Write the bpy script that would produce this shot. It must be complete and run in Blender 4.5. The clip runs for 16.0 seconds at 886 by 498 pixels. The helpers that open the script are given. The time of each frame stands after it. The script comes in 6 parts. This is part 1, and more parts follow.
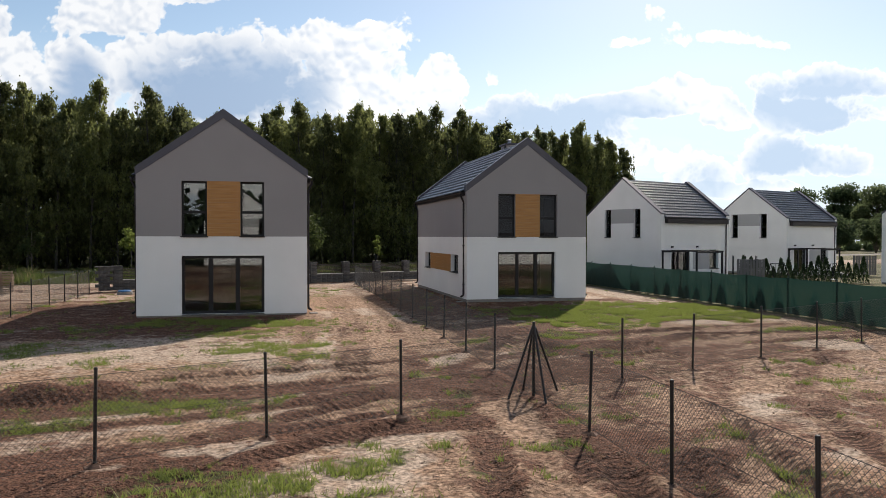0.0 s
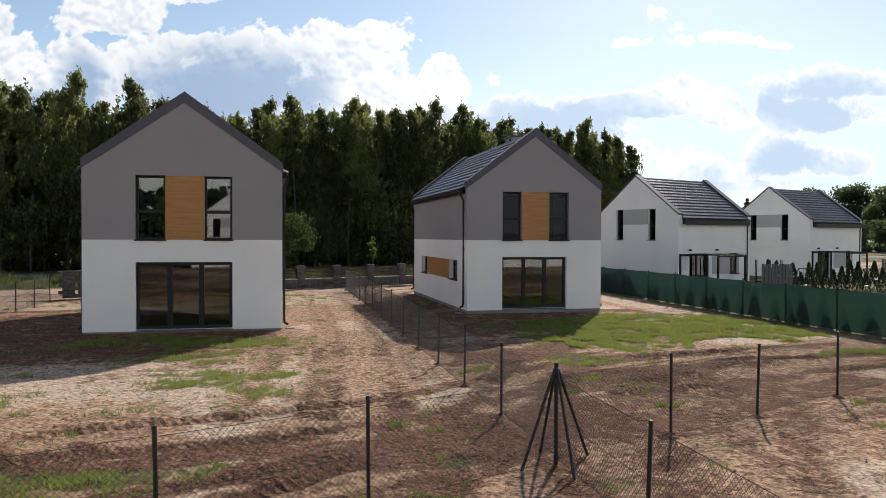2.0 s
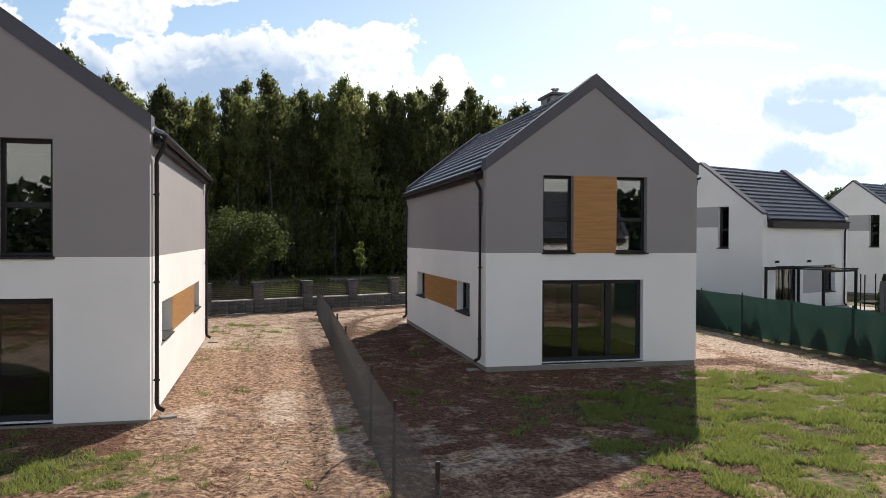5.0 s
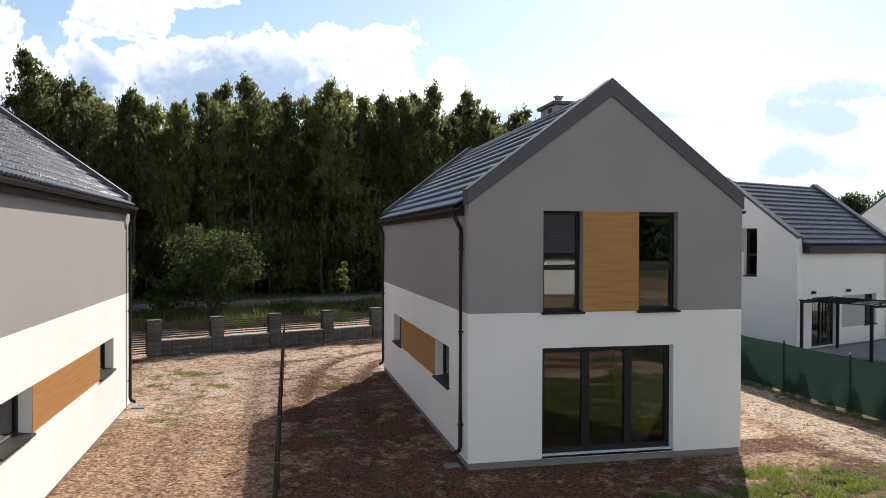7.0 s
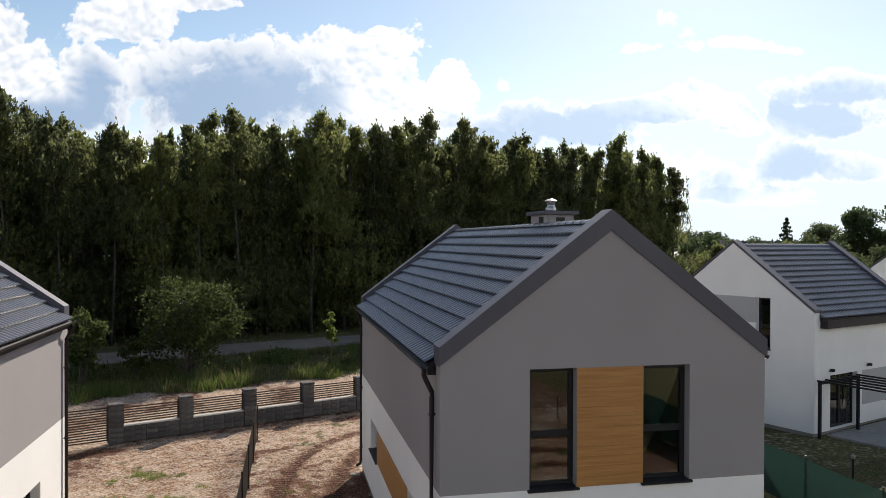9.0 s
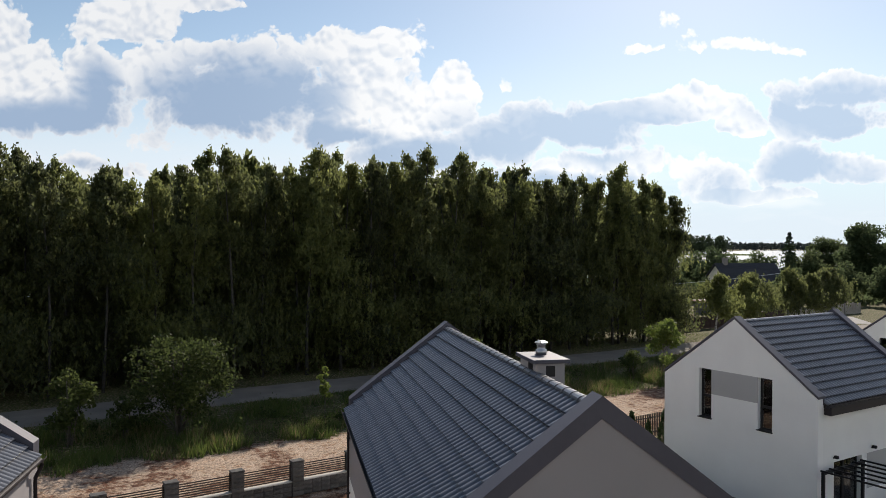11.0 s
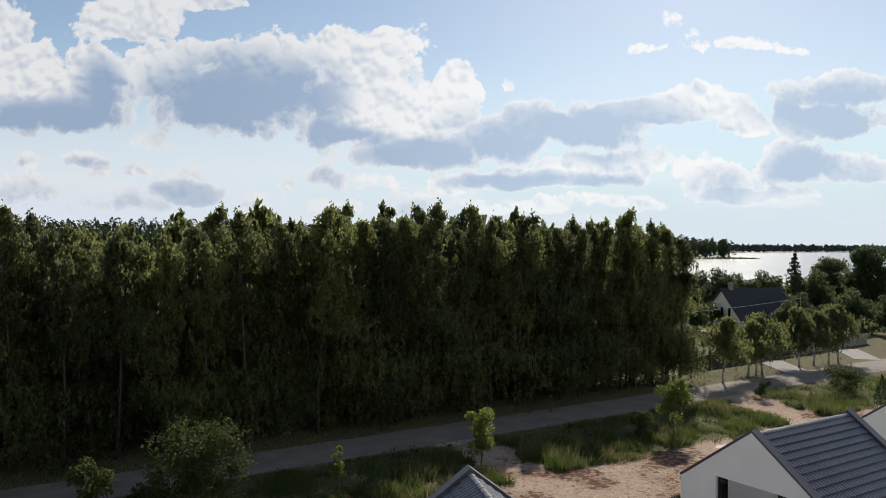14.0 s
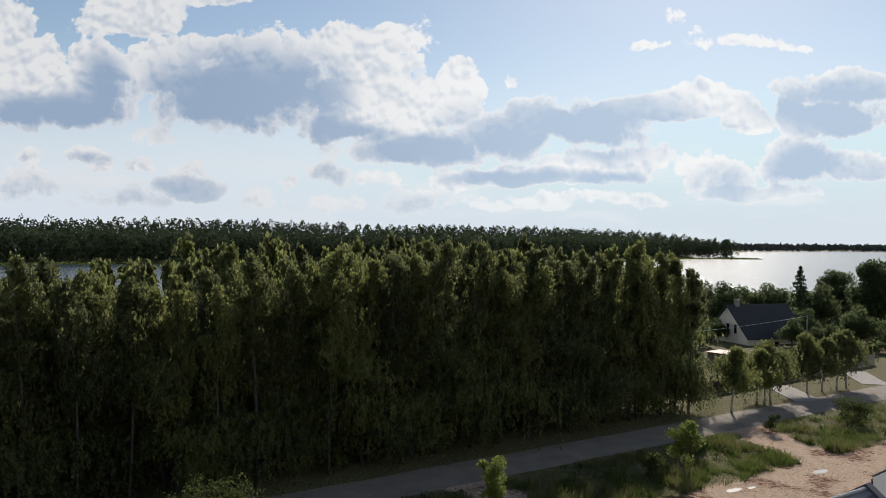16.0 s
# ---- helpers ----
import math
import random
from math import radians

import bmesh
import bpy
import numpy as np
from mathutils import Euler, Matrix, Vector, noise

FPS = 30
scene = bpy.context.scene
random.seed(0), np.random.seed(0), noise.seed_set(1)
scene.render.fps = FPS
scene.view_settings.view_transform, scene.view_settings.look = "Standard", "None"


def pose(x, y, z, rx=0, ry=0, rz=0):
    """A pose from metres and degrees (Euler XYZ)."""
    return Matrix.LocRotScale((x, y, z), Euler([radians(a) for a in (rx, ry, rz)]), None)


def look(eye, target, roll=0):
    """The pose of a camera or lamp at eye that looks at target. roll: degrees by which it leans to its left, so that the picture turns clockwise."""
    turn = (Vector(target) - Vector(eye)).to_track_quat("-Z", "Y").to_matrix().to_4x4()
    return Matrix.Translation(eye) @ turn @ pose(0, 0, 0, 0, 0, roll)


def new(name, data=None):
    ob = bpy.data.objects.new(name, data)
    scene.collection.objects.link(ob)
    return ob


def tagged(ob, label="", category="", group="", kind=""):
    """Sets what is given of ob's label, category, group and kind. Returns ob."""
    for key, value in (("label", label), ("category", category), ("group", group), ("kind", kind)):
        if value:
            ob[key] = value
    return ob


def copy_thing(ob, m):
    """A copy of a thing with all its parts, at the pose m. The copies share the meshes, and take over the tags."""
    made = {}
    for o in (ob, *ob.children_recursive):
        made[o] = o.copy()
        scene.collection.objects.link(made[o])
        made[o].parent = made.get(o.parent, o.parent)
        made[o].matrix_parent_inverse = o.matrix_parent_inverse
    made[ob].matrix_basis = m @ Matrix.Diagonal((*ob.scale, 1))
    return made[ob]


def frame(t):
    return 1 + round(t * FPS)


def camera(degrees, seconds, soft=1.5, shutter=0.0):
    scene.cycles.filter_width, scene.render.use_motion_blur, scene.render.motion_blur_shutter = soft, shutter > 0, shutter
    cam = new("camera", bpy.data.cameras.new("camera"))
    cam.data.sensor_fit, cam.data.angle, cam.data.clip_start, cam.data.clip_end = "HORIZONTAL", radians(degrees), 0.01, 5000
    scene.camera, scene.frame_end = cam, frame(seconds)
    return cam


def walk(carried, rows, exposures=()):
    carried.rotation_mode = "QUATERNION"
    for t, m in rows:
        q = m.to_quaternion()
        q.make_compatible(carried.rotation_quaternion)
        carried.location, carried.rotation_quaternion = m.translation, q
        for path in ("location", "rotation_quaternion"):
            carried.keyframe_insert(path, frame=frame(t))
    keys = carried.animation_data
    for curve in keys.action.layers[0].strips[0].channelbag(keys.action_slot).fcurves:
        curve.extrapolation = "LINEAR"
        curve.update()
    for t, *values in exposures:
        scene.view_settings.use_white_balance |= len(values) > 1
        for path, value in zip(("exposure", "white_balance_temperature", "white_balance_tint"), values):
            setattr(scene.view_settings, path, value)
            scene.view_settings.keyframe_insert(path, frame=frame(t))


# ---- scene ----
cam = camera(60.8, 16.0, soft=0.85)
PATH = [
    (0, (-9.265, -34.894, 2.997), (-8.813, -32.946, 2.965), 0.1),
    (1, (-8.957, -33.661, 3.062), (-8.507, -31.713, 3.03), 0.2),
    (1.5, (-8.544, -32.521, 3.067), (-8.098, -30.571, 3.035), 0.1),
    (2, (-8.158, -30.936, 3.128), (-7.71, -28.987, 3.096), 0.2),
    (2.5, (-7.814, -29.116, 3.162), (-7.368, -27.167, 3.13), 0.2),
    (3, (-7.401, -27.008, 3.202), (-6.957, -25.058, 3.171), 0.2),
    (3.5, (-6.99, -24.905, 3.219), (-6.548, -22.955, 3.189), 0.3),
    (4, (-6.422, -22.727, 3.281), (-5.983, -20.776, 3.251), 0.3),
    (6.5, (-4.186, -15.431, 3.928), (-3.752, -13.479, 3.906), 0.2),
    (7, (-3.745, -14.59, 4.461), (-3.314, -12.637, 4.439), 0.2),
    (7.5, (-3.41, -13.906, 5.074), (-2.979, -11.953, 5.054), 0.2),
    (8, (-3.135, -13.263, 5.79), (-2.707, -11.31, 5.771), 0.2),
    (8.5, (-2.898, -12.742, 6.484), (-2.471, -10.788, 6.465), 0.2),
    (9, (-2.634, -12.317, 7.251), (-2.21, -10.362, 7.234), 0.2),
    (9.5, (-2.364, -11.969, 7.97), (-1.94, -10.014, 7.952), 0.3),
    (9.7, (-2.3, -11.856, 8.25), (-1.877, -9.901, 8.234), 0.3),
    (11.8, (-2.088, -11.495, 11.571), (-1.671, -9.539, 11.557), 0.3),
    (12, (-2.183, -11.463, 11.845), (-1.766, -9.507, 11.833), 0.3),
    (12.5, (-2.437, -11.612, 12.631), (-2.022, -9.655, 12.616), 0.4),
    (13, (-2.496, -11.616, 13.489), (-2.081, -9.66, 13.475), 0.4),
    (13.5, (-2.637, -11.633, 14.276), (-2.223, -9.677, 14.26), 0.4),
    (14, (-2.839, -11.597, 15.061), (-2.427, -9.64, 15.044), 0.4),
    (14.5, (-3.013, -11.514, 15.874), (-2.602, -9.556, 15.855), 0.4),
    (15, (-3.195, -11.466, 16.768), (-2.786, -9.509, 16.747), 0.4),
    (15.5, (-3.378, -11.492, 17.725), (-2.971, -9.534, 17.701), 0.4),
    (16, (-3.569, -11.323, 18.545), (-3.162, -9.365, 18.519), 0.6),
]
walk(cam, [(t, look(eye, target, roll)) for t, eye, target, roll in PATH], exposures=[(0, 0.42), (4, 0.5), (6.5, 0.7), (7.5, 0.68), (9, 0.5), (12, 0.21), (16, 0.06)])


SUN_AZ, SUN_EL = radians(30.8), radians(34.0)
SUN_DIR = Vector((math.sin(SUN_AZ) * math.cos(SUN_EL), math.cos(SUN_AZ) * math.cos(SUN_EL), math.sin(SUN_EL)))
SKY_YAW = -11.6  # the heading towards which the cloud plan below is laid out

# cumulus masses: slope to the right and up of the heading, half width, half height (hundredths)
CLOUDS = [
    (-59, 27, 5, 6), (-54, 22.5, 6, 4.5), (-46.2, 22, 4.6, 4.2), (-51, 17.5, 11, 5.2), (-40.5, 29, 6.2, 4.2), (-46, 27.6, 3, 2), (-33, 31.6, 6.5, 1.7),
    (-38, 22.2, 4.2, 4.6), (-30, 25, 8.5, 2.4), (-21.5, 25.8, 3.4, 2), (-27, 18.8, 13, 8.4), (-34.5, 20.5, 4, 3), (-37, 14.6, 4, 2.2), (-13.5, 25.4, 6, 3.4), (-6.5, 25.6, 3.5, 3.2),
    (-2.5, 26.8, 1.6, 2), (-10, 20, 7, 6), (-13.5, 14.2, 6.2, 3), (2.2, 20.4, 3.4, 3.6), (-3, 17, 8, 4.6), (-2.5, 11.6, 13, 3.4), (17, 15, 12.5, 4.2), (9, 13, 7, 4.6),
    (26, 17, 8, 2.4), (34.5, 18, 7.5, 2.8), (40.5, 15.8, 3.6, 2.6), (20.5, 9.6, 8.5, 2.9), (10, 8.2, 9.5, 1.5), (31, 10.6, 5, 1.5),
    (54, 20.5, 10, 3), (53, 16.6, 9, 3.8), (47, 16, 3.2, 4.2), (46.5, 10, 5.5, 4), (37.5, 8, 4, 1.9), (55, 9.8, 6, 2.6), (42, 6.4, 8, 1.2),
    (32, 27.4, 2.6, 2), (35.5, 26, 4, 0.8), (28, 25.6, 2.6, 0.5), (44.6, 26.4, 2.4, 0.7), (8.8, 21, 0.7, 0.7),
    (-47.5, 10.6, 5.6, 0.9), (-43, 9, 4, 0.8), (-54, 10.2, 2, 0.9), (-53.5, 6.6, 4.6, 1.8), (-43, 5, 5, 1.4), (-33, 6.4, 5, 2.2), (-30.5, 8.9, 3.8, 1), (-37.5, 4.6, 2.4, 0.9),
    (-22.5, 4.8, 3.2, 1.2), (-20.5, 7.4, 1.8, 0.8), (-14.4, 8.6, 2, 1.2), (-13.5, 4.6, 3.6, 1), (-8, 7.6, 2.2, 1), (-3.5, 5, 3.4, 1.6), (0.8, 7.6, 3.2, 1.2), (4.6, 4.9, 4.6, 0.8), (13, 5, 6, 0.8), (24, 5.6, 6, 0.8),
]
# the thick parts that let little light through
BASES = [
    (-52, 15.6, 11.4, 3), (-44.6, 19, 3.4, 4.6), (-27.5, 17.6, 11.5, 7), (-18.5, 19, 5.5, 5), (-22, 13.4, 9, 3.2), (-12, 13.6, 6, 1.6), (-1.5, 11.2, 11, 2.4),
    (18, 14.8, 15, 4.4), (9, 12.6, 7, 3.4), (25.5, 13.5, 4.5, 2), (9.5, 8, 8.5, 1.2), (22, 7.9, 6, 1.5), (53, 18, 11, 4.2), (54, 14.6, 6, 2.6), (48, 9.8, 5, 3.8), (37.5, 7.4, 3.4, 1.2), (55, 8.6, 5, 1.4),
    (-33.5, 5.6, 4.2, 1.3), (-53.5, 5.6, 4.2, 1.1), (-14.4, 8.5, 1.8, 1.1), (-3.7, 4.4, 2.6, 0.8), (-43, 4.6, 3.6, 0.6), (-46, 10.2, 4, 0.4),
]


HEADS = ((14.0, 0.60), (33.0, 0.46), (78.0, 0.26), (180.0, 0.14))  # how fine, how proud


def make_world():
    world = bpy.data.worlds.new("sky")
    scene.world = world
    world.use_nodes = True
    nt = world.node_tree
    nt.nodes.clear()
    N, L = nt.nodes.new, nt.links.new

    def math_node(op, a, b=None, c=None, clamp=False):
        n = N("ShaderNodeMath")
        n.operation, n.use_clamp = op, clamp
        for i, v in enumerate((a, b, c)):
            if v is None:
                continue
            if isinstance(v, (int, float)):
                n.inputs[i].default_value = v
            else:
                L(v, n.inputs[i])
        return n.outputs[0]

    def ramp(v, lo, hi, a=0.0, b=1.0):
        n = N("ShaderNodeMapRange")
        n.interpolation_type = "SMOOTHSTEP"
        for k, q in (("From Min", lo), ("From Max", hi), ("To Min", a), ("To Max", b)):
            n.inputs[k].default_value = q
        L(v, n.inputs["Value"])
        return n.outputs[0]

    def blend(f, a, b):
        n = N("ShaderNodeMix")
        n.data_type = "RGBA"
        if isinstance(f, float):
            n.inputs["Factor"].default_value = f
        else:
            L(f, n.inputs["Factor"])
        for k, v in (("A", a), ("B", b)):
            if isinstance(v, tuple):
                n.inputs[k].default_value = (*v, 1)
            else:
                L(v, n.inputs[k])
        return n.outputs["Result"]

    out, bg, tc = N("ShaderNodeOutputWorld"), N("ShaderNodeBackground"), N("ShaderNodeTexCoord")
    sky = N("ShaderNodeTexSky")
    sky.sky_type, sky.sun_disc = "NISHITA", False
    sky.sun_elevation, sky.sun_rotation = SUN_EL, SUN_AZ
    sky.dust_density, sky.air_density, sky.ozone_density = SKY_DUST, 1.0, 1.0
    rot = N("ShaderNodeVectorRotate")
    rot.rotation_type = "Z_AXIS"
    rot.inputs["Angle"].default_value = -radians(SKY_YAW)
    L(tc.outputs["Generated"], rot.inputs["Vector"])
    xyz = N("ShaderNodeSeparateXYZ")
    L(rot.outputs[0], xyz.inputs[0])
    x, y, z = xyz.outputs
    yy = math_node("MAXIMUM", y, 0.05)
    u = math_node("DIVIDE", x, yy)
    v = math_node("DIVIDE", z, yy)
    uv = N("ShaderNodeCombineXYZ")
    L(u, uv.inputs[0]), L(v, uv.inputs[1])
    # billows: noises of three sizes push the outlines about
    def noise(vec, scale, detail, rough=0.5):
        n = N("ShaderNodeTexNoise")
        n.inputs["Scale"].default_value, n.inputs["Detail"].default_value, n.inputs["Roughness"].default_value = scale, detail, rough
        L(vec, n.inputs["Vector"])
        return n

    def shifted(vec, scale, detail, amount, rough=0.5):
        mad, add = N("ShaderNodeVectorMath"), N("ShaderNodeVectorMath")
        mad.operation = "MULTIPLY_ADD"
        L(noise(uv.outputs[0], scale, detail, rough).outputs["Color"], mad.inputs[0])
        mad.inputs[1].default_value, mad.inputs[2].default_value = (amount, amount * 0.8, 0), (-amount / 2, -amount * 0.4, 0)
        L(vec, add.inputs[0]), L(mad.outputs[0], add.inputs[1])
        return add.outputs[0]
    soft = shifted(uv.outputs[0], 9.0, 2, 0.045)
    crisp = shifted(soft, 26.0, 6, 0.022, 0.6)

    def billow(vec, sizes):
        """Rounded heads of several sizes, like the top of a cumulus."""
        total = None
        for scale, amp in HEADS[:sizes]:
            c = N("ShaderNodeTexVoronoi")
            c.voronoi_dimensions, c.feature = "2D", "SMOOTH_F1"
            c.inputs["Scale"].default_value, c.inputs["Smoothness"].default_value = scale, 0.35
            L(vec, c.inputs["Vector"])
            e = math_node("MULTIPLY", math_node("SUBTRACT", 0.45, c.outputs["Distance"]), amp)
            total = e if total is None else math_node("ADD", total, e)
        return total

    def cloud_mass(src, plan, flat):
        total = None
        for cu, cv, ru, rv in plan:
            small = ru * rv < 9
            if small:
                ru, rv = ru * 1.35, rv * 1.7
            sub, mul, under, worse, dot = (N("ShaderNodeVectorMath") for _ in range(5))
            sub.operation, mul.operation, under.operation, worse.operation, dot.operation = "SUBTRACT", "MULTIPLY", "MULTIPLY", "MAXIMUM", "DOT_PRODUCT"
            L(src, sub.inputs[0])
            sub.inputs[1].default_value = (cu / 100, cv / 100, 0)
            L(sub.outputs[0], mul.inputs[0])
            mul.inputs[1].default_value = (100 / ru, 100 / rv, 0)
            L(sub.outputs[0], under.inputs[0])
            under.inputs[1].default_value = (-100 / ru, -100 * flat / rv, 0)
            L(mul.outputs[0], worse.inputs[0]), L(under.outputs[0], worse.inputs[1])
            L(worse.outputs[0], dot.inputs[0]), L(worse.outputs[0], dot.inputs[1])
            e = math_node("MULTIPLY_ADD", dot.outputs["Value"], -0.42, 0.24) if small else math_node("SUBTRACT", 1.0, dot.outputs["Value"])
            total = e if total is None else math_node("SMOOTH_MAX", total, e, 0.15)
        return total

    heads = billow(crisp, 4)
    mass, base = cloud_mass(crisp, CLOUDS, 1.5), cloud_mass(shifted(soft, 20.0, 5, 0.03, 0.55), BASES, 1.2)
    body = math_node("ADD", math_node("MULTIPLY_ADD", mass, 0.8, 0.05), heads)
    sunward = N("ShaderNodeVectorMath")
    L(crisp, sunward.inputs[0])
    sunward.inputs[1].default_value = (0.003, 0.007, 0)
    relief = math_node("SUBTRACT", billow(sunward.outputs[0], 3), billow(crisp, 3))
    # elsewhere in the sky: the same kind of clouds, scattered
    zz = math_node("ADD", math_node("MAXIMUM", z, 0.0), 0.22)
    flat = N("ShaderNodeCombineXYZ")
    L(math_node("DIVIDE", x, zz), flat.inputs[0]), L(math_node("DIVIDE", y, zz), flat.inputs[1])
    n3 = N("ShaderNodeTexNoise")
    n3.inputs["Scale"].default_value, n3.inputs["Detail"].default_value = 1.3, 8
    L(flat.outputs[0], n3.inputs["Vector"])
    scatter = math_node("ADD", math_node("MULTIPLY_ADD", n3.outputs[0], 7.0, -2.7), math_node("MULTIPLY", math_node("MAXIMUM", z, 0.0), -2.4))
    ahead = ramp(y, 0.55, 0.72)
    ahead = math_node("MULTIPLY", ahead, ramp(z, 0.42, 0.34))
    dens = math_node("ADD", math_node("MULTIPLY", body, ahead), math_node("MULTIPLY", scatter, math_node("SUBTRACT", 1.0, ahead)))
    cover = ramp(dens, 0.0, 0.20)
    wisp = N("ShaderNodeTexNoise")
    wisp.inputs["Scale"].default_value, wisp.inputs["Detail"].default_value = 5.0, 7
    wide = N("ShaderNodeVectorMath")
    wide.operation = "MULTIPLY"
    L(soft, wide.inputs[0])
    wide.inputs[1].default_value = (1.0, 5.0, 1.0)
    L(wide.outputs[0], wisp.inputs["Vector"])
    thin = math_node("MULTIPLY", ramp(wisp.outputs[0], 0.47, 0.66), math_node("MULTIPLY", ramp(z, 0.15, 0.05), 0.55))
    cover = math_node("MAXIMUM", cover, thin)
    core = ramp(math_node("MULTIPLY_ADD", noise(soft, 11.0, 6, 0.6).outputs[0], 1.5, math_node("ADD", math_node("MULTIPLY", base, 0.85), -0.68)), -0.95, 0.8)
    core = math_node("MULTIPLY", core, ramp(body, 0.05, 0.55, 0.25, 1.0))
    open_part = math_node("MULTIPLY_ADD", core, -0.8, 1.0)
    hollow = math_node("ADD", math_node("MULTIPLY_ADD", relief, 3.0, 0.10), math_node("MULTIPLY", ramp(noise(soft, 15.0, 5, 0.55).outputs[0], 0.42, 0.68), 0.20), clamp=True)
    hollow = math_node("MULTIPLY", hollow, ramp(body, 0.02, 0.35))
    thick = math_node("MULTIPLY_ADD", math_node("MULTIPLY", hollow, open_part), 0.62, core, clamp=True)
    thick = math_node("MULTIPLY", thick, ahead)
    dim = blend(ramp(u, -0.35, 0.25), CLOUD_SHADE, CLOUD_THIN)
    shade = blend(thick, blend(ahead, CLOUD_FRONT, blend(ramp(u, -0.3, 0.15), CLOUD_LIT, CLOUD_BRIGHT)), dim)
    low = ramp(z, 0.25, 0.02)
    clear = N("ShaderNodeVectorMath")
    clear.operation = "MULTIPLY"
    L(sky.outputs[0], clear.inputs[0])
    clear.inputs[1].default_value = SKY_GAIN
    haze = blend(math_node("MULTIPLY", low, 0.95), clear.outputs[0], HORIZON)
    cap = N("ShaderNodeVectorMath")
    cap.operation = "MINIMUM"
    L(haze, cap.inputs[0])
    cap.inputs[1].default_value = (0.68, 0.835, 0.99)
    veil = math_node("MULTIPLY", cover, ramp(z, -0.01, 0.09, 0.25, 0.95))
    col = blend(veil, cap.outputs[0], shade)
    L(col, bg.inputs["Color"])
    bg.inputs["Strength"].default_value = SKY_STRENGTH
    L(bg.outputs[0], out.inputs[0])


SKY_DUST, SKY_GAIN, SKY_STRENGTH = 0.3, (0.099, 0.096, 0.092), 0.95
CLOUD_LIT, CLOUD_SHADE, CLOUD_THIN, HORIZON = (0.77, 0.775, 0.785), (0.29, 0.385, 0.535), (0.47, 0.58, 0.73), (0.68, 0.735, 0.835)
CLOUD_FRONT, CLOUD_BRIGHT = (1.2, 1.15, 1.07), (0.93, 0.93, 0.93)
make_world()
sun = new("sun", bpy.data.lights.new("sun", "SUN"))
sun.data.energy, sun.data.angle, sun.data.color = 4.4, radians(0.6), (1.0, 0.9, 0.785)
sun.matrix_world = look(SUN_DIR * 100, (0, 0, 0))


# ---- materials ----
def mat(name, color, rough=0.7, metal=0.0, color2=None, scale=4.0, detail_scale=60.0, bump=0.1, bump_dist=0.01, spread=0.5, coords="Object", per_object=0.0, stretch=None, spec=0.5):
    """A surface with two scales of variation and a fine relief."""
    m = bpy.data.materials.new(name)
    m.use_nodes = True
    nt = m.node_tree
    b = nt.nodes["Principled BSDF"]
    b.inputs["Roughness"].default_value = rough
    b.inputs["Metallic"].default_value = metal
    b.inputs["Specular IOR Level"].default_value = spec
    tc = nt.nodes.new("ShaderNodeTexCoord")
    vec = tc.outputs[coords]
    if stretch:
        mp = nt.nodes.new("ShaderNodeMapping")
        mp.inputs["Scale"].default_value = stretch
        nt.links.new(vec, mp.inputs["Vector"])
        vec = mp.outputs[0]
    n1 = nt.nodes.new("ShaderNodeTexNoise")
    n1.inputs["Scale"].default_value, n1.inputs["Detail"].default_value = scale, 6
    n2 = nt.nodes.new("ShaderNodeTexNoise")
    n2.inputs["Scale"].default_value, n2.inputs["Detail"].default_value = detail_scale, 4
    nt.links.new(vec, n1.inputs["Vector"])
    nt.links.new(vec, n2.inputs["Vector"])
    mix = nt.nodes.new("ShaderNodeMath")
    mix.operation = "MULTIPLY_ADD"
    nt.links.new(n2.outputs[0], mix.inputs[0])
    mix.inputs[1].default_value = 0.45
    nt.links.new(n1.outputs[0], mix.inputs[2])
    ramp = nt.nodes.new("ShaderNodeMapRange")
    ramp.inputs["From Min"].default_value, ramp.inputs["From Max"].default_value = 0.72 - spread / 2, 0.72 + spread / 2
    nt.links.new(mix.outputs[0], ramp.inputs["Value"])
    col = nt.nodes.new("ShaderNodeMix")
    col.data_type = "RGBA"
    c2 = color2 or tuple(min(1, c * 1.15) for c in color)
    col.inputs["A"].default_value = (*color, 1)
    col.inputs["B"].default_value = (*c2, 1)
    nt.links.new(ramp.outputs[0], col.inputs["Factor"])
    last = col.outputs["Result"]
    if per_object:
        oi = nt.nodes.new("ShaderNodeObjectInfo")
        mr = nt.nodes.new("ShaderNodeMapRange")
        mr.inputs["To Min"].default_value, mr.inputs["To Max"].default_value = 1 - per_object, 1 + per_object
        nt.links.new(oi.outputs["Random"], mr.inputs["Value"])
        hs = nt.nodes.new("ShaderNodeHueSaturation")
        nt.links.new(mr.outputs[0], hs.inputs["Value"])
        nt.links.new(last, hs.inputs["Color"])
        last = hs.outputs[0]
    nt.links.new(last, b.inputs["Base Color"])
    if bump:
        bp = nt.nodes.new("ShaderNodeBump")
        bp.inputs["Strength"].default_value, bp.inputs["Distance"].default_value = bump, bump_dist
        nt.links.new(n2.outputs[0], bp.inputs["Height"])
        nt.links.new(bp.outputs[0], b.inputs["Normal"])
    return m


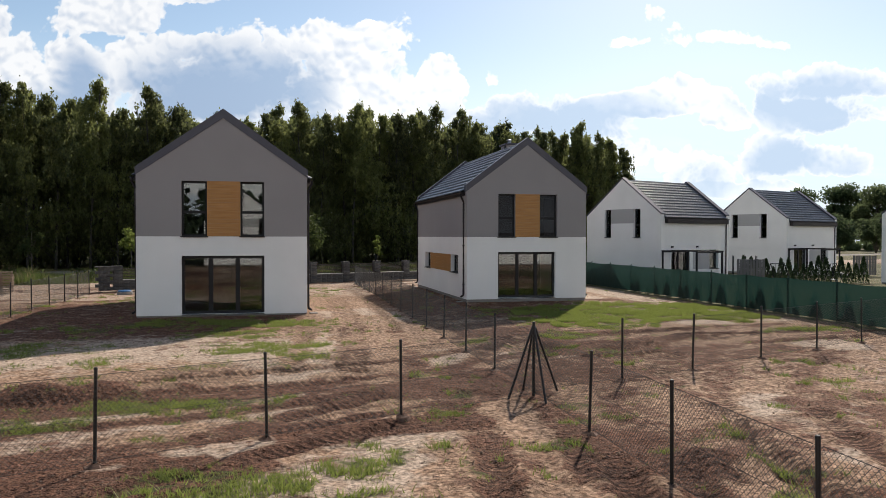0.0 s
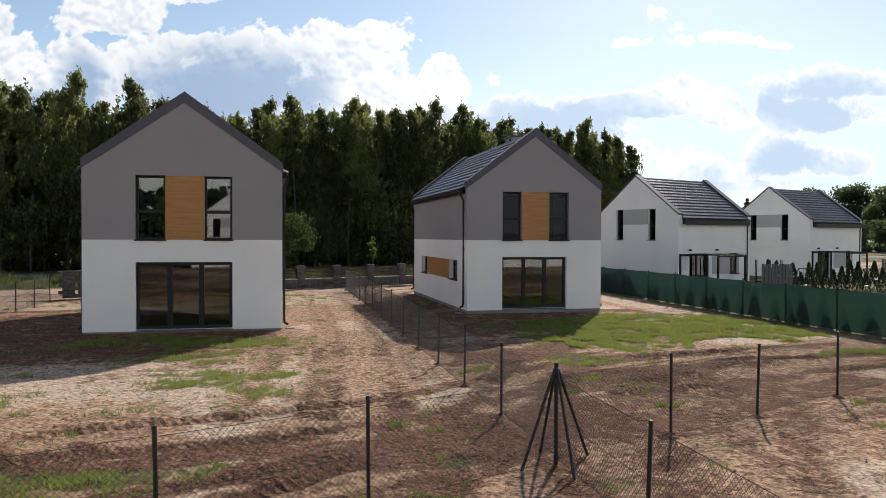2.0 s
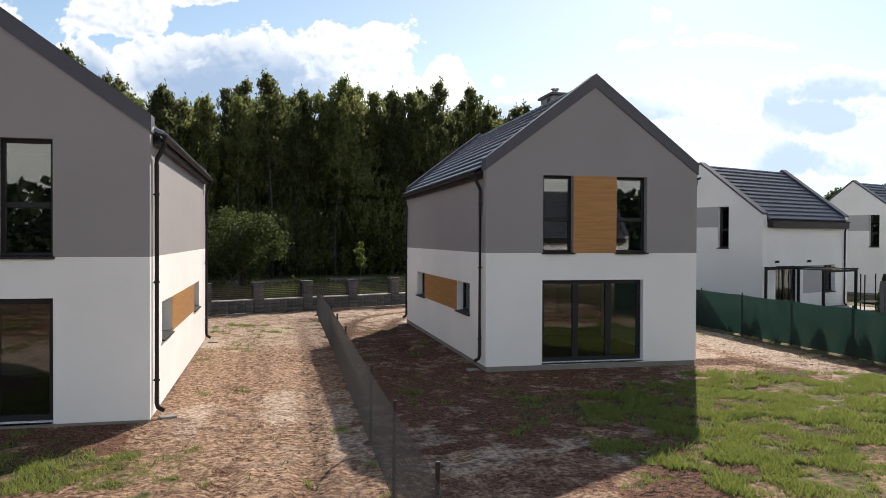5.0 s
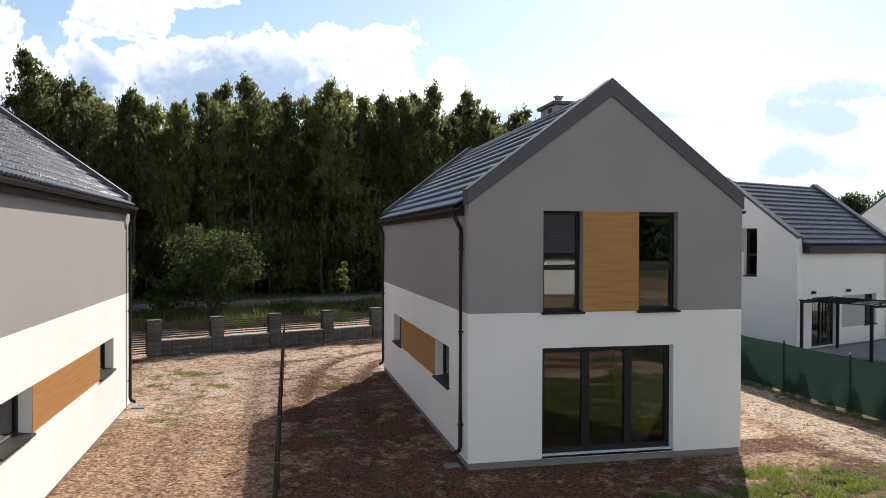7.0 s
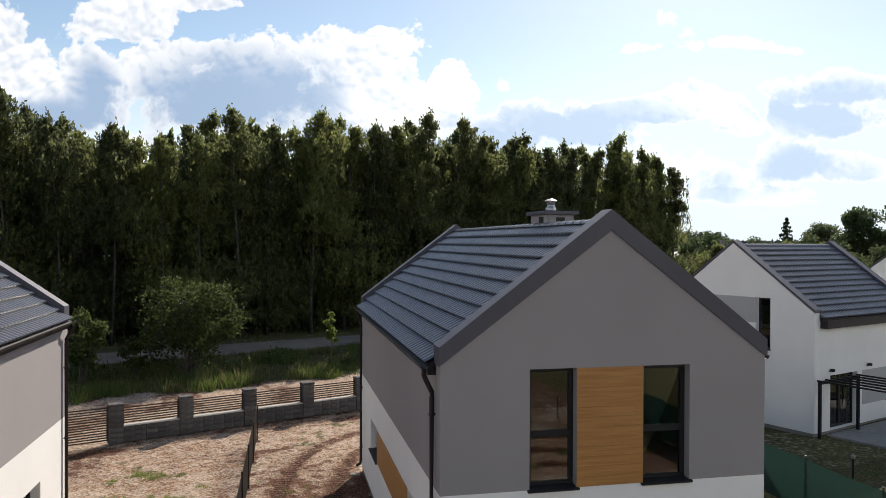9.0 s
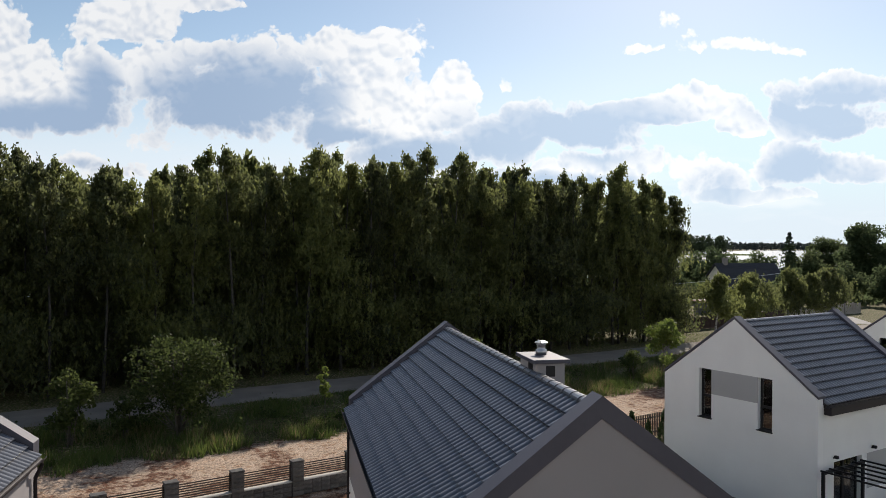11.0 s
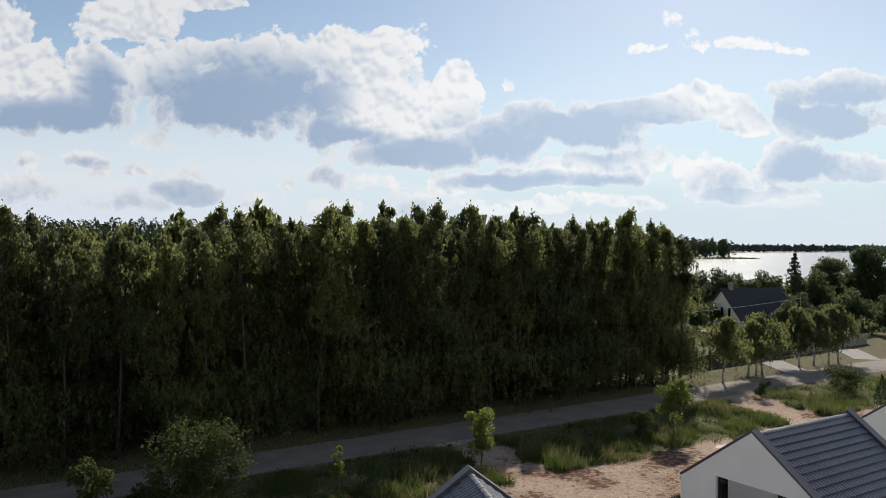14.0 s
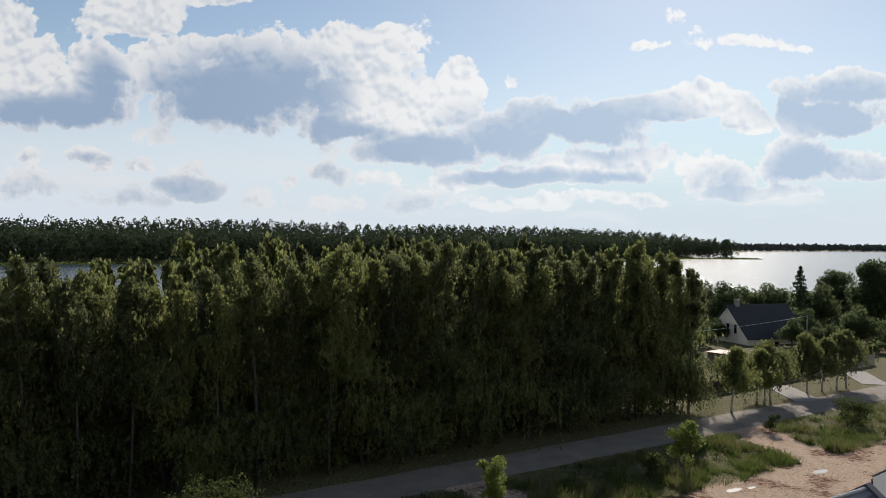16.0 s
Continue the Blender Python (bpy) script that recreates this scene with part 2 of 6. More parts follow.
def leaf_mat(name, c1, c2, glow=0.45, gloss=0.3):
    """Leaves: matt front, light passing through them, colour varied leaf by leaf."""
    m = bpy.data.materials.new(name)
    m.use_nodes = True
    nt = m.node_tree
    b = nt.nodes["Principled BSDF"]
    b.inputs["Roughness"].default_value = 0.62
    b.inputs["Specular IOR Level"].default_value = gloss
    geo = nt.nodes.new("ShaderNodeNewGeometry")
    oi = nt.nodes.new("ShaderNodeObjectInfo")
    add = nt.nodes.new("ShaderNodeMath")
    add.operation = "MULTIPLY_ADD"
    nt.links.new(oi.outputs["Random"], add.inputs[0])
    add.inputs[1].default_value = 0.5
    half = nt.nodes.new("ShaderNodeMath")
    half.operation = "MULTIPLY"
    half.inputs[1].default_value = 0.5
    nt.links.new(geo.outputs["Random Per Island"], half.inputs[0])
    nt.links.new(half.outputs[0], add.inputs[2])
    col = nt.nodes.new("ShaderNodeMix")
    col.data_type = "RGBA"
    col.inputs["A"].default_value, col.inputs["B"].default_value = (*c1, 1), (*c2, 1)
    nt.links.new(add.outputs[0], col.inputs["Factor"])
    nt.links.new(col.outputs["Result"], b.inputs["Base Color"])
    tr = nt.nodes.new("ShaderNodeBsdfTranslucent")
    hs = nt.nodes.new("ShaderNodeHueSaturation")
    hs.inputs["Value"].default_value, hs.inputs["Saturation"].default_value = 2.05, 0.97
    nt.links.new(col.outputs["Result"], hs.inputs["Color"])
    nt.links.new(hs.outputs[0], tr.inputs["Color"])
    ms = nt.nodes.new("ShaderNodeMixShader")
    ms.inputs[0].default_value = glow
    nt.links.new(b.outputs[0], ms.inputs[1])
    nt.links.new(tr.outputs[0], ms.inputs[2])
    nt.links.new(ms.outputs[0], nt.nodes["Material Output"].inputs[0])
    return m


def glass_mat(name, tint=(0.75, 0.8, 0.8), ior=1.95):
    m = bpy.data.materials.new(name)
    m.use_nodes = True
    nt = m.node_tree
    nt.nodes.remove(nt.nodes["Principled BSDF"])
    tr = nt.nodes.new("ShaderNodeBsdfTransparent")
    tr.inputs[0].default_value = (*tint, 1)
    gl = nt.nodes.new("ShaderNodeBsdfGlossy")
    gl.inputs["Roughness"].default_value = 0.0
    fr = nt.nodes.new("ShaderNodeFresnel")
    fr.inputs[0].default_value = ior
    ms = nt.nodes.new("ShaderNodeMixShader")
    nt.links.new(fr.outputs[0], ms.inputs[0])
    nt.links.new(tr.outputs[0], ms.inputs[1])
    nt.links.new(gl.outputs[0], ms.inputs[2])
    nt.links.new(ms.outputs[0], nt.nodes["Material Output"].inputs[0])
    return m


PLASTER_WHITE = mat("white plaster", (0.74, 0.74, 0.73), 0.9, color2=(0.82, 0.82, 0.81), scale=0.5, detail_scale=220, bump=0.25, bump_dist=0.004)
PLASTER_GREY = mat("grey plaster", (0.262, 0.247, 0.252), 0.92, color2=(0.29, 0.274, 0.28), scale=0.5, detail_scale=220, bump=0.3, bump_dist=0.004)
PLASTER_PALE = mat("pale grey plaster", (0.36, 0.36, 0.36), 0.92, scale=0.5, detail_scale=220, bump=0.3, bump_dist=0.004)
PLINTH = mat("grey plinth render", (0.17, 0.165, 0.16), 0.9, color2=(0.24, 0.22, 0.2), scale=2, detail_scale=120, bump=0.4)
COPING = mat("anthracite sheet metal", (0.066, 0.065, 0.083), 0.5, 0.0, color2=(0.08, 0.079, 0.098), scale=0.7, detail_scale=8, bump=0.0, spec=0.35)
TILE = mat("anthracite metal roof tile", (0.09, 0.095, 0.11), 0.3, 0.0, color2=(0.118, 0.123, 0.14), scale=2, detail_scale=300, bump=0.12, bump_dist=0.002, per_object=0.12)
TILE.node_tree.nodes["Principled BSDF"].inputs["IOR"].default_value = 1.7
GUTTER = mat("dark gutter metal", (0.026, 0.022, 0.024), 0.5, 0.0, scale=3, bump=0.02, spec=0.2)
FRAME = mat("anthracite window frame", (0.012, 0.012, 0.014), 0.5, 0.0, scale=3, bump=0.03, spec=0.3)
WOOD = mat("oak laminate cladding", (0.27, 0.115, 0.025), 0.55, color2=(0.46, 0.235, 0.07), scale=3.0, detail_scale=22, bump=0.12, bump_dist=0.003, spread=0.7, stretch=(0.35, 0.35, 7.0))
GLASS = glass_mat("window glass")
# room surfaces: the dimness of unlit rooms is put into their colour
INSIDE = mat("interior plaster dimmed as unlit", (0.07, 0.068, 0.066), 0.9, scale=1)
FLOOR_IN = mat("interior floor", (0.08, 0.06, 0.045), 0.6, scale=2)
RUBBER = mat("black rubber mat", (0.015, 0.015, 0.017), 0.95, scale=5, spec=0.1)
CHROME = mat("stainless steel", (0.4, 0.4, 0.41), 0.4, 1.0, scale=5, bump=0.02)
POST = mat("brown-black painted steel", (0.02, 0.018, 0.018), 0.5, 0.2, scale=8, bump=0.1)
WIRE = mat("dark coated wire", (0.03, 0.028, 0.027), 0.5, 0.0, scale=8, bump=0)
STONE = mat("split-face concrete block", (0.045, 0.044, 0.044), 0.9, color2=(0.12, 0.116, 0.112), scale=5, detail_scale=40, bump=0.8, bump_dist=0.03, per_object=0.22)
CAPSTONE = mat("pale capping slab", (0.42, 0.4, 0.37), 0.85, color2=(0.5, 0.48, 0.44), scale=4)
SLAT = mat("dark brown fence slat", (0.028, 0.02, 0.016), 0.5, 0.1, scale=6, bump=0.03)
BARK = mat("bark", (0.07, 0.06, 0.05), 0.9, color2=(0.16, 0.14, 0.12), scale=3, detail_scale=18, bump=0.6, bump_dist=0.03)
BIRCH_BARK = mat("birch bark", (0.06, 0.055, 0.05), 0.85, color2=(0.62, 0.6, 0.56), scale=2.2, detail_scale=9, bump=0.3, stretch=(1, 1, 3.5), spread=0.35)
LEAF_BIRCH = leaf_mat("birch leaves", (0.038, 0.045, 0.028), (0.138, 0.153, 0.046), 0.6, 0.15)
LEAF_BUSH = leaf_mat("bush leaves", (0.018, 0.028, 0.01), (0.07, 0.088, 0.026), 0.45, 0.12)
LEAF_SHORE = leaf_mat("dark shore foliage", (0.036, 0.054, 0.026), (0.082, 0.1, 0.045), 0.5, 0.02)
LEAF_YOUNG = leaf_mat("young green leaves", (0.06, 0.09, 0.018), (0.15, 0.18, 0.04), 0.5)
LEAF_DARK = leaf_mat("dark conifer sprays", (0.012, 0.026, 0.010), (0.03, 0.05, 0.018), 0.2)
GRASS = leaf_mat("grass blades", (0.065, 0.092, 0.018), (0.18, 0.205, 0.048), 0.45)
GRASS_STRAW = leaf_mat("seeding straw grass", (0.10, 0.085, 0.04), (0.22, 0.18, 0.09), 0.35)
GRASS_DRY = leaf_mat("tall meadow grass", (0.03, 0.055, 0.010), (0.105, 0.13, 0.032), 0.4)
# BIRCH_BARK darkened: the shade inside the wood is put into the colour
WOOD_BARK = mat("birch bark with wood shade in its colour", (0.018, 0.016, 0.014), 0.9, color2=(0.06, 0.056, 0.05), scale=2.2, detail_scale=9, bump=0.3, stretch=(1, 1, 3.5), spread=0.5)
THUJA = leaf_mat("thuja sprays", (0.015, 0.030, 0.011), (0.04, 0.06, 0.02), 0.25)
PAVING = mat("grey paving", (0.2, 0.195, 0.19), 0.85, color2=(0.28, 0.27, 0.26), scale=3, detail_scale=30, bump=0.2, per_object=0.1)
DARK_STEEL = mat("dark garden steel", (0.012, 0.012, 0.014), 0.6, 0.0, scale=5, bump=0.03, spec=0.2)
ROOF_FAR = mat("dark slate roof", (0.035, 0.038, 0.045), 0.7, scale=2, bump=0.1, spec=0.2)
GREY_BOARD = mat("weathered grey board", (0.10, 0.10, 0.105), 0.8, color2=(0.16, 0.155, 0.15), scale=4, bump=0.2)
CONCRETE = mat("cast concrete", (0.2, 0.19, 0.175), 0.9, color2=(0.3, 0.285, 0.265), scale=2, detail_scale=40, bump=0.3)
BLUE_PLASTIC = mat("blue plastic", (0.03, 0.13, 0.30), 0.4, scale=4, bump=0.02)
WHITE_PLASTIC = mat("white plastic", (0.7, 0.72, 0.74), 0.45, scale=4, bump=0.02)
PALLET_WOOD = mat("weathered pallet wood", (0.16, 0.11, 0.075), 0.85, color2=(0.3, 0.22, 0.16), scale=5, bump=0.3, per_object=0.15)
RED_ROOF = mat("dull red roof sheet", (0.16, 0.045, 0.035), 0.6, scale=2, bump=0.1)
BROWN_FENCE = mat("red-brown fence", (0.032, 0.014, 0.013), 0.7, scale=2, bump=0.1)
CREAM = mat("cream render", (0.55, 0.53, 0.46), 0.9, scale=1, bump=0.2)


# ---- mesh helpers ----
def thing(name, m, label, category, group="", kind=""):
    ob = new(name)
    ob.empty_display_size = 0.2
    ob.matrix_world = m
    return tagged(ob, label, category, group, kind)


def link_mesh(name, me, material, parent=None, label="", m=None):
    if material and not me.materials:
        me.materials.append(material)
    ob = new(name, me)
    if parent:
        ob.parent = parent
    if m is not None:
        ob.matrix_basis = m
    if label:
        ob["label"] = label
    return ob


def part(name, bm, material, parent=None, label="", smooth=False, m=None):
    bmesh.ops.recalc_face_normals(bm, faces=bm.faces)
    me = bpy.data.meshes.new(name)
    bm.to_mesh(me)
    bm.free()
    if smooth:
        me.polygons.foreach_set("use_smooth", [True] * len(me.polygons))
    return link_mesh(name, me, material, parent, label, m)


def from_arrays(name, verts, faces):
    me = bpy.data.meshes.new(name)
    me.from_pydata(np.asarray(verts).tolist(), [], np.asarray(faces).tolist())
    me.update()
    return me


def box(bm, x0, y0, z0, x1, y1, z1, bevel=0.0):
    vs = [bm.verts.new((x, y, z)) for z in (z0, z1) for x, y in ((x0, y0), (x1, y0), (x1, y1), (x0, y1))]
    fs = [bm.faces.new([vs[i] for i in q]) for q in ((3, 2, 1, 0), (4, 5, 6, 7), (0, 1, 5, 4), (1, 2, 6, 5), (2, 3, 7, 6), (3, 0, 4, 7))]
    if bevel:
        es = list({e for f in fs for e in f.edges})
        bmesh.ops.bevel(bm, geom=es, offset=bevel, segments=1, affect="EDGES", profile=0.5)


def boxes(*dims, bevel=0.0):
    bm = bmesh.new()
    for d in dims:
        box(bm, *d, bevel=bevel)
    return bm


def prism(bm, profile, m0, m1):
    """A solid between one 2D outline laid in the planes m0 and m1."""
    a = [bm.verts.new(m0 @ Vector((x, y, 0))) for x, y in profile]
    b = [bm.verts.new(m1 @ Vector((x, y, 0))) for x, y in profile]
    n = len(profile)
    for i in range(n):
        bm.faces.new((a[i], a[(i + 1) % n], b[(i + 1) % n], b[i]))
    bm.faces.new(a[::-1])
    bm.faces.new(b)


def tube(bm, pts, radius, sides=8, r_end=None):
    """A round bar along points, tapering to r_end."""
    pts = [Vector(p) for p in pts]
    rings = []
    for i, p in enumerate(pts):
        d = (pts[min(i + 1, len(pts) - 1)] - pts[max(i - 1, 0)]).normalized()
        q = d.to_track_quat("Z", "Y")
        r = radius + ((r_end if r_end is not None else radius) - radius) * i / max(1, len(pts) - 1)
        rings.append([bm.verts.new(p + q @ Vector((r * math.cos(2 * math.pi * k / sides), r * math.sin(2 * math.pi * k / sides), 0))) for k in range(sides)])
    for a, b in zip(rings, rings[1:]):
        for k in range(sides):
            bm.faces.new((a[k], a[(k + 1) % sides], b[(k + 1) % sides], b[k]))
    bm.faces.new(rings[0][::-1])
    bm.faces.new(rings[-1])


def lathe(bm, profile, centre=(0, 0, 0), sides=20):
    """A turned solid from (radius, height) pairs."""
    c = Vector(centre)
    rings = [[bm.verts.new(c + Vector((r * math.cos(2 * math.pi * k / sides), r * math.sin(2 * math.pi * k / sides), z))) for k in range(sides)] for r, z in profile]
    for a, b in zip(rings, rings[1:]):
        for k in range(sides):
            bm.faces.new((a[k], a[(k + 1) % sides], b[(k + 1) % sides], b[k]))
    bm.faces.new(rings[0][::-1])
    bm.faces.new(rings[-1])


# ---- ground, road, water ----
EST = radians(21.0)
EU, EN = Vector((math.cos(EST), math.sin(EST), 0)), Vector((-math.sin(EST), math.cos(EST), 0))


def est(s, n, z=0.0):
    """A place from metres along and across the road's line."""
    v = EU * s + EN * n
    return Vector((v.x, v.y, z))


def smooth(a, b, x):
    t = np.clip((x - a) / (b - a), 0, 1)
    return t * t * (3 - 2 * t)


class Noise2:
    """Smooth value noise on a wrapped lattice, for arrays."""

    def __init__(self, seed):
        self.g = np.random.default_rng(seed).random((128, 128))

    def __call__(self, x, y, size, octaves=4):
        out, amp, tot = 0, 1.0, 0
        for o in range(octaves):
            u, v = x / size * 2 ** o + 17 * o, y / size * 2 ** o + 9 * o
            i, j = np.floor(u).astype(int), np.floor(v).astype(int)
            fu, fv = u - i, v - j
            fu, fv = fu * fu * (3 - 2 * fu), fv * fv * (3 - 2 * fv)
            g = self.g
            a, b = g[i % 128, j % 128], g[(i + 1) % 128, j % 128]
            c, d = g[i % 128, (j + 1) % 128], g[(i + 1) % 128, (j + 1) % 128]
            out = out + amp * ((a * (1 - fu) + b * fu) * (1 - fv) + (c * (1 - fu) + d * fu) * fv)
            tot += amp
            amp *= 0.5
        return out / tot


NA, NB, NC = Noise2(1), Noise2(2), Noise2(3)
ROAD0, ROAD1 = 37.3, 42.7


def sn(x, y):
    return x * EU.x + y * EU.y, x * EN.x + y * EN.y


def far_shore(s):
    return 612 + 14 * np.sin(s / 90) + 12 * np.sin(s / 37) + 480 * smooth(840, 950, s)


def lake_depth(x, y):
    """0 on land, 1 in the lake, which lies beyond the wood."""
    s, n = sn(x, y)
    near = smooth(150, 200, n + 12 * np.sin(s / 60) + 6 * np.sin(s / 23))
    return near * (1 - smooth(-14, 10, n - far_shore(s)))


def ground_height(x, y):
    s, n = sn(x, y)
    z = -7.0 * lake_depth(x, y) - 1.2 * smooth(70, 150, n)
    z = z - (0.14 + 0.10 * smooth(6, 17, n)) * smooth(37, 31, n) * smooth(-60, -45, n)
    d = n - far_shore(s)
    return z + 1.0 * smooth(-5, 30, d) + 13 * smooth(20, 170, d) * (0.6 + 0.8 * NA(x, y, 260, 2)) * smooth(950, 830, s)


GRASS_SPOTS = [(5.8, -5.2, 5.4, 3.3), (2.04, -8.47, 2.4, 2.2), (8.31, -7.43, 2.2, 2.2), (0.16, -11.92, 0.8, 1.0), (9.36, -3.46, 1.2, 1.6), (-9.04, -6.59, 1.7, 1.0),
               (-9.66, -9.41, 2.4, 1.0), (-7.16, -7.64, 0.8, 0.9), (-8.41, -12.44, 1.6, 0.6), (-10.71, -13.28, 1.4, 0.5), (-12.59, -5.97, 2.4, 1.2), (-11.44, -20.07, 1.9, 0.6), (-13.11, -21.12, 1.2, 0.5), (-9.56, -19.76, 0.7, 0.35), (-9.66, -24.77, 1.5, 0.8), (-8.1, -24.57, 0.7, 0.5), (-8.3, -26.13, 1.0, 0.6), (9.15, -12.44, 1.8, 0.6)]
RUTS = [((-6.6, -17), (-6.1, -12), (-5.6, -5), (-5.3, 4), (-5.4, 15)), ((-8.0, -17), (-7.2, -10), (-6.8, -3), (-6.6, 6)),
        ((-4.2, -26), (-2.6, -19), (-0.8, -14.6), (2.6, -12.6), (9.5, -11.6)), ((-3.2, -27), (-1.2, -19), (1.0, -15.8), (4.2, -14.2), (9.8, -13.4)),
        ((-18, -20), (-12, -18.3), (-6, -16.6), (0, -13), (5, -12.4)), ((-18, -23), (-12, -22.2), (-7, -20.4), (-2, -17.6), (4, -16.2)),
        ((-2.0, -33), (-1.5, -26), (1.5, -20), (6, -16)), ((-16, -27.4), (-10, -23.2), (-5, -19.2), (-1.0, -12.0)), ((-2.2, 3), (-2.0, 9), (-0.6, 15), (3, 18.5)),
        ((-7.0, -30), (-5.6, -26), (-4.9, -22), (-5.4, -17))]


def spots(x, y, which, rough):
    out = np.full(x.shape, -1.0)
    for cx, cy, rx, ry in which:
        out = np.maximum(out, 1 - ((x - cx) / rx) ** 2 - ((y - cy) / ry) ** 2)
    return out + rough


def curve_points(pts, step=0.12):
    P = np.array(pts, float)
    out = []
    for i in range(len(P) - 1):
        p0, p1, p2, p3 = P[max(i - 1, 0)], P[i], P[i + 1], P[min(i + 2, len(P) - 1)]
        n = max(2, int(np.linalg.norm(p2 - p1) / step))
        t = np.linspace(0, 1, n, endpoint=False)[:, None]
        out.append(0.5 * (2 * p1 + (p2 - p0) * t + (2 * p0 - 5 * p1 + 4 * p2 - p3) * t ** 2 + (3 * p1 - p0 - 3 * p2 + p3) * t ** 3))
    return np.concatenate(out)


def rut_field(xs, ys):
    """Depth of the tyre tracks and how fresh the soil is, on the grid xs by ys."""
    dep, fresh, arc, off = (np.zeros((len(xs), len(ys))) for _ in range(4))
    for pts in RUTS:
        c = curve_points(pts)
        tang = np.gradient(c, axis=0)
        tang /= np.linalg.norm(tang, axis=1)[:, None]
        nor = np.stack([-tang[:, 1], tang[:, 0]], axis=1)
        run = np.concatenate([[0], np.cumsum(np.linalg.norm(np.diff(c, axis=0), axis=1))])
        for side in (-0.85, 0.85):
            for q, d, s in zip(c + nor * side, nor, run):
                i0, i1 = np.searchsorted(xs, (q[0] - 0.62, q[0] + 0.62))
                j0, j1 = np.searchsorted(ys, (q[1] - 0.62, q[1] + 0.62))
                if i0 >= i1 or j0 >= j1:
                    continue
                X, Y = xs[i0:i1, None] - q[0], ys[None, j0:j1] - q[1]
                across, along = X * d[0] + Y * d[1], X * d[1] - Y * d[0]
                w = np.exp(-(along / 0.13) ** 2)
                lug = 0.004 * math.sin(2 * math.pi * s / 0.34) * np.sign(across)
                prof = -0.075 * np.exp(-(across / 0.19) ** 4) + 0.05 * np.exp(-((np.abs(across) - 0.36) / 0.1) ** 2)
                cell = prof + lug * np.exp(-(across / 0.2) ** 4)
                old = dep[i0:i1, j0:j1]
                dep[i0:i1, j0:j1] = np.where(w > 0.55, cell, old)
                hit = w > 0.02
                nearer = hit & (w * np.exp(-(across / 0.42) ** 4) >= fresh[i0:i1, j0:j1])
                arc[i0:i1, j0:j1] = np.where(nearer, s + along, arc[i0:i1, j0:j1])
                off[i0:i1, j0:j1] = np.where(nearer, across, off[i0:i1, j0:j1])
                fresh[i0:i1, j0:j1] = np.maximum(fresh[i0:i1, j0:j1], w * np.exp(-(across / 0.42) ** 4))
    return dep, fresh, arc, off


def make_ground():
    def axis(a, b, step, a2, b2, step2, far):
        """Fine steps from a to b, wider ones out to a2 and b2, then ever wider."""
        out, q, v = [], step2, 0.0
        while v < far:
            q *= 1.17
            v += q
            out.append(v)
        o = np.array(out)
        return np.concatenate([(a2 - o)[::-1], np.arange(a2, a, step2), np.arange(a, b, step), np.arange(b, b2, step2), b2 + o])
    xs, ys = axis(-20.0, 12.0, 0.12, -50, 62, 0.5, 4200), axis(-31.0, 21.0, 0.12, -36, 66, 0.5, 4200)
    X, Y = np.meshgrid(xs, ys, indexing="ij")
    S, Nn = sn(X, Y)
    near = smooth(26, 20, np.abs(X + 4)) * smooth(38, 33, np.abs(Y + 4))
    dep, fresh, arc, off = rut_field(xs, ys)
    rough = NA(X, Y, 1.1, 4) - 0.5
    fine = NB(X, Y, 0.45, 3) - 0.5
    big = NC(X, Y, 9.0, 3) - 0.5
    plot = smooth(19.4, 18.6, Nn)
    calm = np.ones_like(X)
    for ax, ay, bx, by in ((0, 0, 6.11, 12.2), (-14.2, -3.98, -7.72, 7.77)):
        dx = np.maximum(np.maximum(ax - X, X - bx), 0)
        dy = np.maximum(np.maximum(ay - Y, Y - by), 0)
        calm = np.minimum(calm, smooth(0.0, 1.4, np.hypot(dx, dy)))
    heaps = np.zeros_like(X)
    for cx, cy, r, h in ((-13.6, -19.0, 0.9, 0.35), (-12.4, -18.6, 0.6, 0.22), (-11.0, -18.4, 0.5, 0.15), (1.8, -14.6, 0.7, 0.16), (4.0, -13.4, 0.9, 0.18), (-3.2, -25.4, 0.7, 0.22), (-5.2, -19.9, 0.4, 0.1), (-6.2, -25.9, 0.35, 0.12)):
        heaps = heaps + h * np.exp(-(((X - cx) / r) ** 2 + ((Y - cy) / (0.6 * r)) ** 2) * (1 + rough))
    streak = NA(X * 0.35 + Y * 0.1, Y * 1.3 - X * 0.3, 1.6, 4)
    lawn = smooth(0.5, 2.5, X) * smooth(-9.5, -8, Y) * smooth(0, -1.5, Y)
    grass_n = 0.45 * lawn + (NB(X, Y, 1.2, 4) - 0.5) * 3.4 + (NC(X, Y, 0.35, 2) - 0.5) * 2.8 + 0.22
    g_lot = smooth(-0.2, 0.9, spots(X, Y, GRASS_SPOTS, grass_n))
    g_lot = np.maximum(g_lot, 0.85 * smooth(0.55, 0.68, NC(X, Y, 2.2, 4)) * smooth(-14.5, -16, X))
    g_lot = np.maximum(g_lot, smooth(0.62, 0.7, NB(X + 40, Y, 1.2, 4)) * 0.4 * smooth(-13, -21, Y) * smooth(-4, -7, X))
    g_lot = np.maximum(g_lot, 0.75 * smooth(0.6, 0.69, NB(X + 7, Y + 3, 0.9, 4)) * smooth(-6.5, -8.5, X) * smooth(-17, -15, Y) * smooth(-4, -6, Y))
    verge = smooth(27.6, 28.8, Nn + 2.0 * (NA(X, Y, 3, 3) - 0.5)) * smooth(ROAD0 + 1.2, ROAD0 + 0.5, Nn)
    gap = smooth(2.4, 1.6, np.abs(S - 25.3) + (NA(X, Y, 2, 2) - 0.5)) + smooth(3.4, 2.2, np.abs(S - 57.5 - 0.25 * (Nn - 33)))
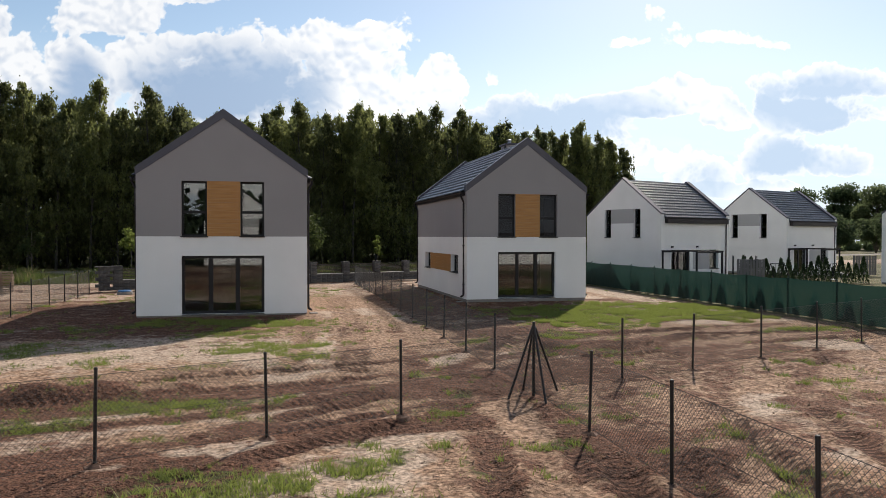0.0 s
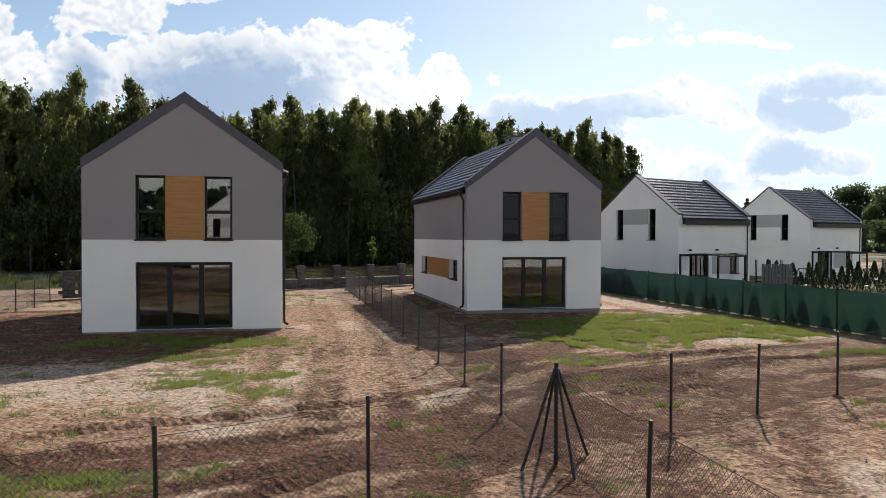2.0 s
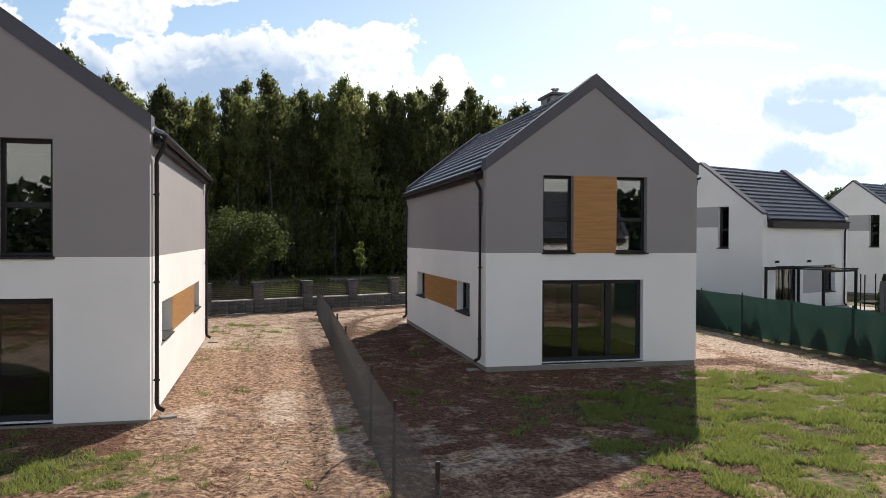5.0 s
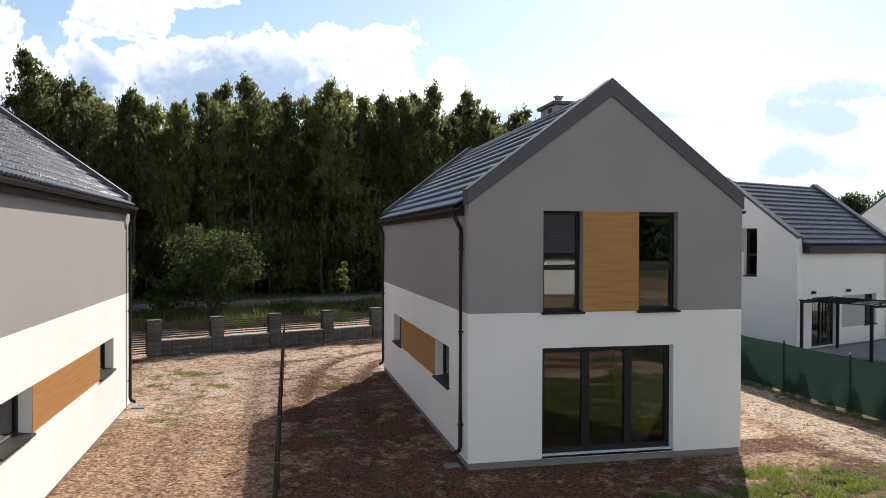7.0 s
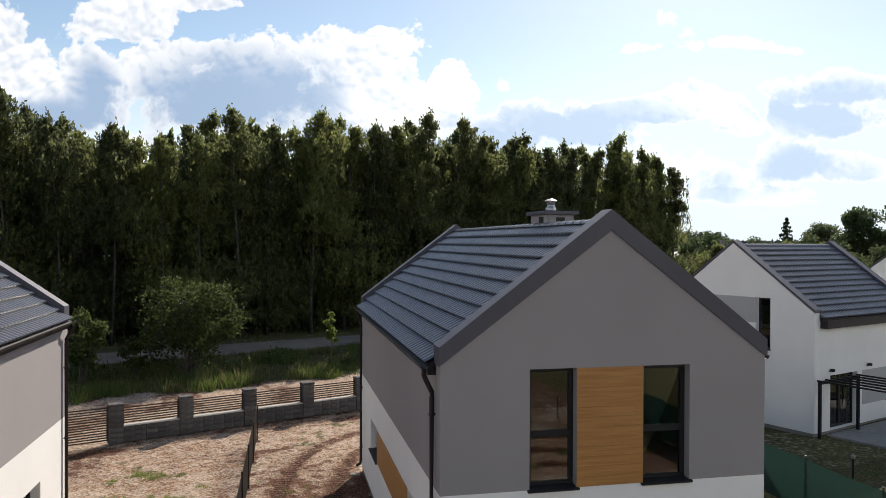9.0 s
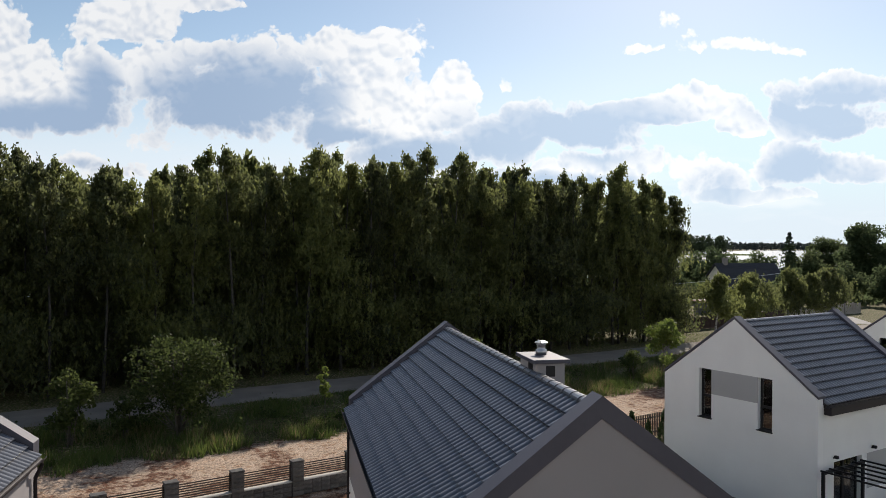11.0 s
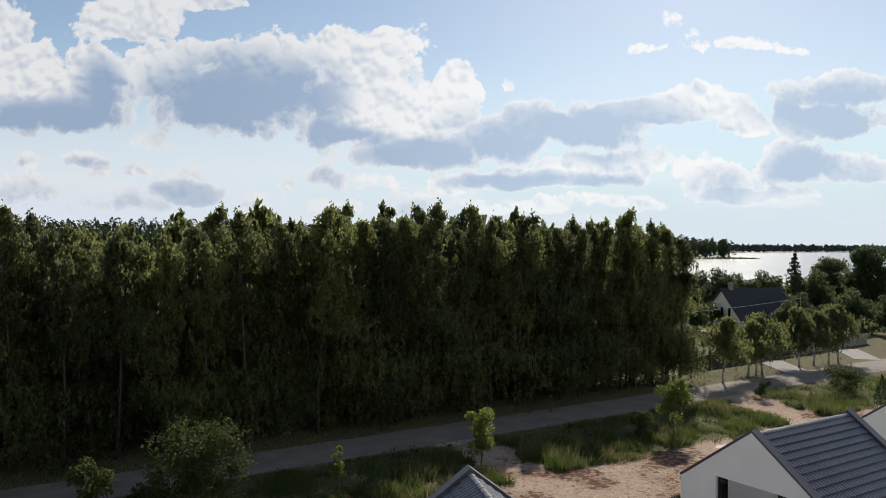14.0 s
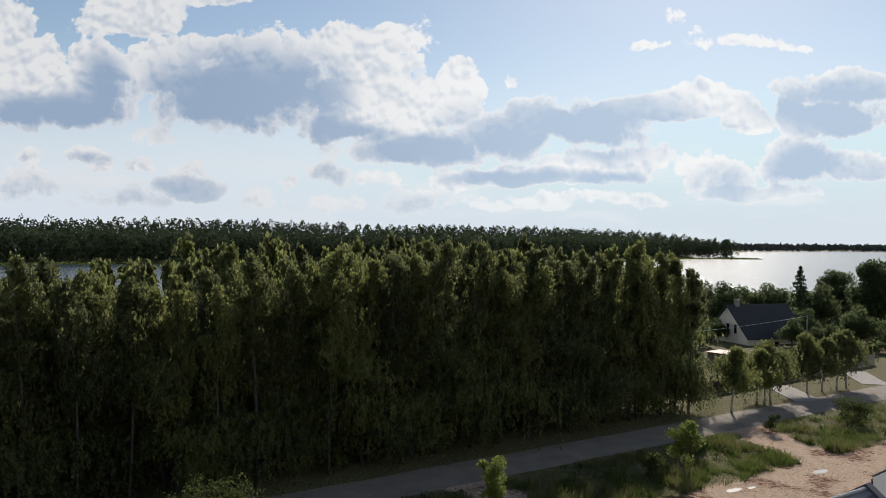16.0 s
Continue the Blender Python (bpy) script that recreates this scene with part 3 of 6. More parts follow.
    verge = verge * (1 - np.clip(gap, 0, 1))
    beyond = smooth(ROAD1 - 1.2, ROAD1 - 0.5, Nn)
    g_h = smooth(10.8, 11.3, X) * smooth(19.0, 18.0, Nn) * smooth(-40, -30, Y)
    back = smooth(-38, -75, Y + 26 * (NA(X, Y, 14, 4) - 0.5))
    grass = np.clip(np.maximum.reduce([g_lot * plot * (0.6 + 0.45 * NC(X, Y, 0.5, 2)), verge, beyond, g_h, back]), 0, 1)
    # sand swept pale, soil dark where it is turned over; house shade is added below
    dark = np.clip(smooth(0.5, 0.62, streak) * 0.8 + 0.75 * fresh * np.exp(-(off / 0.33) ** 4) + 0.6 * np.clip(heaps * 5, 0, 1) + smooth(0.55, 0.75, NB(X, Y, 5.0, 3)) * 0.45, 0, 1) * plot
    dark = dark * (1 - 0.7 * smooth(1.6, 0.8, np.abs(X - 9.6)) * smooth(14, 10, np.abs(Y - 2)))
    # shade beside and in front of the right house, painted as darker soil
    dark = np.maximum(dark, (0.35 + 0.5 * NA(X, Y, 1.7, 4)) * smooth(3.2, 0.6, np.abs(X + 1.8)) * smooth(-9, -4, Y) * smooth(17, 11, Y))
    dark = np.maximum(dark, (0.55 + 0.4 * NB(X, Y, 1.3, 4)) * smooth(6.0, 3.4, np.abs(X - 0.4)) * smooth(4.8, 2.8, np.abs(Y + 3.0)))
    dark = dark * (1 - 0.75 * smooth(-6, -8, X) * smooth(-18.5, -16, Y) * smooth(-6, -9, Y))
    dark = dark * (1 - 0.6 * smooth(2.6, 1.2, np.abs(X + 6.0)) * smooth(-16, -12, Y))
    dark = np.clip(dark + 0.15 * smooth(-6, -2, X) * smooth(-9, -12, Y) * smooth(-30, -26, Y) * plot, 0, 1)
    pale = np.clip(0.6 * smooth(-6, -8, X) * smooth(-18, -14, Y) * smooth(-8, -10, Y) + 0.15 * smooth(2.6, 1.0, np.abs(X + 6.0)) * smooth(-16, -12, Y) * plot + smooth(0.52, 0.68, NC(X + 9, Y, 3.2, 4)) + smooth(1.3, 0.5, np.abs(X - 9.6 + 0.6 * rough)) * smooth(13, 9, np.abs(Y - 1)), 0, 1) * (1 - 0.7 * fresh)
    dark = np.clip(dark + 0.4 * smooth(-19, -23, Y) * smooth(-5, -8, X) * smooth(0.3, 0.7, NA(X + 3, Y, 1.9, 4)), 0, 1)
    # shade of the left house, painted as darker soil
    dark = np.maximum(dark, (0.55 + 0.4 * NB(X, Y, 1.5, 4)) * smooth(6.5, 4.0, np.abs(X + 14.5)) * smooth(-11.5, -8.5, Y) * smooth(6, 2, Y))
    dark = dark * (1 - 0.4 * smooth(-4.5, -2, X) * smooth(-14, -17, Y) * plot)
    trodden = smooth(-9, -7.5, X) * smooth(-3.4, -4.4, X) * smooth(-10, -6, Y)
    dark = dark * (1 - 0.5 * trodden)
    pale = np.maximum(pale, (0.35 + 0.5 * NB(X, Y, 1.8, 3)) * smooth(3, 7, Y) * plot)
    pale = np.maximum(pale, (0.55 + 0.45 * NA(X, Y, 1.5, 3)) * (1 - plot))
    dark = np.maximum(dark, (0.05 + 0.5 * smooth(0.4, 0.65, NB(X, Y, 2.4, 4))) * (1 - plot) * smooth(ROAD0, ROAD0 - 1, Nn))
    Z = ground_height(X, Y)
    ridge = 1 - np.abs(2 * NB(X * 0.8 + 5, Y * 1.25, 0.55, 3) - 1)
    prints = smooth(0.60, 0.72, NC(X * 0.9, Y * 1.2, 0.42, 2))
    lump = (0.05 * rough + 0.045 * fine + 0.05 * (ridge - 0.8) * (0.3 + dark) - 0.03 * prints) * (1 - 0.75 * pale) + 0.08 * big * smooth(3, 8, np.abs(X - 3))
    Z = Z + near * calm * (lump + heaps + dep * (0.15 + 1.1 * smooth(0.4, 0.65, NB(X, Y, 2.6, 3))) * (1 - 0.7 * g_lot) * (1 - 0.6 * pale) * (1 - 0.7 * trodden)) - 0.04 * near * calm
    nx, ny = len(xs), len(ys)
    idx = np.arange(nx * ny).reshape(nx, ny)
    faces = np.stack([idx[:-1, :-1], idx[1:, :-1], idx[1:, 1:], idx[:-1, 1:]], axis=-1).reshape(-1, 4)
    me = bpy.data.meshes.new("ground")
    me.vertices.add(nx * ny)
    me.vertices.foreach_set("co", np.stack([X, Y, Z], axis=-1).ravel())
    me.loops.add(faces.size)
    me.loops.foreach_set("vertex_index", faces.ravel())
    me.polygons.add(len(faces))
    me.polygons.foreach_set("loop_start", np.arange(len(faces)) * 4)
    me.polygons.foreach_set("use_smooth", np.ones(len(faces), bool))
    me.update(calc_edges=True)
    tread = smooth(0.1, 0.4, fresh) * np.exp(-(off / 0.27) ** 6) * smooth(0.40, 0.55, NB(X, Y, 2.6, 3)) * (1 - g_lot) * (1 - 0.75 * trodden)
    for nm, arr in (("grass", grass), ("dark", dark), ("pale", pale), ("arc", arc), ("off", off), ("tread", tread)):
        at = me.attributes.new(nm, "FLOAT", "POINT")
        at.data.foreach_set("value", np.ascontiguousarray(arr).ravel().astype(np.float32))
    m = bpy.data.materials.new("sandy soil with grass")
    m.use_nodes = True
    nt = m.node_tree
    b = nt.nodes["Principled BSDF"]
    b.inputs["Roughness"].default_value, b.inputs["Specular IOR Level"].default_value = 0.95, 0.15
    tc = nt.nodes.new("ShaderNodeTexCoord")

    def tex(scale, detail=5):
        n = nt.nodes.new("ShaderNodeTexNoise")
        n.inputs["Scale"].default_value, n.inputs["Detail"].default_value = scale, detail
        nt.links.new(tc.outputs["Object"], n.inputs["Vector"])
        return n.outputs[0]

    def attr(nm, noise, amount, lo=0.35, hi=0.65):
        a = nt.nodes.new("ShaderNodeAttribute")
        a.attribute_name = nm
        s = nt.nodes.new("ShaderNodeMath")
        s.operation = "MULTIPLY_ADD"
        nt.links.new(noise, s.inputs[0])
        s.inputs[1].default_value = amount
        nt.links.new(a.outputs["Fac"], s.inputs[2])
        r = nt.nodes.new("ShaderNodeMapRange")
        r.inputs["From Min"].default_value, r.inputs["From Max"].default_value = lo + amount / 2, hi + amount / 2
        nt.links.new(s.outputs[0], r.inputs["Value"])
        return r.outputs[0]

    def mix(f, a, bb):
        n = nt.nodes.new("ShaderNodeMix")
        n.data_type = "RGBA"
        nt.links.new(f, n.inputs["Factor"])
        for k, v in (("A", a), ("B", bb)):
            if isinstance(v, tuple):
                n.inputs[k].default_value = (*v, 1)
            else:
                nt.links.new(v, n.inputs[k])
        return n.outputs["Result"]
    def strong(v):
        r = nt.nodes.new("ShaderNodeMapRange")
        r.inputs["From Min"].default_value, r.inputs["From Max"].default_value = 0.34, 0.66
        nt.links.new(v, r.inputs["Value"])
        return r.outputs[0]
    t_fine, t_mid, t_big, t_mottle = strong(tex(34, 8)), strong(tex(6.5, 12)), strong(tex(0.9, 6)), strong(tex(2.6, 13))
    sand = mix(t_mid, (0.20, 0.117, 0.071), (0.385, 0.255, 0.17))
    sand = mix(attr("pale", t_mottle, 0.9, 0.35, 0.75), sand, (0.425, 0.325, 0.245))
    soil = mix(t_fine, (0.082, 0.037, 0.023), (0.22, 0.112, 0.07))
    # dark holds turned soil and the painted shade of the houses
    base = mix(attr("dark", t_mottle, 0.8, 0.28, 0.66), sand, soil)
    turf = mix(t_big, (0.05, 0.07, 0.017), (0.09, 0.105, 0.03))
    turf = mix(tex(24, 5), turf, (0.085, 0.075, 0.032))
    base = mix(attr("grass", t_mid, 0.9, 0.42, 1.02), base, turf)
    crumbs = nt.nodes.new("ShaderNodeMix")
    crumbs.data_type, crumbs.blend_type = "RGBA", "MULTIPLY"
    loose = nt.nodes.new("ShaderNodeAttribute")
    loose.attribute_name = "dark"
    amount = nt.nodes.new("ShaderNodeMapRange")
    amount.inputs["To Min"].default_value, amount.inputs["To Max"].default_value = 0.4, 0.9
    nt.links.new(loose.outputs["Fac"], amount.inputs["Value"])
    nt.links.new(amount.outputs[0], crumbs.inputs["Factor"])
    nt.links.new(base, crumbs.inputs["A"])
    cr = nt.nodes.new("ShaderNodeMapRange")
    cr.inputs["From Min"].default_value, cr.inputs["From Max"].default_value = 0.33, 0.44
    cr.inputs["To Min"].default_value = 0.22
    nt.links.new(tex(17, 12), cr.inputs["Value"])
    nt.links.new(cr.outputs[0], crumbs.inputs["B"])
    grit = nt.nodes.new("ShaderNodeMapRange")
    grit.inputs["From Min"].default_value, grit.inputs["From Max"].default_value = 0.36, 0.64
    grit.inputs["To Min"].default_value, grit.inputs["To Max"].default_value = 0.55, 1.4
    nt.links.new(tex(13, 10), grit.inputs["Value"])
    grain = nt.nodes.new("ShaderNodeMix")
    grain.data_type, grain.blend_type = "RGBA", "MULTIPLY"
    grain.inputs["Factor"].default_value = 1.0
    nt.links.new(crumbs.outputs["Result"], grain.inputs["A"])
    nt.links.new(grit.outputs[0], grain.inputs["B"])

    def calc(op, a, bb, c=None):
        n = nt.nodes.new("ShaderNodeMath")
        n.operation = op
        for i, q in enumerate((a, bb, c)):
            if q is None:
                continue
            if isinstance(q, (int, float)):
                n.inputs[i].default_value = q
            else:
                nt.links.new(q, n.inputs[i])
        return n.outputs[0]

    def raw(nm):
        a = nt.nodes.new("ShaderNodeAttribute")
        a.attribute_name = nm
        return a.outputs["Fac"]
    # lug prints of tyres: slanting bars along each track
    bars = calc("SINE", calc("MULTIPLY_ADD", raw("arc"), 33.0, calc("MULTIPLY", calc("ABSOLUTE", raw("off"), 0), 16.0)), 0)
    bars = calc("MULTIPLY", calc("GREATER_THAN", bars, 0.1), raw("tread"))
    pressed = nt.nodes.new("ShaderNodeMix")
    pressed.data_type, pressed.blend_type = "RGBA", "MULTIPLY"
    nt.links.new(calc("MULTIPLY", bars, 1.0), pressed.inputs["Factor"])
    nt.links.new(grain.outputs["Result"], pressed.inputs["A"])
    pressed.inputs["B"].default_value = (0.42, 0.38, 0.35, 1)
    nt.links.new(pressed.outputs["Result"], b.inputs["Base Color"])
    clod = nt.nodes.new("ShaderNodeMapRange")
    clod.inputs["From Min"].default_value, clod.inputs["From Max"].default_value = 0.54, 0.72
    nt.links.new(tex(7.5, 8), clod.inputs["Value"])
    lumps = calc("MULTIPLY_ADD", clod.outputs[0], 0.6, calc("MULTIPLY_ADD", tex(4.0, 9), 0.55, calc("MULTIPLY", tex(36, 8), 0.4)))
    lumps = calc("MULTIPLY", lumps, calc("MULTIPLY_ADD", raw("dark"), 0.65, 0.22))
    bp = nt.nodes.new("ShaderNodeBump")
    bp.inputs["Strength"].default_value, bp.inputs["Distance"].default_value = 1.0, 0.17
    nt.links.new(calc("MULTIPLY_ADD", bars, 0.34, lumps), bp.inputs["Height"])
    nt.links.new(bp.outputs[0], b.inputs["Normal"])
    me.materials.append(m)
    ob = new("ground", me)
    tagged(ob, "bare sandy soil with tyre tracks and grass patches", "ground", kind="structure")
    return X, Y, Z, grass


GX, GY, GZ, GGRASS = make_ground()


def ground_at(x, y):
    i = int(np.clip(np.searchsorted(GX[:, 0], x), 0, GX.shape[0] - 1))
    j = int(np.clip(np.searchsorted(GY[0], y), 0, GY.shape[1] - 1))
    return float(GZ[i, j])


def make_road():
    xs = np.concatenate([np.arange(-150, 150, 2.0)])
    cols = np.array([ROAD0, ROAD0 + 0.5, 39.0, 40.2, 41.5, ROAD1 - 0.4, ROAD1])
    hz = np.array([-0.03, 0.02, 0.05, 0.06, 0.05, 0.02, -0.03])
    v = []
    for s in xs:
        for k, n in enumerate(cols):
            wob = 0.25 * math.sin(s * 0.7) * math.sin(s * 0.23 + k) if k in (0, 6) else 0
            p = est(s, n + wob, hz[k])
            v.append((p.x, p.y, p.z))
    w = len(cols)
    f = [(i * w + j, (i + 1) * w + j, (i + 1) * w + j + 1, i * w + j + 1) for i in range(len(xs) - 1) for j in range(w - 1)]
    me = from_arrays("road", v, f)
    ob = link_mesh("road", me, mat("worn pale asphalt", (0.13, 0.112, 0.092), 0.9, color2=(0.235, 0.205, 0.17), scale=0.5, detail_scale=20, bump=0.3, bump_dist=0.01, spread=0.6))
    tagged(ob, "narrow worn grey asphalt road past the wood", "road", kind="structure")


make_road()


def make_water():
    m = bpy.data.materials.new("lake water")
    m.use_nodes = True
    nt = m.node_tree
    b = nt.nodes["Principled BSDF"]
    b.inputs["Base Color"].default_value = (0.03, 0.045, 0.05, 1)
    b.inputs["Roughness"].default_value = 0.22
    b.inputs["IOR"].default_value = 1.333
    tc = nt.nodes.new("ShaderNodeTexCoord")
    n = nt.nodes.new("ShaderNodeTexNoise")
    n.inputs["Scale"].default_value, n.inputs["Detail"].default_value = 0.35, 5
    nt.links.new(tc.outputs["Object"], n.inputs["Vector"])
    bp = nt.nodes.new("ShaderNodeBump")
    bp.inputs["Strength"].default_value, bp.inputs["Distance"].default_value = 0.8, 0.7
    nt.links.new(n.outputs[0], bp.inputs["Height"])
    nt.links.new(bp.outputs[0], b.inputs["Normal"])
    v, f = [], []
    for s in (-2500, -800, 0, 800, 2500, 4000):
        for q in (120, 500, 1500, 3000):
            p = est(s, q, -3.0)
            v.append((p.x, p.y, p.z))
    for i in range(5):
        for j in range(3):
            f.append((i * 4 + j, (i + 1) * 4 + j, (i + 1) * 4 + j + 1, i * 4 + j + 1))
    tagged(link_mesh("water", from_arrays("water", v, f), m), "wide lake glittering against the light", "lake", kind="structure")


make_water()


# ---- houses ----
def pierced(u0, u1, v0, tops, holes, y0, y1):
    """A wall in the x-z plane from y0 to y1 with openings through it; tops: (u, v) along its upper edge."""
    def top(u):
        for (a, b), (c, d) in zip(tops, tops[1:]):
            if a - 1e-6 <= u <= c + 1e-6:
                return b + (d - b) * (u - a) / (c - a)
    cross_us = [a + (c - a) * (h[k] - b) / (d - b) for (a, b), (c, d) in zip(tops, tops[1:]) if abs(d - b) > 1e-6 for h in holes for k in (1, 3) if min(b, d) < h[k] < max(b, d)]
    us = sorted({u0, u1, *cross_us, *[t[0] for t in tops], *[h[0] for h in holes], *[h[2] for h in holes]})
    vs = sorted({v0, *[h[1] for h in holes], *[h[3] for h in holes]})
    bm = bmesh.new()
    cache = {}

    def vert(u, v, y):
        k = (round(u, 4), round(v, 4), round(y, 4))
        if k not in cache:
            cache[k] = bm.verts.new((u, y, v))
        return cache[k]

    def solid(i, j):
        if not (0 <= i < len(us) - 1 and 0 <= j < len(vs)):
            return False
        cu, cv = (us[i] + us[i + 1]) / 2, (vs[j] + (vs[j + 1] if j + 1 < len(vs) else vs[j] + 1)) / 2
        if top(cu) <= vs[j] + 1e-6:
            return False
        return not any(h[0] < cu < h[2] and h[1] < cv < h[3] for h in holes)

    def quad(pts):
        vv = []
        for p in pts:
            w = vert(*p)
            if w not in vv:
                vv.append(w)
        if len(vv) > 2:
            try:
                bm.faces.new(vv)
            except ValueError:
                pass
    for i in range(len(us) - 1):
        for j in range(len(vs)):
            if not solid(i, j):
                continue
            a, b, lo = us[i], us[i + 1], vs[j]
            last = j + 1 == len(vs) or top((a + b) / 2) <= vs[j + 1] + 1e-6
            ha, hb = (top(a), top(b)) if last else (vs[j + 1], vs[j + 1])
            quad([(a, lo, y0), (b, lo, y0), (b, hb, y0), (a, ha, y0)])
            quad([(a, lo, y1), (a, ha, y1), (b, hb, y1), (b, lo, y1)])
            if last or not solid(i, j + 1):
                quad([(a, ha, y0), (b, hb, y0), (b, hb, y1), (a, ha, y1)])
            if not solid(i, j - 1):
                quad([(a, lo, y0), (a, lo, y1), (b, lo, y1), (b, lo, y0)])
            if not solid(i - 1, j):
                quad([(a, lo, y0), (a, ha, y0), (a, ha, y1), (a, lo, y1)])
            if not solid(i + 1, j):
                quad([(b, lo, y0), (b, lo, y1), (b, hb, y1), (b, hb, y0)])
    return bm


def window(name, parent, m, w, h, bars=(), cross=(), sill=True, depth=0.17, label="", wide=0.08):
    """A framed window whose opening's lower left corner lies at m; bars: uprights, cross: transoms, each in metres."""
    win = thing(name, m, "", "")
    win.parent = parent
    if label:
        win["label"] = label
    f, t = wide, 0.08
    part("frame", boxes((0, depth, 0, w, depth + t, f), (0, depth, h - f, w, depth + t, h), (0, depth, f, f, depth + t, h - f), (w - f, depth, f, w, depth + t, h - f), bevel=0.008), FRAME, win)
    us = [f, *bars, w - f]
    for b in bars:
        part("mullion", boxes((b - f * 0.8, depth - 0.01, f, b + f * 0.8, depth + t, h - f), bevel=0.008), FRAME, win)
    vs = [f, *cross, h - f]
    for c in cross:
        part("transom", boxes((f, depth - 0.005, c - f * 0.7, w - f, depth + t, c + f * 0.7), bevel=0.008), FRAME, win)
    for i in range(len(us) - 1):
        for j in range(len(vs) - 1):
            g = 0.0
            pane = part("pane", boxes((us[i] + g, depth + 0.035, vs[j] + g, us[i + 1] - g, depth + 0.043, vs[j + 1] - g)), GLASS, win)
            pane.visible_shadow = False
    if sill:
        bm = bmesh.new()
        prism(bm, [(-0.06, -0.035), (-0.06, 0.0), (depth + 0.02, 0.03), (depth + 0.02, -0.005)], Matrix(((0, 0, 1, -0.04), (1, 0, 0, 0), (0, 1, 0, 0), (0, 0, 0, 1))), Matrix(((0, 0, 1, w + 0.04), (1, 0, 0, 0), (0, 1, 0, 0), (0, 0, 0, 1))))
        part("sill", bm, FRAME, win)
    return win


def slope_frame(x_eave, z_eave, dx, dz, y0):
    """Axes of a roof slope: x along the eave (into the house), y up the slope, z out of it."""
    up = Vector((dx, 0, dz)).normalized()
    along = Vector((0, 1, 0)) if dx < 0 else Vector((0, -1, 0))
    nrm = along.cross(up)
    if nrm.z < 0:
        along, nrm = -along, -nrm
    m = Matrix((along, up, nrm)).transposed().to_4x4()
    m.translation = Vector((x_eave, y0, z_eave))
    return m


def tile_mesh(w, h):
    """One pressed tile: a thin pan with a broad flat rib, its lower edge lifted clear of the course below."""
    prof = [(0, 0.0), (w * 0.09, 0.003), (w * 0.2, 0.024), (w * 0.34, 0.035), (w * 0.5, 0.038), (w * 0.66, 0.035), (w * 0.8, 0.024), (w * 0.91, 0.003), (w, 0.0)]
    bm = bmesh.new()
    rows = []
    for y, lift in ((0.0, 0.074), (h * 0.5, 0.038), (h, 0.002)):
        rows.append(([bm.verts.new((x, y, z + lift)) for x, z in prof], [bm.verts.new((x, y, z + lift - 0.05)) for x, z in prof]))
    n = len(prof)
    for (a, b), (c, d) in zip(rows, rows[1:]):
        for i in range(n - 1):
            bm.faces.new((a[i], a[i + 1], c[i + 1], c[i]))
    a, b = rows[0]
    a = [bm.verts.new(q.co) for q in a]
    for i in range(n - 1):
        bm.faces.new((b[i], b[i + 1], a[i + 1], a[i]))
    for lower, upper in zip(rows, rows[1:]):
        bm.faces.new((lower[1][0], lower[0][0], upper[0][0], upper[1][0]))
    bmesh.ops.recalc_face_normals(bm, faces=bm.faces)
    bmesh.ops.delete(bm, geom=[v for v in bm.verts if not v.link_faces], context="VERTS")
    me = bpy.data.meshes.new("tile")
    for q in bm.faces:
        q.smooth = True
    bm.to_mesh(me)
    bm.free()
    me.materials.append(TILE)
    return me


def lay_tiles(roof, m, length, rise, singles, tile_w=0.2, course=0.35):
    """Courses of tiles on a slope; the first ones stay single pieces, the rest join."""
    cols, rows = round(length / tile_w), round(rise / course)
    w, h = length / cols, rise / rows
    me = tile_mesh(w, h * 1.02)
    todo = [(i, j) for i in range(cols) for j in range(rows)]
    for i, j in todo[:singles]:
        link_mesh("tile", me, None, roof, m=m @ pose(i * w, j * h, 0))
    rest = todo[singles:]
    if rest:
        base = np.array([v.co[:] for v in me.vertices])
        faces = [list(p.vertices) for p in me.polygons]
        k = len(base)
        verts = np.concatenate([base + (i * w, j * h, 0) for i, j in rest])
        allf = [[a + q * k for a in f] for q in range(len(rest)) for f in faces]
        mesh = bpy.data.meshes.new("tiles")
        mesh.from_pydata(verts.tolist(), [], allf)
        mesh.polygons.foreach_set("use_smooth", np.ones(len(mesh.polygons), bool))
        ob = link_mesh("tiles", mesh, TILE, roof, m=m)
        ob["kind"] = "stuff"


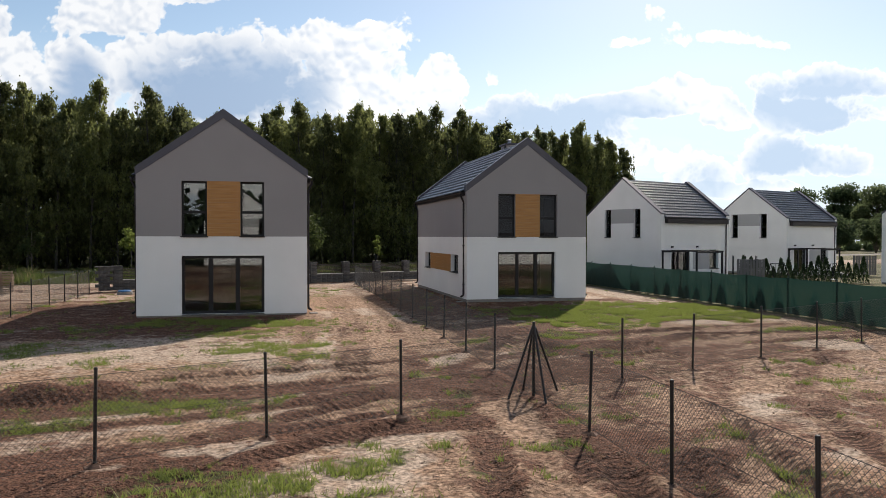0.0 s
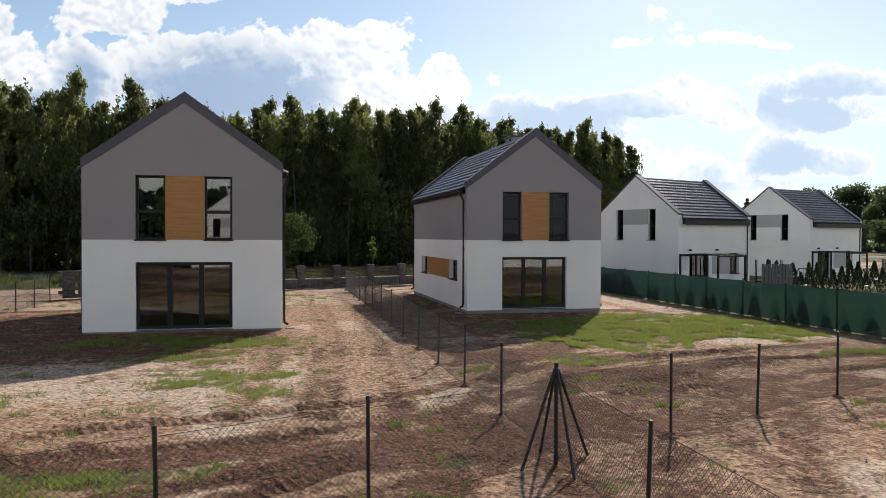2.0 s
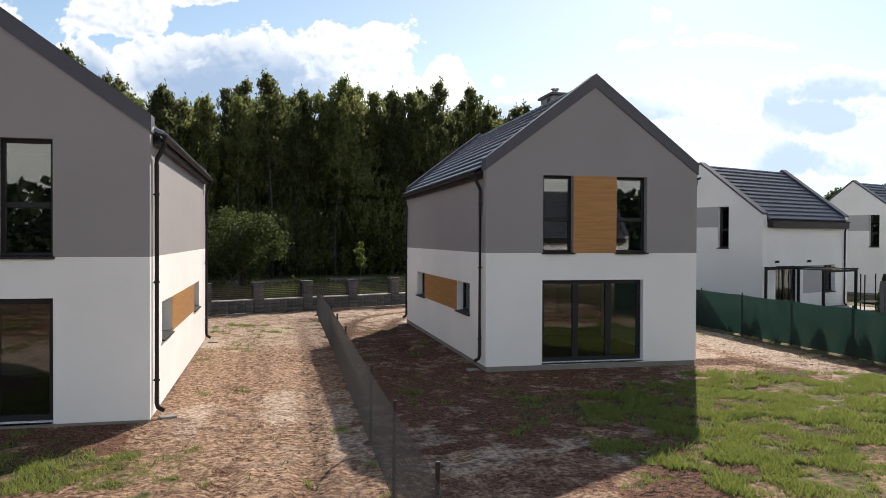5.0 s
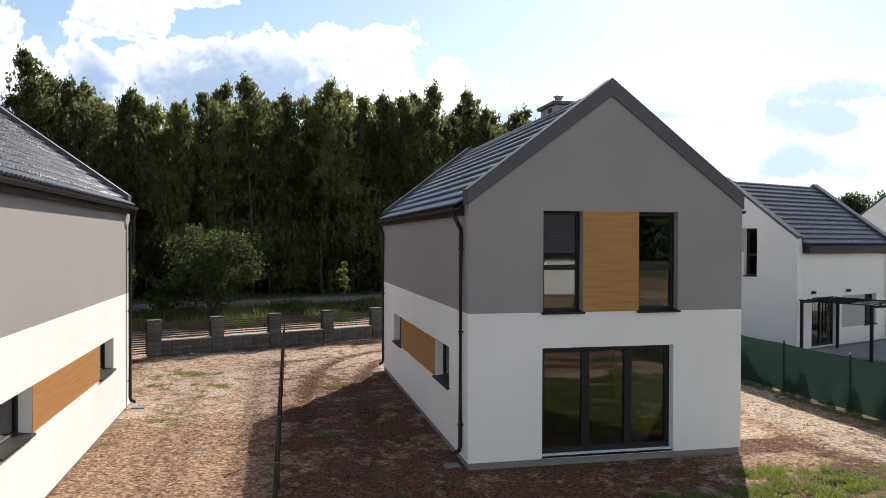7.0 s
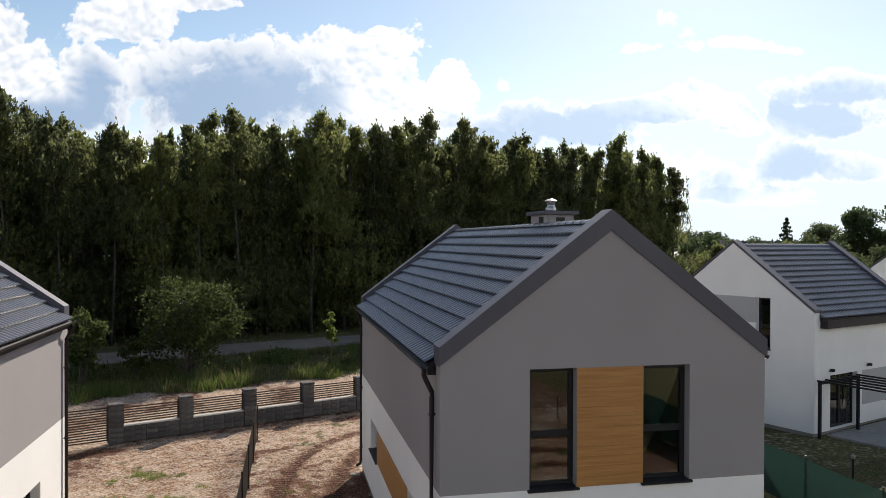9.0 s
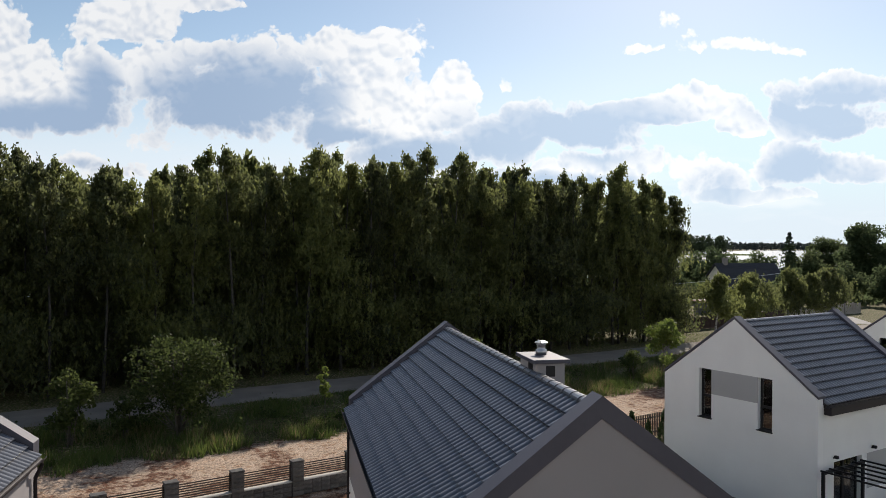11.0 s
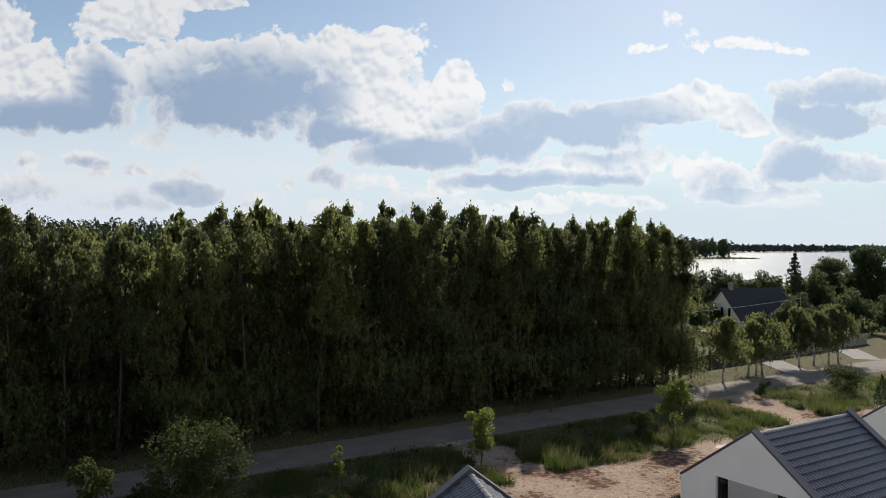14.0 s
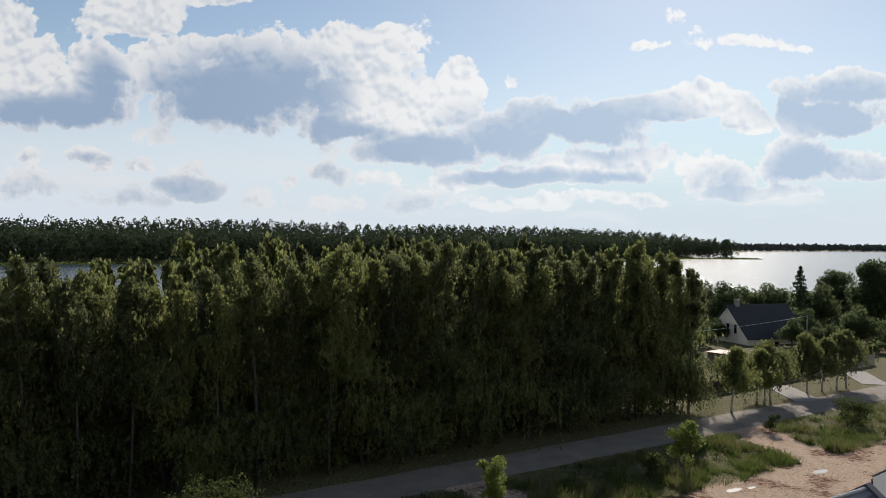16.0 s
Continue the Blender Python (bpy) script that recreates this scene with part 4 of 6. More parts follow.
def house(name, m, W, D, plinth, storey, eave, apex, label, group, two_tone=True, win=None, door=None, strip=None, strip_side=None, singles=(0, 0), chimney=None, side_fit=None, band=0.33):
    """A gabled house; its front left corner lies at m, its front along x and its depth along y."""
    top = thing(name, m, label, "house", group)
    up_mat = PLASTER_GREY if two_tone else PLASTER_WHITE
    T = 0.36
    slope = (apex - eave) / (W / 2)
    ang = math.atan(slope)
    wall_top = eave - 0.12
    lo_holes = [door] if door else []
    up_holes = list(win) if win else []
    part("plinth", boxes((0.025, 0.025, -0.6, W - 0.03, D - 0.03, plinth)), PLINTH, top, "grey rendered plinth")
    # front and back
    tops = [(0, wall_top), (W / 2, wall_top + slope * W / 2), (W, wall_top)]
    z0 = plinth
    part("lower_wall", pierced(0, W, z0, [(0, storey), (W, storey)], lo_holes, 0, T), PLASTER_WHITE, top, "smooth white rendered ground floor wall")
    part("upper_wall", pierced(0, W, storey, tops, up_holes, 0, T), up_mat, top, "grey rendered gable wall" if two_tone else "white rendered gable wall")
    part("lower_wall", pierced(0, W, z0, [(0, storey), (W, storey)], [], D - T, D), PLASTER_WHITE, top)
    part("upper_wall", pierced(0, W, storey, tops, [], D - T, D), up_mat, top)
    # long sides, built in the x-z plane and turned
    for side, x in (("left", 0.0), ("right", W)):
        mm = Matrix(((0, 1, 0, 0), (1, 0, 0, T), (0, 0, 1, 0), (0, 0, 0, 1))) if side == "left" else Matrix(((0, -1, 0, W), (1, 0, 0, T), (0, 0, 1, 0), (0, 0, 0, 1)))
        L = D - 2 * T
        holes = [(a - T, b, c - T, d) for a, b, c, d in (strip if strip and strip_side == side else [])]
        more = [(a - T, b, c - T, d) for a, b, c, d in (side_fit or [])] if side == "right" else []
        part("lower_wall", pierced(0, L, z0, [(0, storey), (L, storey)], holes + more, 0, T), PLASTER_WHITE, top, m=mm)
        part("upper_wall", pierced(0, L, storey, [(0, eave - 0.44), (L, eave - 0.44)], [], 0, T), up_mat, top, m=mm)
        if strip and strip_side == side:
            mt = mm @ pose(-T, 0, 0)
            (a, b, c, d), (e, f, g, h) = strip
            for q in strip:
                flip = mt @ pose(q[0], 0, q[1])
                window("window", top, flip, q[2] - q[0], q[3] - q[1], depth=0.2)
            planks("wood_panel", top, mt, c + 0.01, e - 0.01, b, d, PLASTER_WHITE)
        if more:
            mt = mm @ pose(-T, 0, 0)
            part("grey_panel", boxes((3.45, -0.006, 0.85, 5.35, 0.01, 2.25)), PLASTER_PALE, top, "smooth grey rendered panel", m=mt)
            for lx in (1.05, 3.8):
                bm = boxes((lx - 0.03, -0.05, 2.40, lx + 0.03, 0.0, 2.46), (lx - 0.06, -0.2, 2.42, lx + 0.06, -0.05, 2.53), bevel=0.008)
                part("wall_lamp", bm, DARK_STEEL, top, "small dark wall spotlight", m=mt)
            for k, q in enumerate(side_fit):
                window("patio_door" if q[1] < 0.3 else "window", top, mt @ pose(q[0], 0, q[1]), q[2] - q[0], q[3] - q[1], bars=[(q[2] - q[0]) / 2] if q[1] < 0.3 else [], sill=q[1] > 0.3, depth=0.2)
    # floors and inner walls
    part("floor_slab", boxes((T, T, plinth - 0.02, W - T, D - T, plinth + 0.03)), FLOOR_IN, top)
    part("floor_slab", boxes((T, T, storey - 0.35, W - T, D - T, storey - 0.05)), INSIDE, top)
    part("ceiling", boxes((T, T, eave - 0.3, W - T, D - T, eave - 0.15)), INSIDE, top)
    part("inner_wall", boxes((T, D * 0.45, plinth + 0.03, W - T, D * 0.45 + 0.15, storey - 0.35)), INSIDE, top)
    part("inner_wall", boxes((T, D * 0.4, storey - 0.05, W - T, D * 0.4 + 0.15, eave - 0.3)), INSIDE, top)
    # openings
    if win:
        for q in win:
            w, h = q[2] - q[0], q[3] - q[1]
            window("window", top, pose(q[0], 0, q[1]), w, h, cross=[h * 0.44], label="tall dark-framed window in two lights")
        a, b = win[0][2], win[1][0]
        if two_tone:
            planks("wood_panel", top, Matrix(), a, b, win[0][1] + 0.005, win[0][3], PLASTER_GREY)
        else:
            part("grey_panel", boxes((a, -0.006, (win[0][1] + win[0][3]) / 2, b, 0.01, win[0][3])), PLASTER_PALE, top, "smooth grey rendered panel between the windows")
    if door:
        w, h = door[2] - door[0], door[3] - door[1]
        window("patio_door", top, pose(door[0], 0, door[1]), w, h, bars=[w * 0.345, w * 0.672], sill=False, depth=0.17, label="wide three-light glazed patio door", wide=0.11)
        part("threshold", boxes((door[0], 0.0, door[1] - 0.05, door[2], 0.17, door[1] - 0.003)), PLINTH, top)
    # roof
    roof = thing("roof", Matrix(), "", "")
    roof.parent = top
    roof["label"] = "anthracite metal-tile roof"
    lift = 0.20
    run = W / 2 + 0.16
    sl = run / math.cos(ang)
    ze = eave - lift - 0.16 * slope
    for k, (xe, dx) in enumerate(((-0.16, 1.0), (W + 0.16, -1.0))):
        length = D - 2 * T
        fr = slope_frame(xe, ze - 0.03, dx, slope, T)
        if fr.col[0].y < 0:
            fr.translation.y = D - T
        bm = boxes((0, 0, -0.16, length, sl, -0.01))
        part("roof_deck", bm, GUTTER, roof, m=fr)
        lay_tiles(roof, fr, length, sl - 0.05, singles[k])
    n = round((D - 2 * T) / 0.38)
    step = (D - 2 * T) / n
    rz = ze - 0.03 + run * slope
    half = [(0.13 * math.cos(t), 0.085 * math.sin(t)) for t in [math.pi * k / 6 for k in range(7)]]
    bm = bmesh.new()
    turn = Matrix(((1, 0, 0, 0), (0, 0, 1, 0), (0, 1, 0, 0), (0, 0, 0, 1)))
    prism(bm, half, turn, pose(0, step, 0) @ turn @ Matrix.Diagonal((0.86, 0.86, 1, 1)))
    cap = part("ridge_cap", bm, TILE, roof, m=pose(W / 2, T, rz))
    for i in range(1, n):
        link_mesh("ridge_cap", cap.data, None, roof, m=pose(W / 2, T + i * step, rz))
    # gable copings
    for y0, y1 in ((-0.035, T + 0.03), (D - T - 0.03, D + 0.035)):
        for dx in (1, -1):
            bm = bmesh.new()
            x_e = -0.03 if dx > 0 else W + 0.03
            c, s = math.cos(ang), math.sin(ang)
            p_out = [(x_e, eave), (W / 2, apex), (W / 2, apex - band * 1.13), (x_e, eave - band * 0.98)]
            prism(bm, p_out, Matrix(((1, 0, 0, 0), (0, 0, 1, y0), (0, 1, 0, 0), (0, 0, 0, 1))), Matrix(((1, 0, 0, 0), (0, 0, 1, y1), (0, 1, 0, 0), (0, 0, 0, 1))))
            part("coping", bm, COPING, roof, "folded anthracite sheet coping")
    if band < 0.2:
        for y0, y1 in ((T - 0.04, T + 0.026), (D - T - 0.026, D - T + 0.04)):
            for x_e in (-0.03, W + 0.03):
                bm = bmesh.new()
                prism(bm, [(x_e, eave - 0.05), (W / 2, apex - 0.05), (W / 2, apex - 0.34), (x_e, eave - 0.34)], Matrix(((1, 0, 0, 0), (0, 0, 1, y0), (0, 1, 0, 0), (0, 0, 0, 1))), Matrix(((1, 0, 0, 0), (0, 0, 1, y1), (0, 1, 0, 0), (0, 0, 0, 1))))
                part("flashing", bm, COPING, roof)
    # gutters and downpipes
    for side, x, sgn in (("left", 0.0, -1), ("right", W, 1)):
        bm = bmesh.new()
        gx, gz = x + sgn * 0.21, ze - 0.03
        outer = [(0.075 * math.cos(t), 0.075 * math.sin(t)) for t in [math.pi + math.pi * k / 8 for k in range(9)]]
        inner = [(0.066 * math.cos(t), 0.066 * math.sin(t)) for t in [math.pi + math.pi * k / 8 for k in range(9)]][::-1]
        prism(bm, outer + inner, Matrix(((1, 0, 0, gx), (0, 0, 1, T - 0.1), (0, 1, 0, gz), (0, 0, 0, 1))), Matrix(((1, 0, 0, gx), (0, 0, 1, D - T + 0.1), (0, 1, 0, gz), (0, 0, 0, 1))))
        part("gutter", bm, GUTTER, roof, "half-round dark gutter")
        if not two_tone:
            part("soffit_box", boxes((min(x, x + sgn * 0.30), T + 0.02, gz - 0.36, max(x, x + sgn * 0.30), D - T - 0.02, gz - 0.05), bevel=0.01), GUTTER, roof, "dark boxed eave")
        else:
            part("fascia", boxes((min(x, x + sgn * 0.14), T, gz - 0.17, max(x, x + sgn * 0.14), D - T, gz - 0.02)), GUTTER, roof)
        for y in ((T + 0.02, D - T - 0.02) if two_tone else (D - T - 0.02,)):
            bm = bmesh.new()
            px = x + sgn * 0.07
            tube(bm, [(gx, y, gz - 0.06), (gx, y, gz - 0.16), (gx - sgn * 0.03, y, gz - 0.24), (px, y, gz - 0.46), (px, y, gz - 0.55), (px, y, 0.25), (px + sgn * 0.02, y, 0.17), (px + sgn * 0.14, y, 0.1)], 0.045, 10)
            pipe = part("downpipe", bm, GUTTER, top, "round dark downpipe", smooth=True)
            for z in (0.7, 2.6, 4.3):
                bm = bmesh.new()
                tube(bm, [(px, y, z - 0.02), (px, y, z + 0.02)], 0.055, 10)
                box(bm, min(px, x), y - 0.01, z - 0.01, max(px, x), y + 0.01, z + 0.01)
                part("bracket", bm, GUTTER, pipe)
    if chimney:
        cx, cy, cw, cd, cz = chimney
        ch = thing("chimney", Matrix(), "", "")
        ch.parent = top
        ch["label"] = "rendered chimney stack with sheet cap and steel cowl"
        part("chimney_shaft", boxes((cx - cw / 2, cy - cd / 2, apex - 1.6, cx + cw / 2, cy + cd / 2, cz - 0.08)), PLASTER_GREY, ch, "grey rendered stack")
        part("vent", boxes((cx - cw / 2 - 0.006, cy - cd * 0.3, cz - 0.36, cx - cw / 2 + 0.02, cy - cd * 0.02, cz - 0.12)), FRAME, ch)
        part("vent", boxes((cx - 0.1, cy - cd / 2 - 0.006, cz - 0.36, cx + 0.1, cy - cd / 2 + 0.02, cz - 0.14)), FRAME, ch)
        part("cap", boxes((cx - cw / 2 - 0.09, cy - cd / 2 - 0.09, cz - 0.08, cx + cw / 2 + 0.09, cy + cd / 2 + 0.09, cz), bevel=0.01), COPING, ch)
        bm = bmesh.new()
        lathe(bm, [(0.12, 0), (0.12, 0.1), (0.09, 0.12), (0.09, 0.2), (0.1, 0.2), (0.1, 0.22)], (cx + 0.05, cy + 0.2, cz))
        part("flue", bm, CHROME, ch, smooth=True)
        bm = bmesh.new()
        lathe(bm, [(0.145, 0.25), (0.145, 0.262), (0.05, 0.30), (0.01, 0.31)], (cx + 0.05, cy + 0.2, cz))
        for q in range(3):
            t = q * 2.1
            px, py = cx + 0.05 + 0.095 * math.cos(t), cy + 0.2 + 0.095 * math.sin(t)
            box(bm, px - 0.008, py - 0.008, cz + 0.2, px + 0.008, py + 0.008, cz + 0.3)
        part("cowl", bm, CHROME, ch, "conical steel cowl")
    return top


def planks(name, parent, m, u0, u1, v0, v1, core):
    """Horizontal cladding boards flush with a wall's face."""
    panel = thing(name, m, "", "")
    panel.parent = parent
    panel["label"] = "golden oak-coloured cladding panel"
    part("backing", boxes((u0 + 0.004, 0.004, v0 + 0.004, u1 - 0.004, 0.05, v1 - 0.004)), core, panel)
    n = max(2, round((v1 - v0) / 0.17))
    h = (v1 - v0) / n
    for i in range(n):
        part("board", boxes((u0, -0.012, v0 + i * h + 0.0015, u1, -0.001, v0 + (i + 1) * h - 0.0015)), WOOD, panel, m=None)
    return panel


R_WIN = [(1.57, 3.0, 2.43, 5.08), (3.68, 3.0, 4.59, 5.08)]
house("house", pose(0, 0, 0), 6.11, 12.2, 0.0, 3.0, 5.5, 7.85, "two-storey house with white ground floor and grey gable", "new houses on the building plots",
      win=R_WIN, door=(1.56, 0.06, 4.5, 2.27), strip=[(1.7, 1.2, 3.25, 2.1), (8.25, 1.2, 9.75, 2.1)], strip_side="left", singles=(300, 0), chimney=(3.35, 3.75, 0.62, 1.05, 7.95))
house("house", pose(-14.2, -3.98, -0.1), 6.48, 11.75, 0.02, 3.1, 5.78, 8.12, "two-storey house with white ground floor and grey gable", "new houses on the building plots",
      win=[(1.66, 3.1, 2.62, 5.27), (3.88, 3.1, 4.8, 5.27)], door=(1.66, 0.06, 4.8, 2.34), strip=[(1.6, 1.33, 3.1, 2.12), (8.05, 1.33, 9.58, 2.12)], strip_side="right", singles=(0, 300))
for k, (hx, hy) in enumerate(((14.84, 19.63), (30.86, 27.4), (31.6, 8.6))):
    house("house", pose(hx, hy, -0.15, 0, 0, -69), 7.2, 7.8 if k else 7.6, 0.1, 3.1, 4.85, 7.55, "white rendered two-storey house with dark tiled roof", "finished white houses",
          two_tone=False, win=[(1.87, 3.12, 2.5, 5.2), (4.7, 3.12, 5.33, 5.2)], side_fit=[(1.1, 0.12, 3.1, 2.25), (5.35, 0.85, 6.4, 2.25)], singles=(0, 150), band=0.1)


# white houses across the field at the back, mirrored in the panes
house("house", pose(-7.6, -56.0, -0.1, 0, 0, 180), 8.2, 11.0, 0.1, 3.1, 4.85, 7.9, "white rendered two-storey house with dark tiled roof", "white houses across the field",
      two_tone=False, win=[(1.9, 3.2, 2.6, 5.0), (5.4, 3.2, 6.1, 5.0)], band=0.1)
house("house", pose(26.5, -53.0, -0.1, 0, 0, 90), 8.2, 12.0, 0.1, 3.1, 3.9, 8.2, "white rendered two-storey house with dark tiled roof", "white houses across the field",
      two_tone=False, win=[(1.9, 3.12, 2.6, 4.3), (5.4, 3.12, 6.1, 4.3)], band=0.1)


# ---- trees ----
def leaf_quads(centres, size, rng, droop=0.6, aspect=0.5):
    """Small leaf sprays: one kite-shaped piece at each place."""
    n = len(centres)
    d = rng.normal(size=(n, 3))
    d[:, 2] -= droop * 1.6
    d /= np.linalg.norm(d, axis=1)[:, None]
    e = np.cross(d, rng.normal(size=(n, 3)))
    e /= np.linalg.norm(e, axis=1)[:, None] + 1e-9
    L = size * rng.uniform(0.6, 1.4, n)[:, None]
    w = L * aspect
    c = np.asarray(centres)
    v = np.stack([c - d * L * 0.5, c + e * w * 0.5 - d * L * 0.05, c + d * L * 0.5, c - e * w * 0.5 - d * L * 0.05], axis=1).reshape(-1, 3)
    f = np.arange(n * 4).reshape(-1, 4)
    return v, f


def birch_meshes(h, r, leaves, seed, size=0.26, low=0.14):
    """A birch: a thin leaning stem with a few leaders, rising limbs, and twigs that hang from them in strands."""
    rng = np.random.default_rng(seed)
    bm = bmesh.new()
    lean = rng.normal(size=2) * 0.35
    spine = [Vector((lean[0] * t * t + 0.14 * math.sin(5 * t + seed), lean[1] * t * t + 0.12 * math.cos(4 * t), h * t)) for t in np.linspace(0, 0.97, 9)]
    tube(bm, spine, 0.14, 7, 0.02)

    def at(t):
        q = min(max(t, 0), 0.969) / 0.97 * 8
        i = min(int(q), 7)
        return spine[i].lerp(spine[i + 1], q - i)
    stems = [(at, 0.0, 1.0, 1.0)]
    for k in range(3):
        t0, a = rng.uniform(0.45, 0.68), rng.uniform(0, 6.28)
        reach, top = r * rng.uniform(0.25, 0.5), rng.uniform(0.72, 0.90)
        p0 = at(t0)
        p1 = Vector((p0.x + reach * math.cos(a), p0.y + reach * math.sin(a), h * top))
        tube(bm, [p0, p0.lerp(p1, 0.5) + Vector((0.15 * math.cos(a), 0.15 * math.sin(a), 0)), p1], 0.05, 5, 0.012)
        stems.append((lambda t, p0=p0, p1=p1, t0=t0, top=top: p0.lerp(p1, (t - t0) / (top - t0)), t0, top, 0.5))
    pts = []
    limbs = 84
    strands = max(4, round(leaves / limbs / 9))
    for k in range(limbs):
        where, t0, t1, broad = stems[0] if k % 7 < 5 else stems[1 + k % 3]
        t = max(low, t0) + (t1 * 0.985 - max(low, t0)) * (k * 0.618034 % 1.0) ** 1.1
        q = (t - low) / (t1 - low)
        prof = r * broad * min(1, 0.75 + 1.2 * q) * max(0.0, 1 - q) ** 0.68 * rng.uniform(0.6, 1.3) + 0.08
        a = k * 2.4 + rng.normal() * 0.5
        base = where(t)
        dirv = Vector((math.cos(a), math.sin(a), 0))
        rise = rng.uniform(0.5, 1.3)
        lim = [base + dirv * prof * u + Vector((0, 0, prof * (rise * u - 0.5 * u * u))) for u in (0, 0.5, 1.0)]
        if k % 3 == 0:
            tube(bm, lim, 0.032 * (1.1 - t), 4, 0.007)
        for j in range(strands):
            u = rng.uniform(0.12, 1.08) ** 0.75
            drop = (0.28 + rng.gamma(2.0, 0.30)) * (0.45 + 0.7 * u) * (0.6 if q > 0.8 else 1.0)
            w = np.linspace(0, 1, 9) + rng.normal(size=9) * 0.06
            side = rng.normal(size=2) * (0.08 + 0.24 * prof)
            sway = rng.normal(size=2) * 0.10
            jit = rng.normal(size=(9, 3)) * 0.09
            pts.append(np.stack([base.x + dirv.x * prof * u + side[0] + sway[0] * w + jit[:, 0],
                                 base.y + dirv.y * prof * u + side[1] + sway[1] * w + jit[:, 1],
                                 np.maximum(base.z + prof * (rise * u - 0.5 * u * u) + 0.08 - drop * w + jit[:, 2], 0.3)], axis=1))
    for where, t0, t1, broad in stems:
        tip = where(t1 * 0.97)
        pts.append(rng.normal(size=(34, 3)) * (0.10, 0.10, 0.42) + (tip.x, tip.y, tip.z - 0.1))
    v, f = leaf_quads(np.concatenate(pts), size, rng, 1.3, 0.46)
    return bm, from_arrays("crown", v, f)


def birch(h, r, leaves, seed, label, group, leaf=None, size=0.26, low=0.14, name="birch_tree", bark=None):
    bm, crown = birch_meshes(h, r, leaves, seed, size, low)
    top = thing(name, Matrix(), label, "tree", group)
    part("trunk", bm, bark or BIRCH_BARK, top, smooth=True)
    link_mesh("crown", crown, leaf or LEAF_BIRCH, top)
    return top


def plant_wood():
    rng = random.Random(11)
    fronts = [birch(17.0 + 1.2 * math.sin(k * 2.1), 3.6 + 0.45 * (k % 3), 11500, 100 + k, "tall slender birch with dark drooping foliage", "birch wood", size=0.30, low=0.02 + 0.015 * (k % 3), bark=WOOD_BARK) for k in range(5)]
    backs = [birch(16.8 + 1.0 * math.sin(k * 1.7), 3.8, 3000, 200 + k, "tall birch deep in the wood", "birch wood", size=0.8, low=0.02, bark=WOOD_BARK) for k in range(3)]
    used = set()
    rows = ((0.9, 2.4, fronts[:2]), (0.6, 2.75, fronts), (3.2, 2.9, fronts), (6.4, 3.4, fronts), (10.2, 3.7, backs), (14.5, 3.9, backs), (19.5, 4.2, backs), (25.5, 4.6, backs), (33.0, 5.0, backs), (42.0, 5.5, backs))
    for off, gap, kinds in rows:
        s = (-44 if kinds is not fronts[:2] and gap > 2.5 else 51) + rng.random() * gap
        end = 60.8 - off * 0.10
        while s < end:
            src = rng.choice(kinds)
            p = est(s, 44.9 + off + rng.uniform(-0.6, 0.6))
            sc = rng.uniform(0.9, 1.02) - 0.045 * min(1.0, max(0.0, (14 - s) / 11)) + (0.045 if 14 < s < 52 else 0.0)
            m = Matrix.Translation(p) @ pose(0, 0, 0, rng.uniform(-2, 2), rng.uniform(-2, 2), rng.uniform(0, 360))
            if src.name not in used:
                used.add(src.name)
                src.matrix_world = m
                src.scale = (sc, sc, sc)
            else:
                c = copy_thing(src, m)
                c.scale = (sc * rng.uniform(0.9, 1.1), sc * rng.uniform(0.9, 1.1), sc)
            s += gap * rng.uniform(0.75, 1.25)


plant_wood()


# ---- fences ----
def chain_link(length, height, cell=0.075, r=0.0026):
    """Woven wire: two sets of slanting wires and three line wires."""
    verts, faces = [], []

    def wire(x0, z0, x1, z1, y, rad):
        d = np.array([x1 - x0, 0, z1 - z0])
        d = d / np.linalg.norm(d)
        e = np.array([-d[2], 0, d[0]])
        k = len(verts)
        for px, pz in ((x0, z0), (x1, z1)):
            c = np.array([px, y, pz])
            for a in (0, 2.094, 4.189):
                verts.append(c + rad * (math.cos(a) * e + math.sin(a) * np.array([0, 1, 0])))
        for a in range(3):
            faces.append((k + a, k + (a + 1) % 3, k + 3 + (a + 1) % 3, k + 3 + a))
    for i in range(-int(height / cell), int(length / cell) + 1):
        x = i * cell
        t0, t1 = max(0, -x), min(height, length - x)
        if t1 > t0 + 0.02:
            wire(x + t0, t0, x + t1, t1, 0.003, r)
            wire(length - x - t0, t0, length - x - t1, t1, -0.003, r)
    for z in (0.02, height * 0.5, height - 0.01):
        wire(0, z, length, z, 0.0, r * 1.4)
    return from_arrays("chain_link", verts, faces)


def post_mesh(h):
    bm = bmesh.new()
    tube(bm, [(0, 0, -0.25), (0, 0, h)], 0.025, 8)
    lathe(bm, [(0.028, h - 0.02), (0.028, h + 0.008), (0.018, h + 0.018)], sides=8)
    bmesh.ops.recalc_face_normals(bm, faces=bm.faces)
    me = bpy.data.meshes.new("post")
    bm.to_mesh(me)
    bm.free()
    me.materials.append(POST)
    return me


def mound_mesh():
    rng = np.random.default_rng(3)
    bm = bmesh.new()
    lathe(bm, [(0.20, -0.06), (0.13, 0.01), (0.07, 0.04), (0.02, 0.045)], sides=11)
    for v in bm.verts:
        v.co += Vector(rng.normal(size=3) * 0.012)
    bmesh.ops.recalc_face_normals(bm, faces=bm.faces)
    me = bpy.data.meshes.new("footing")
    bm.to_mesh(me)
    bm.free()
    me.materials.append(mat("footing soil", (0.075, 0.04, 0.026), 0.95, color2=(0.2, 0.12, 0.08), scale=9, bump=0.6))
    return me


POST_ME, MOUND_ME = post_mesh(1.36), mound_mesh()


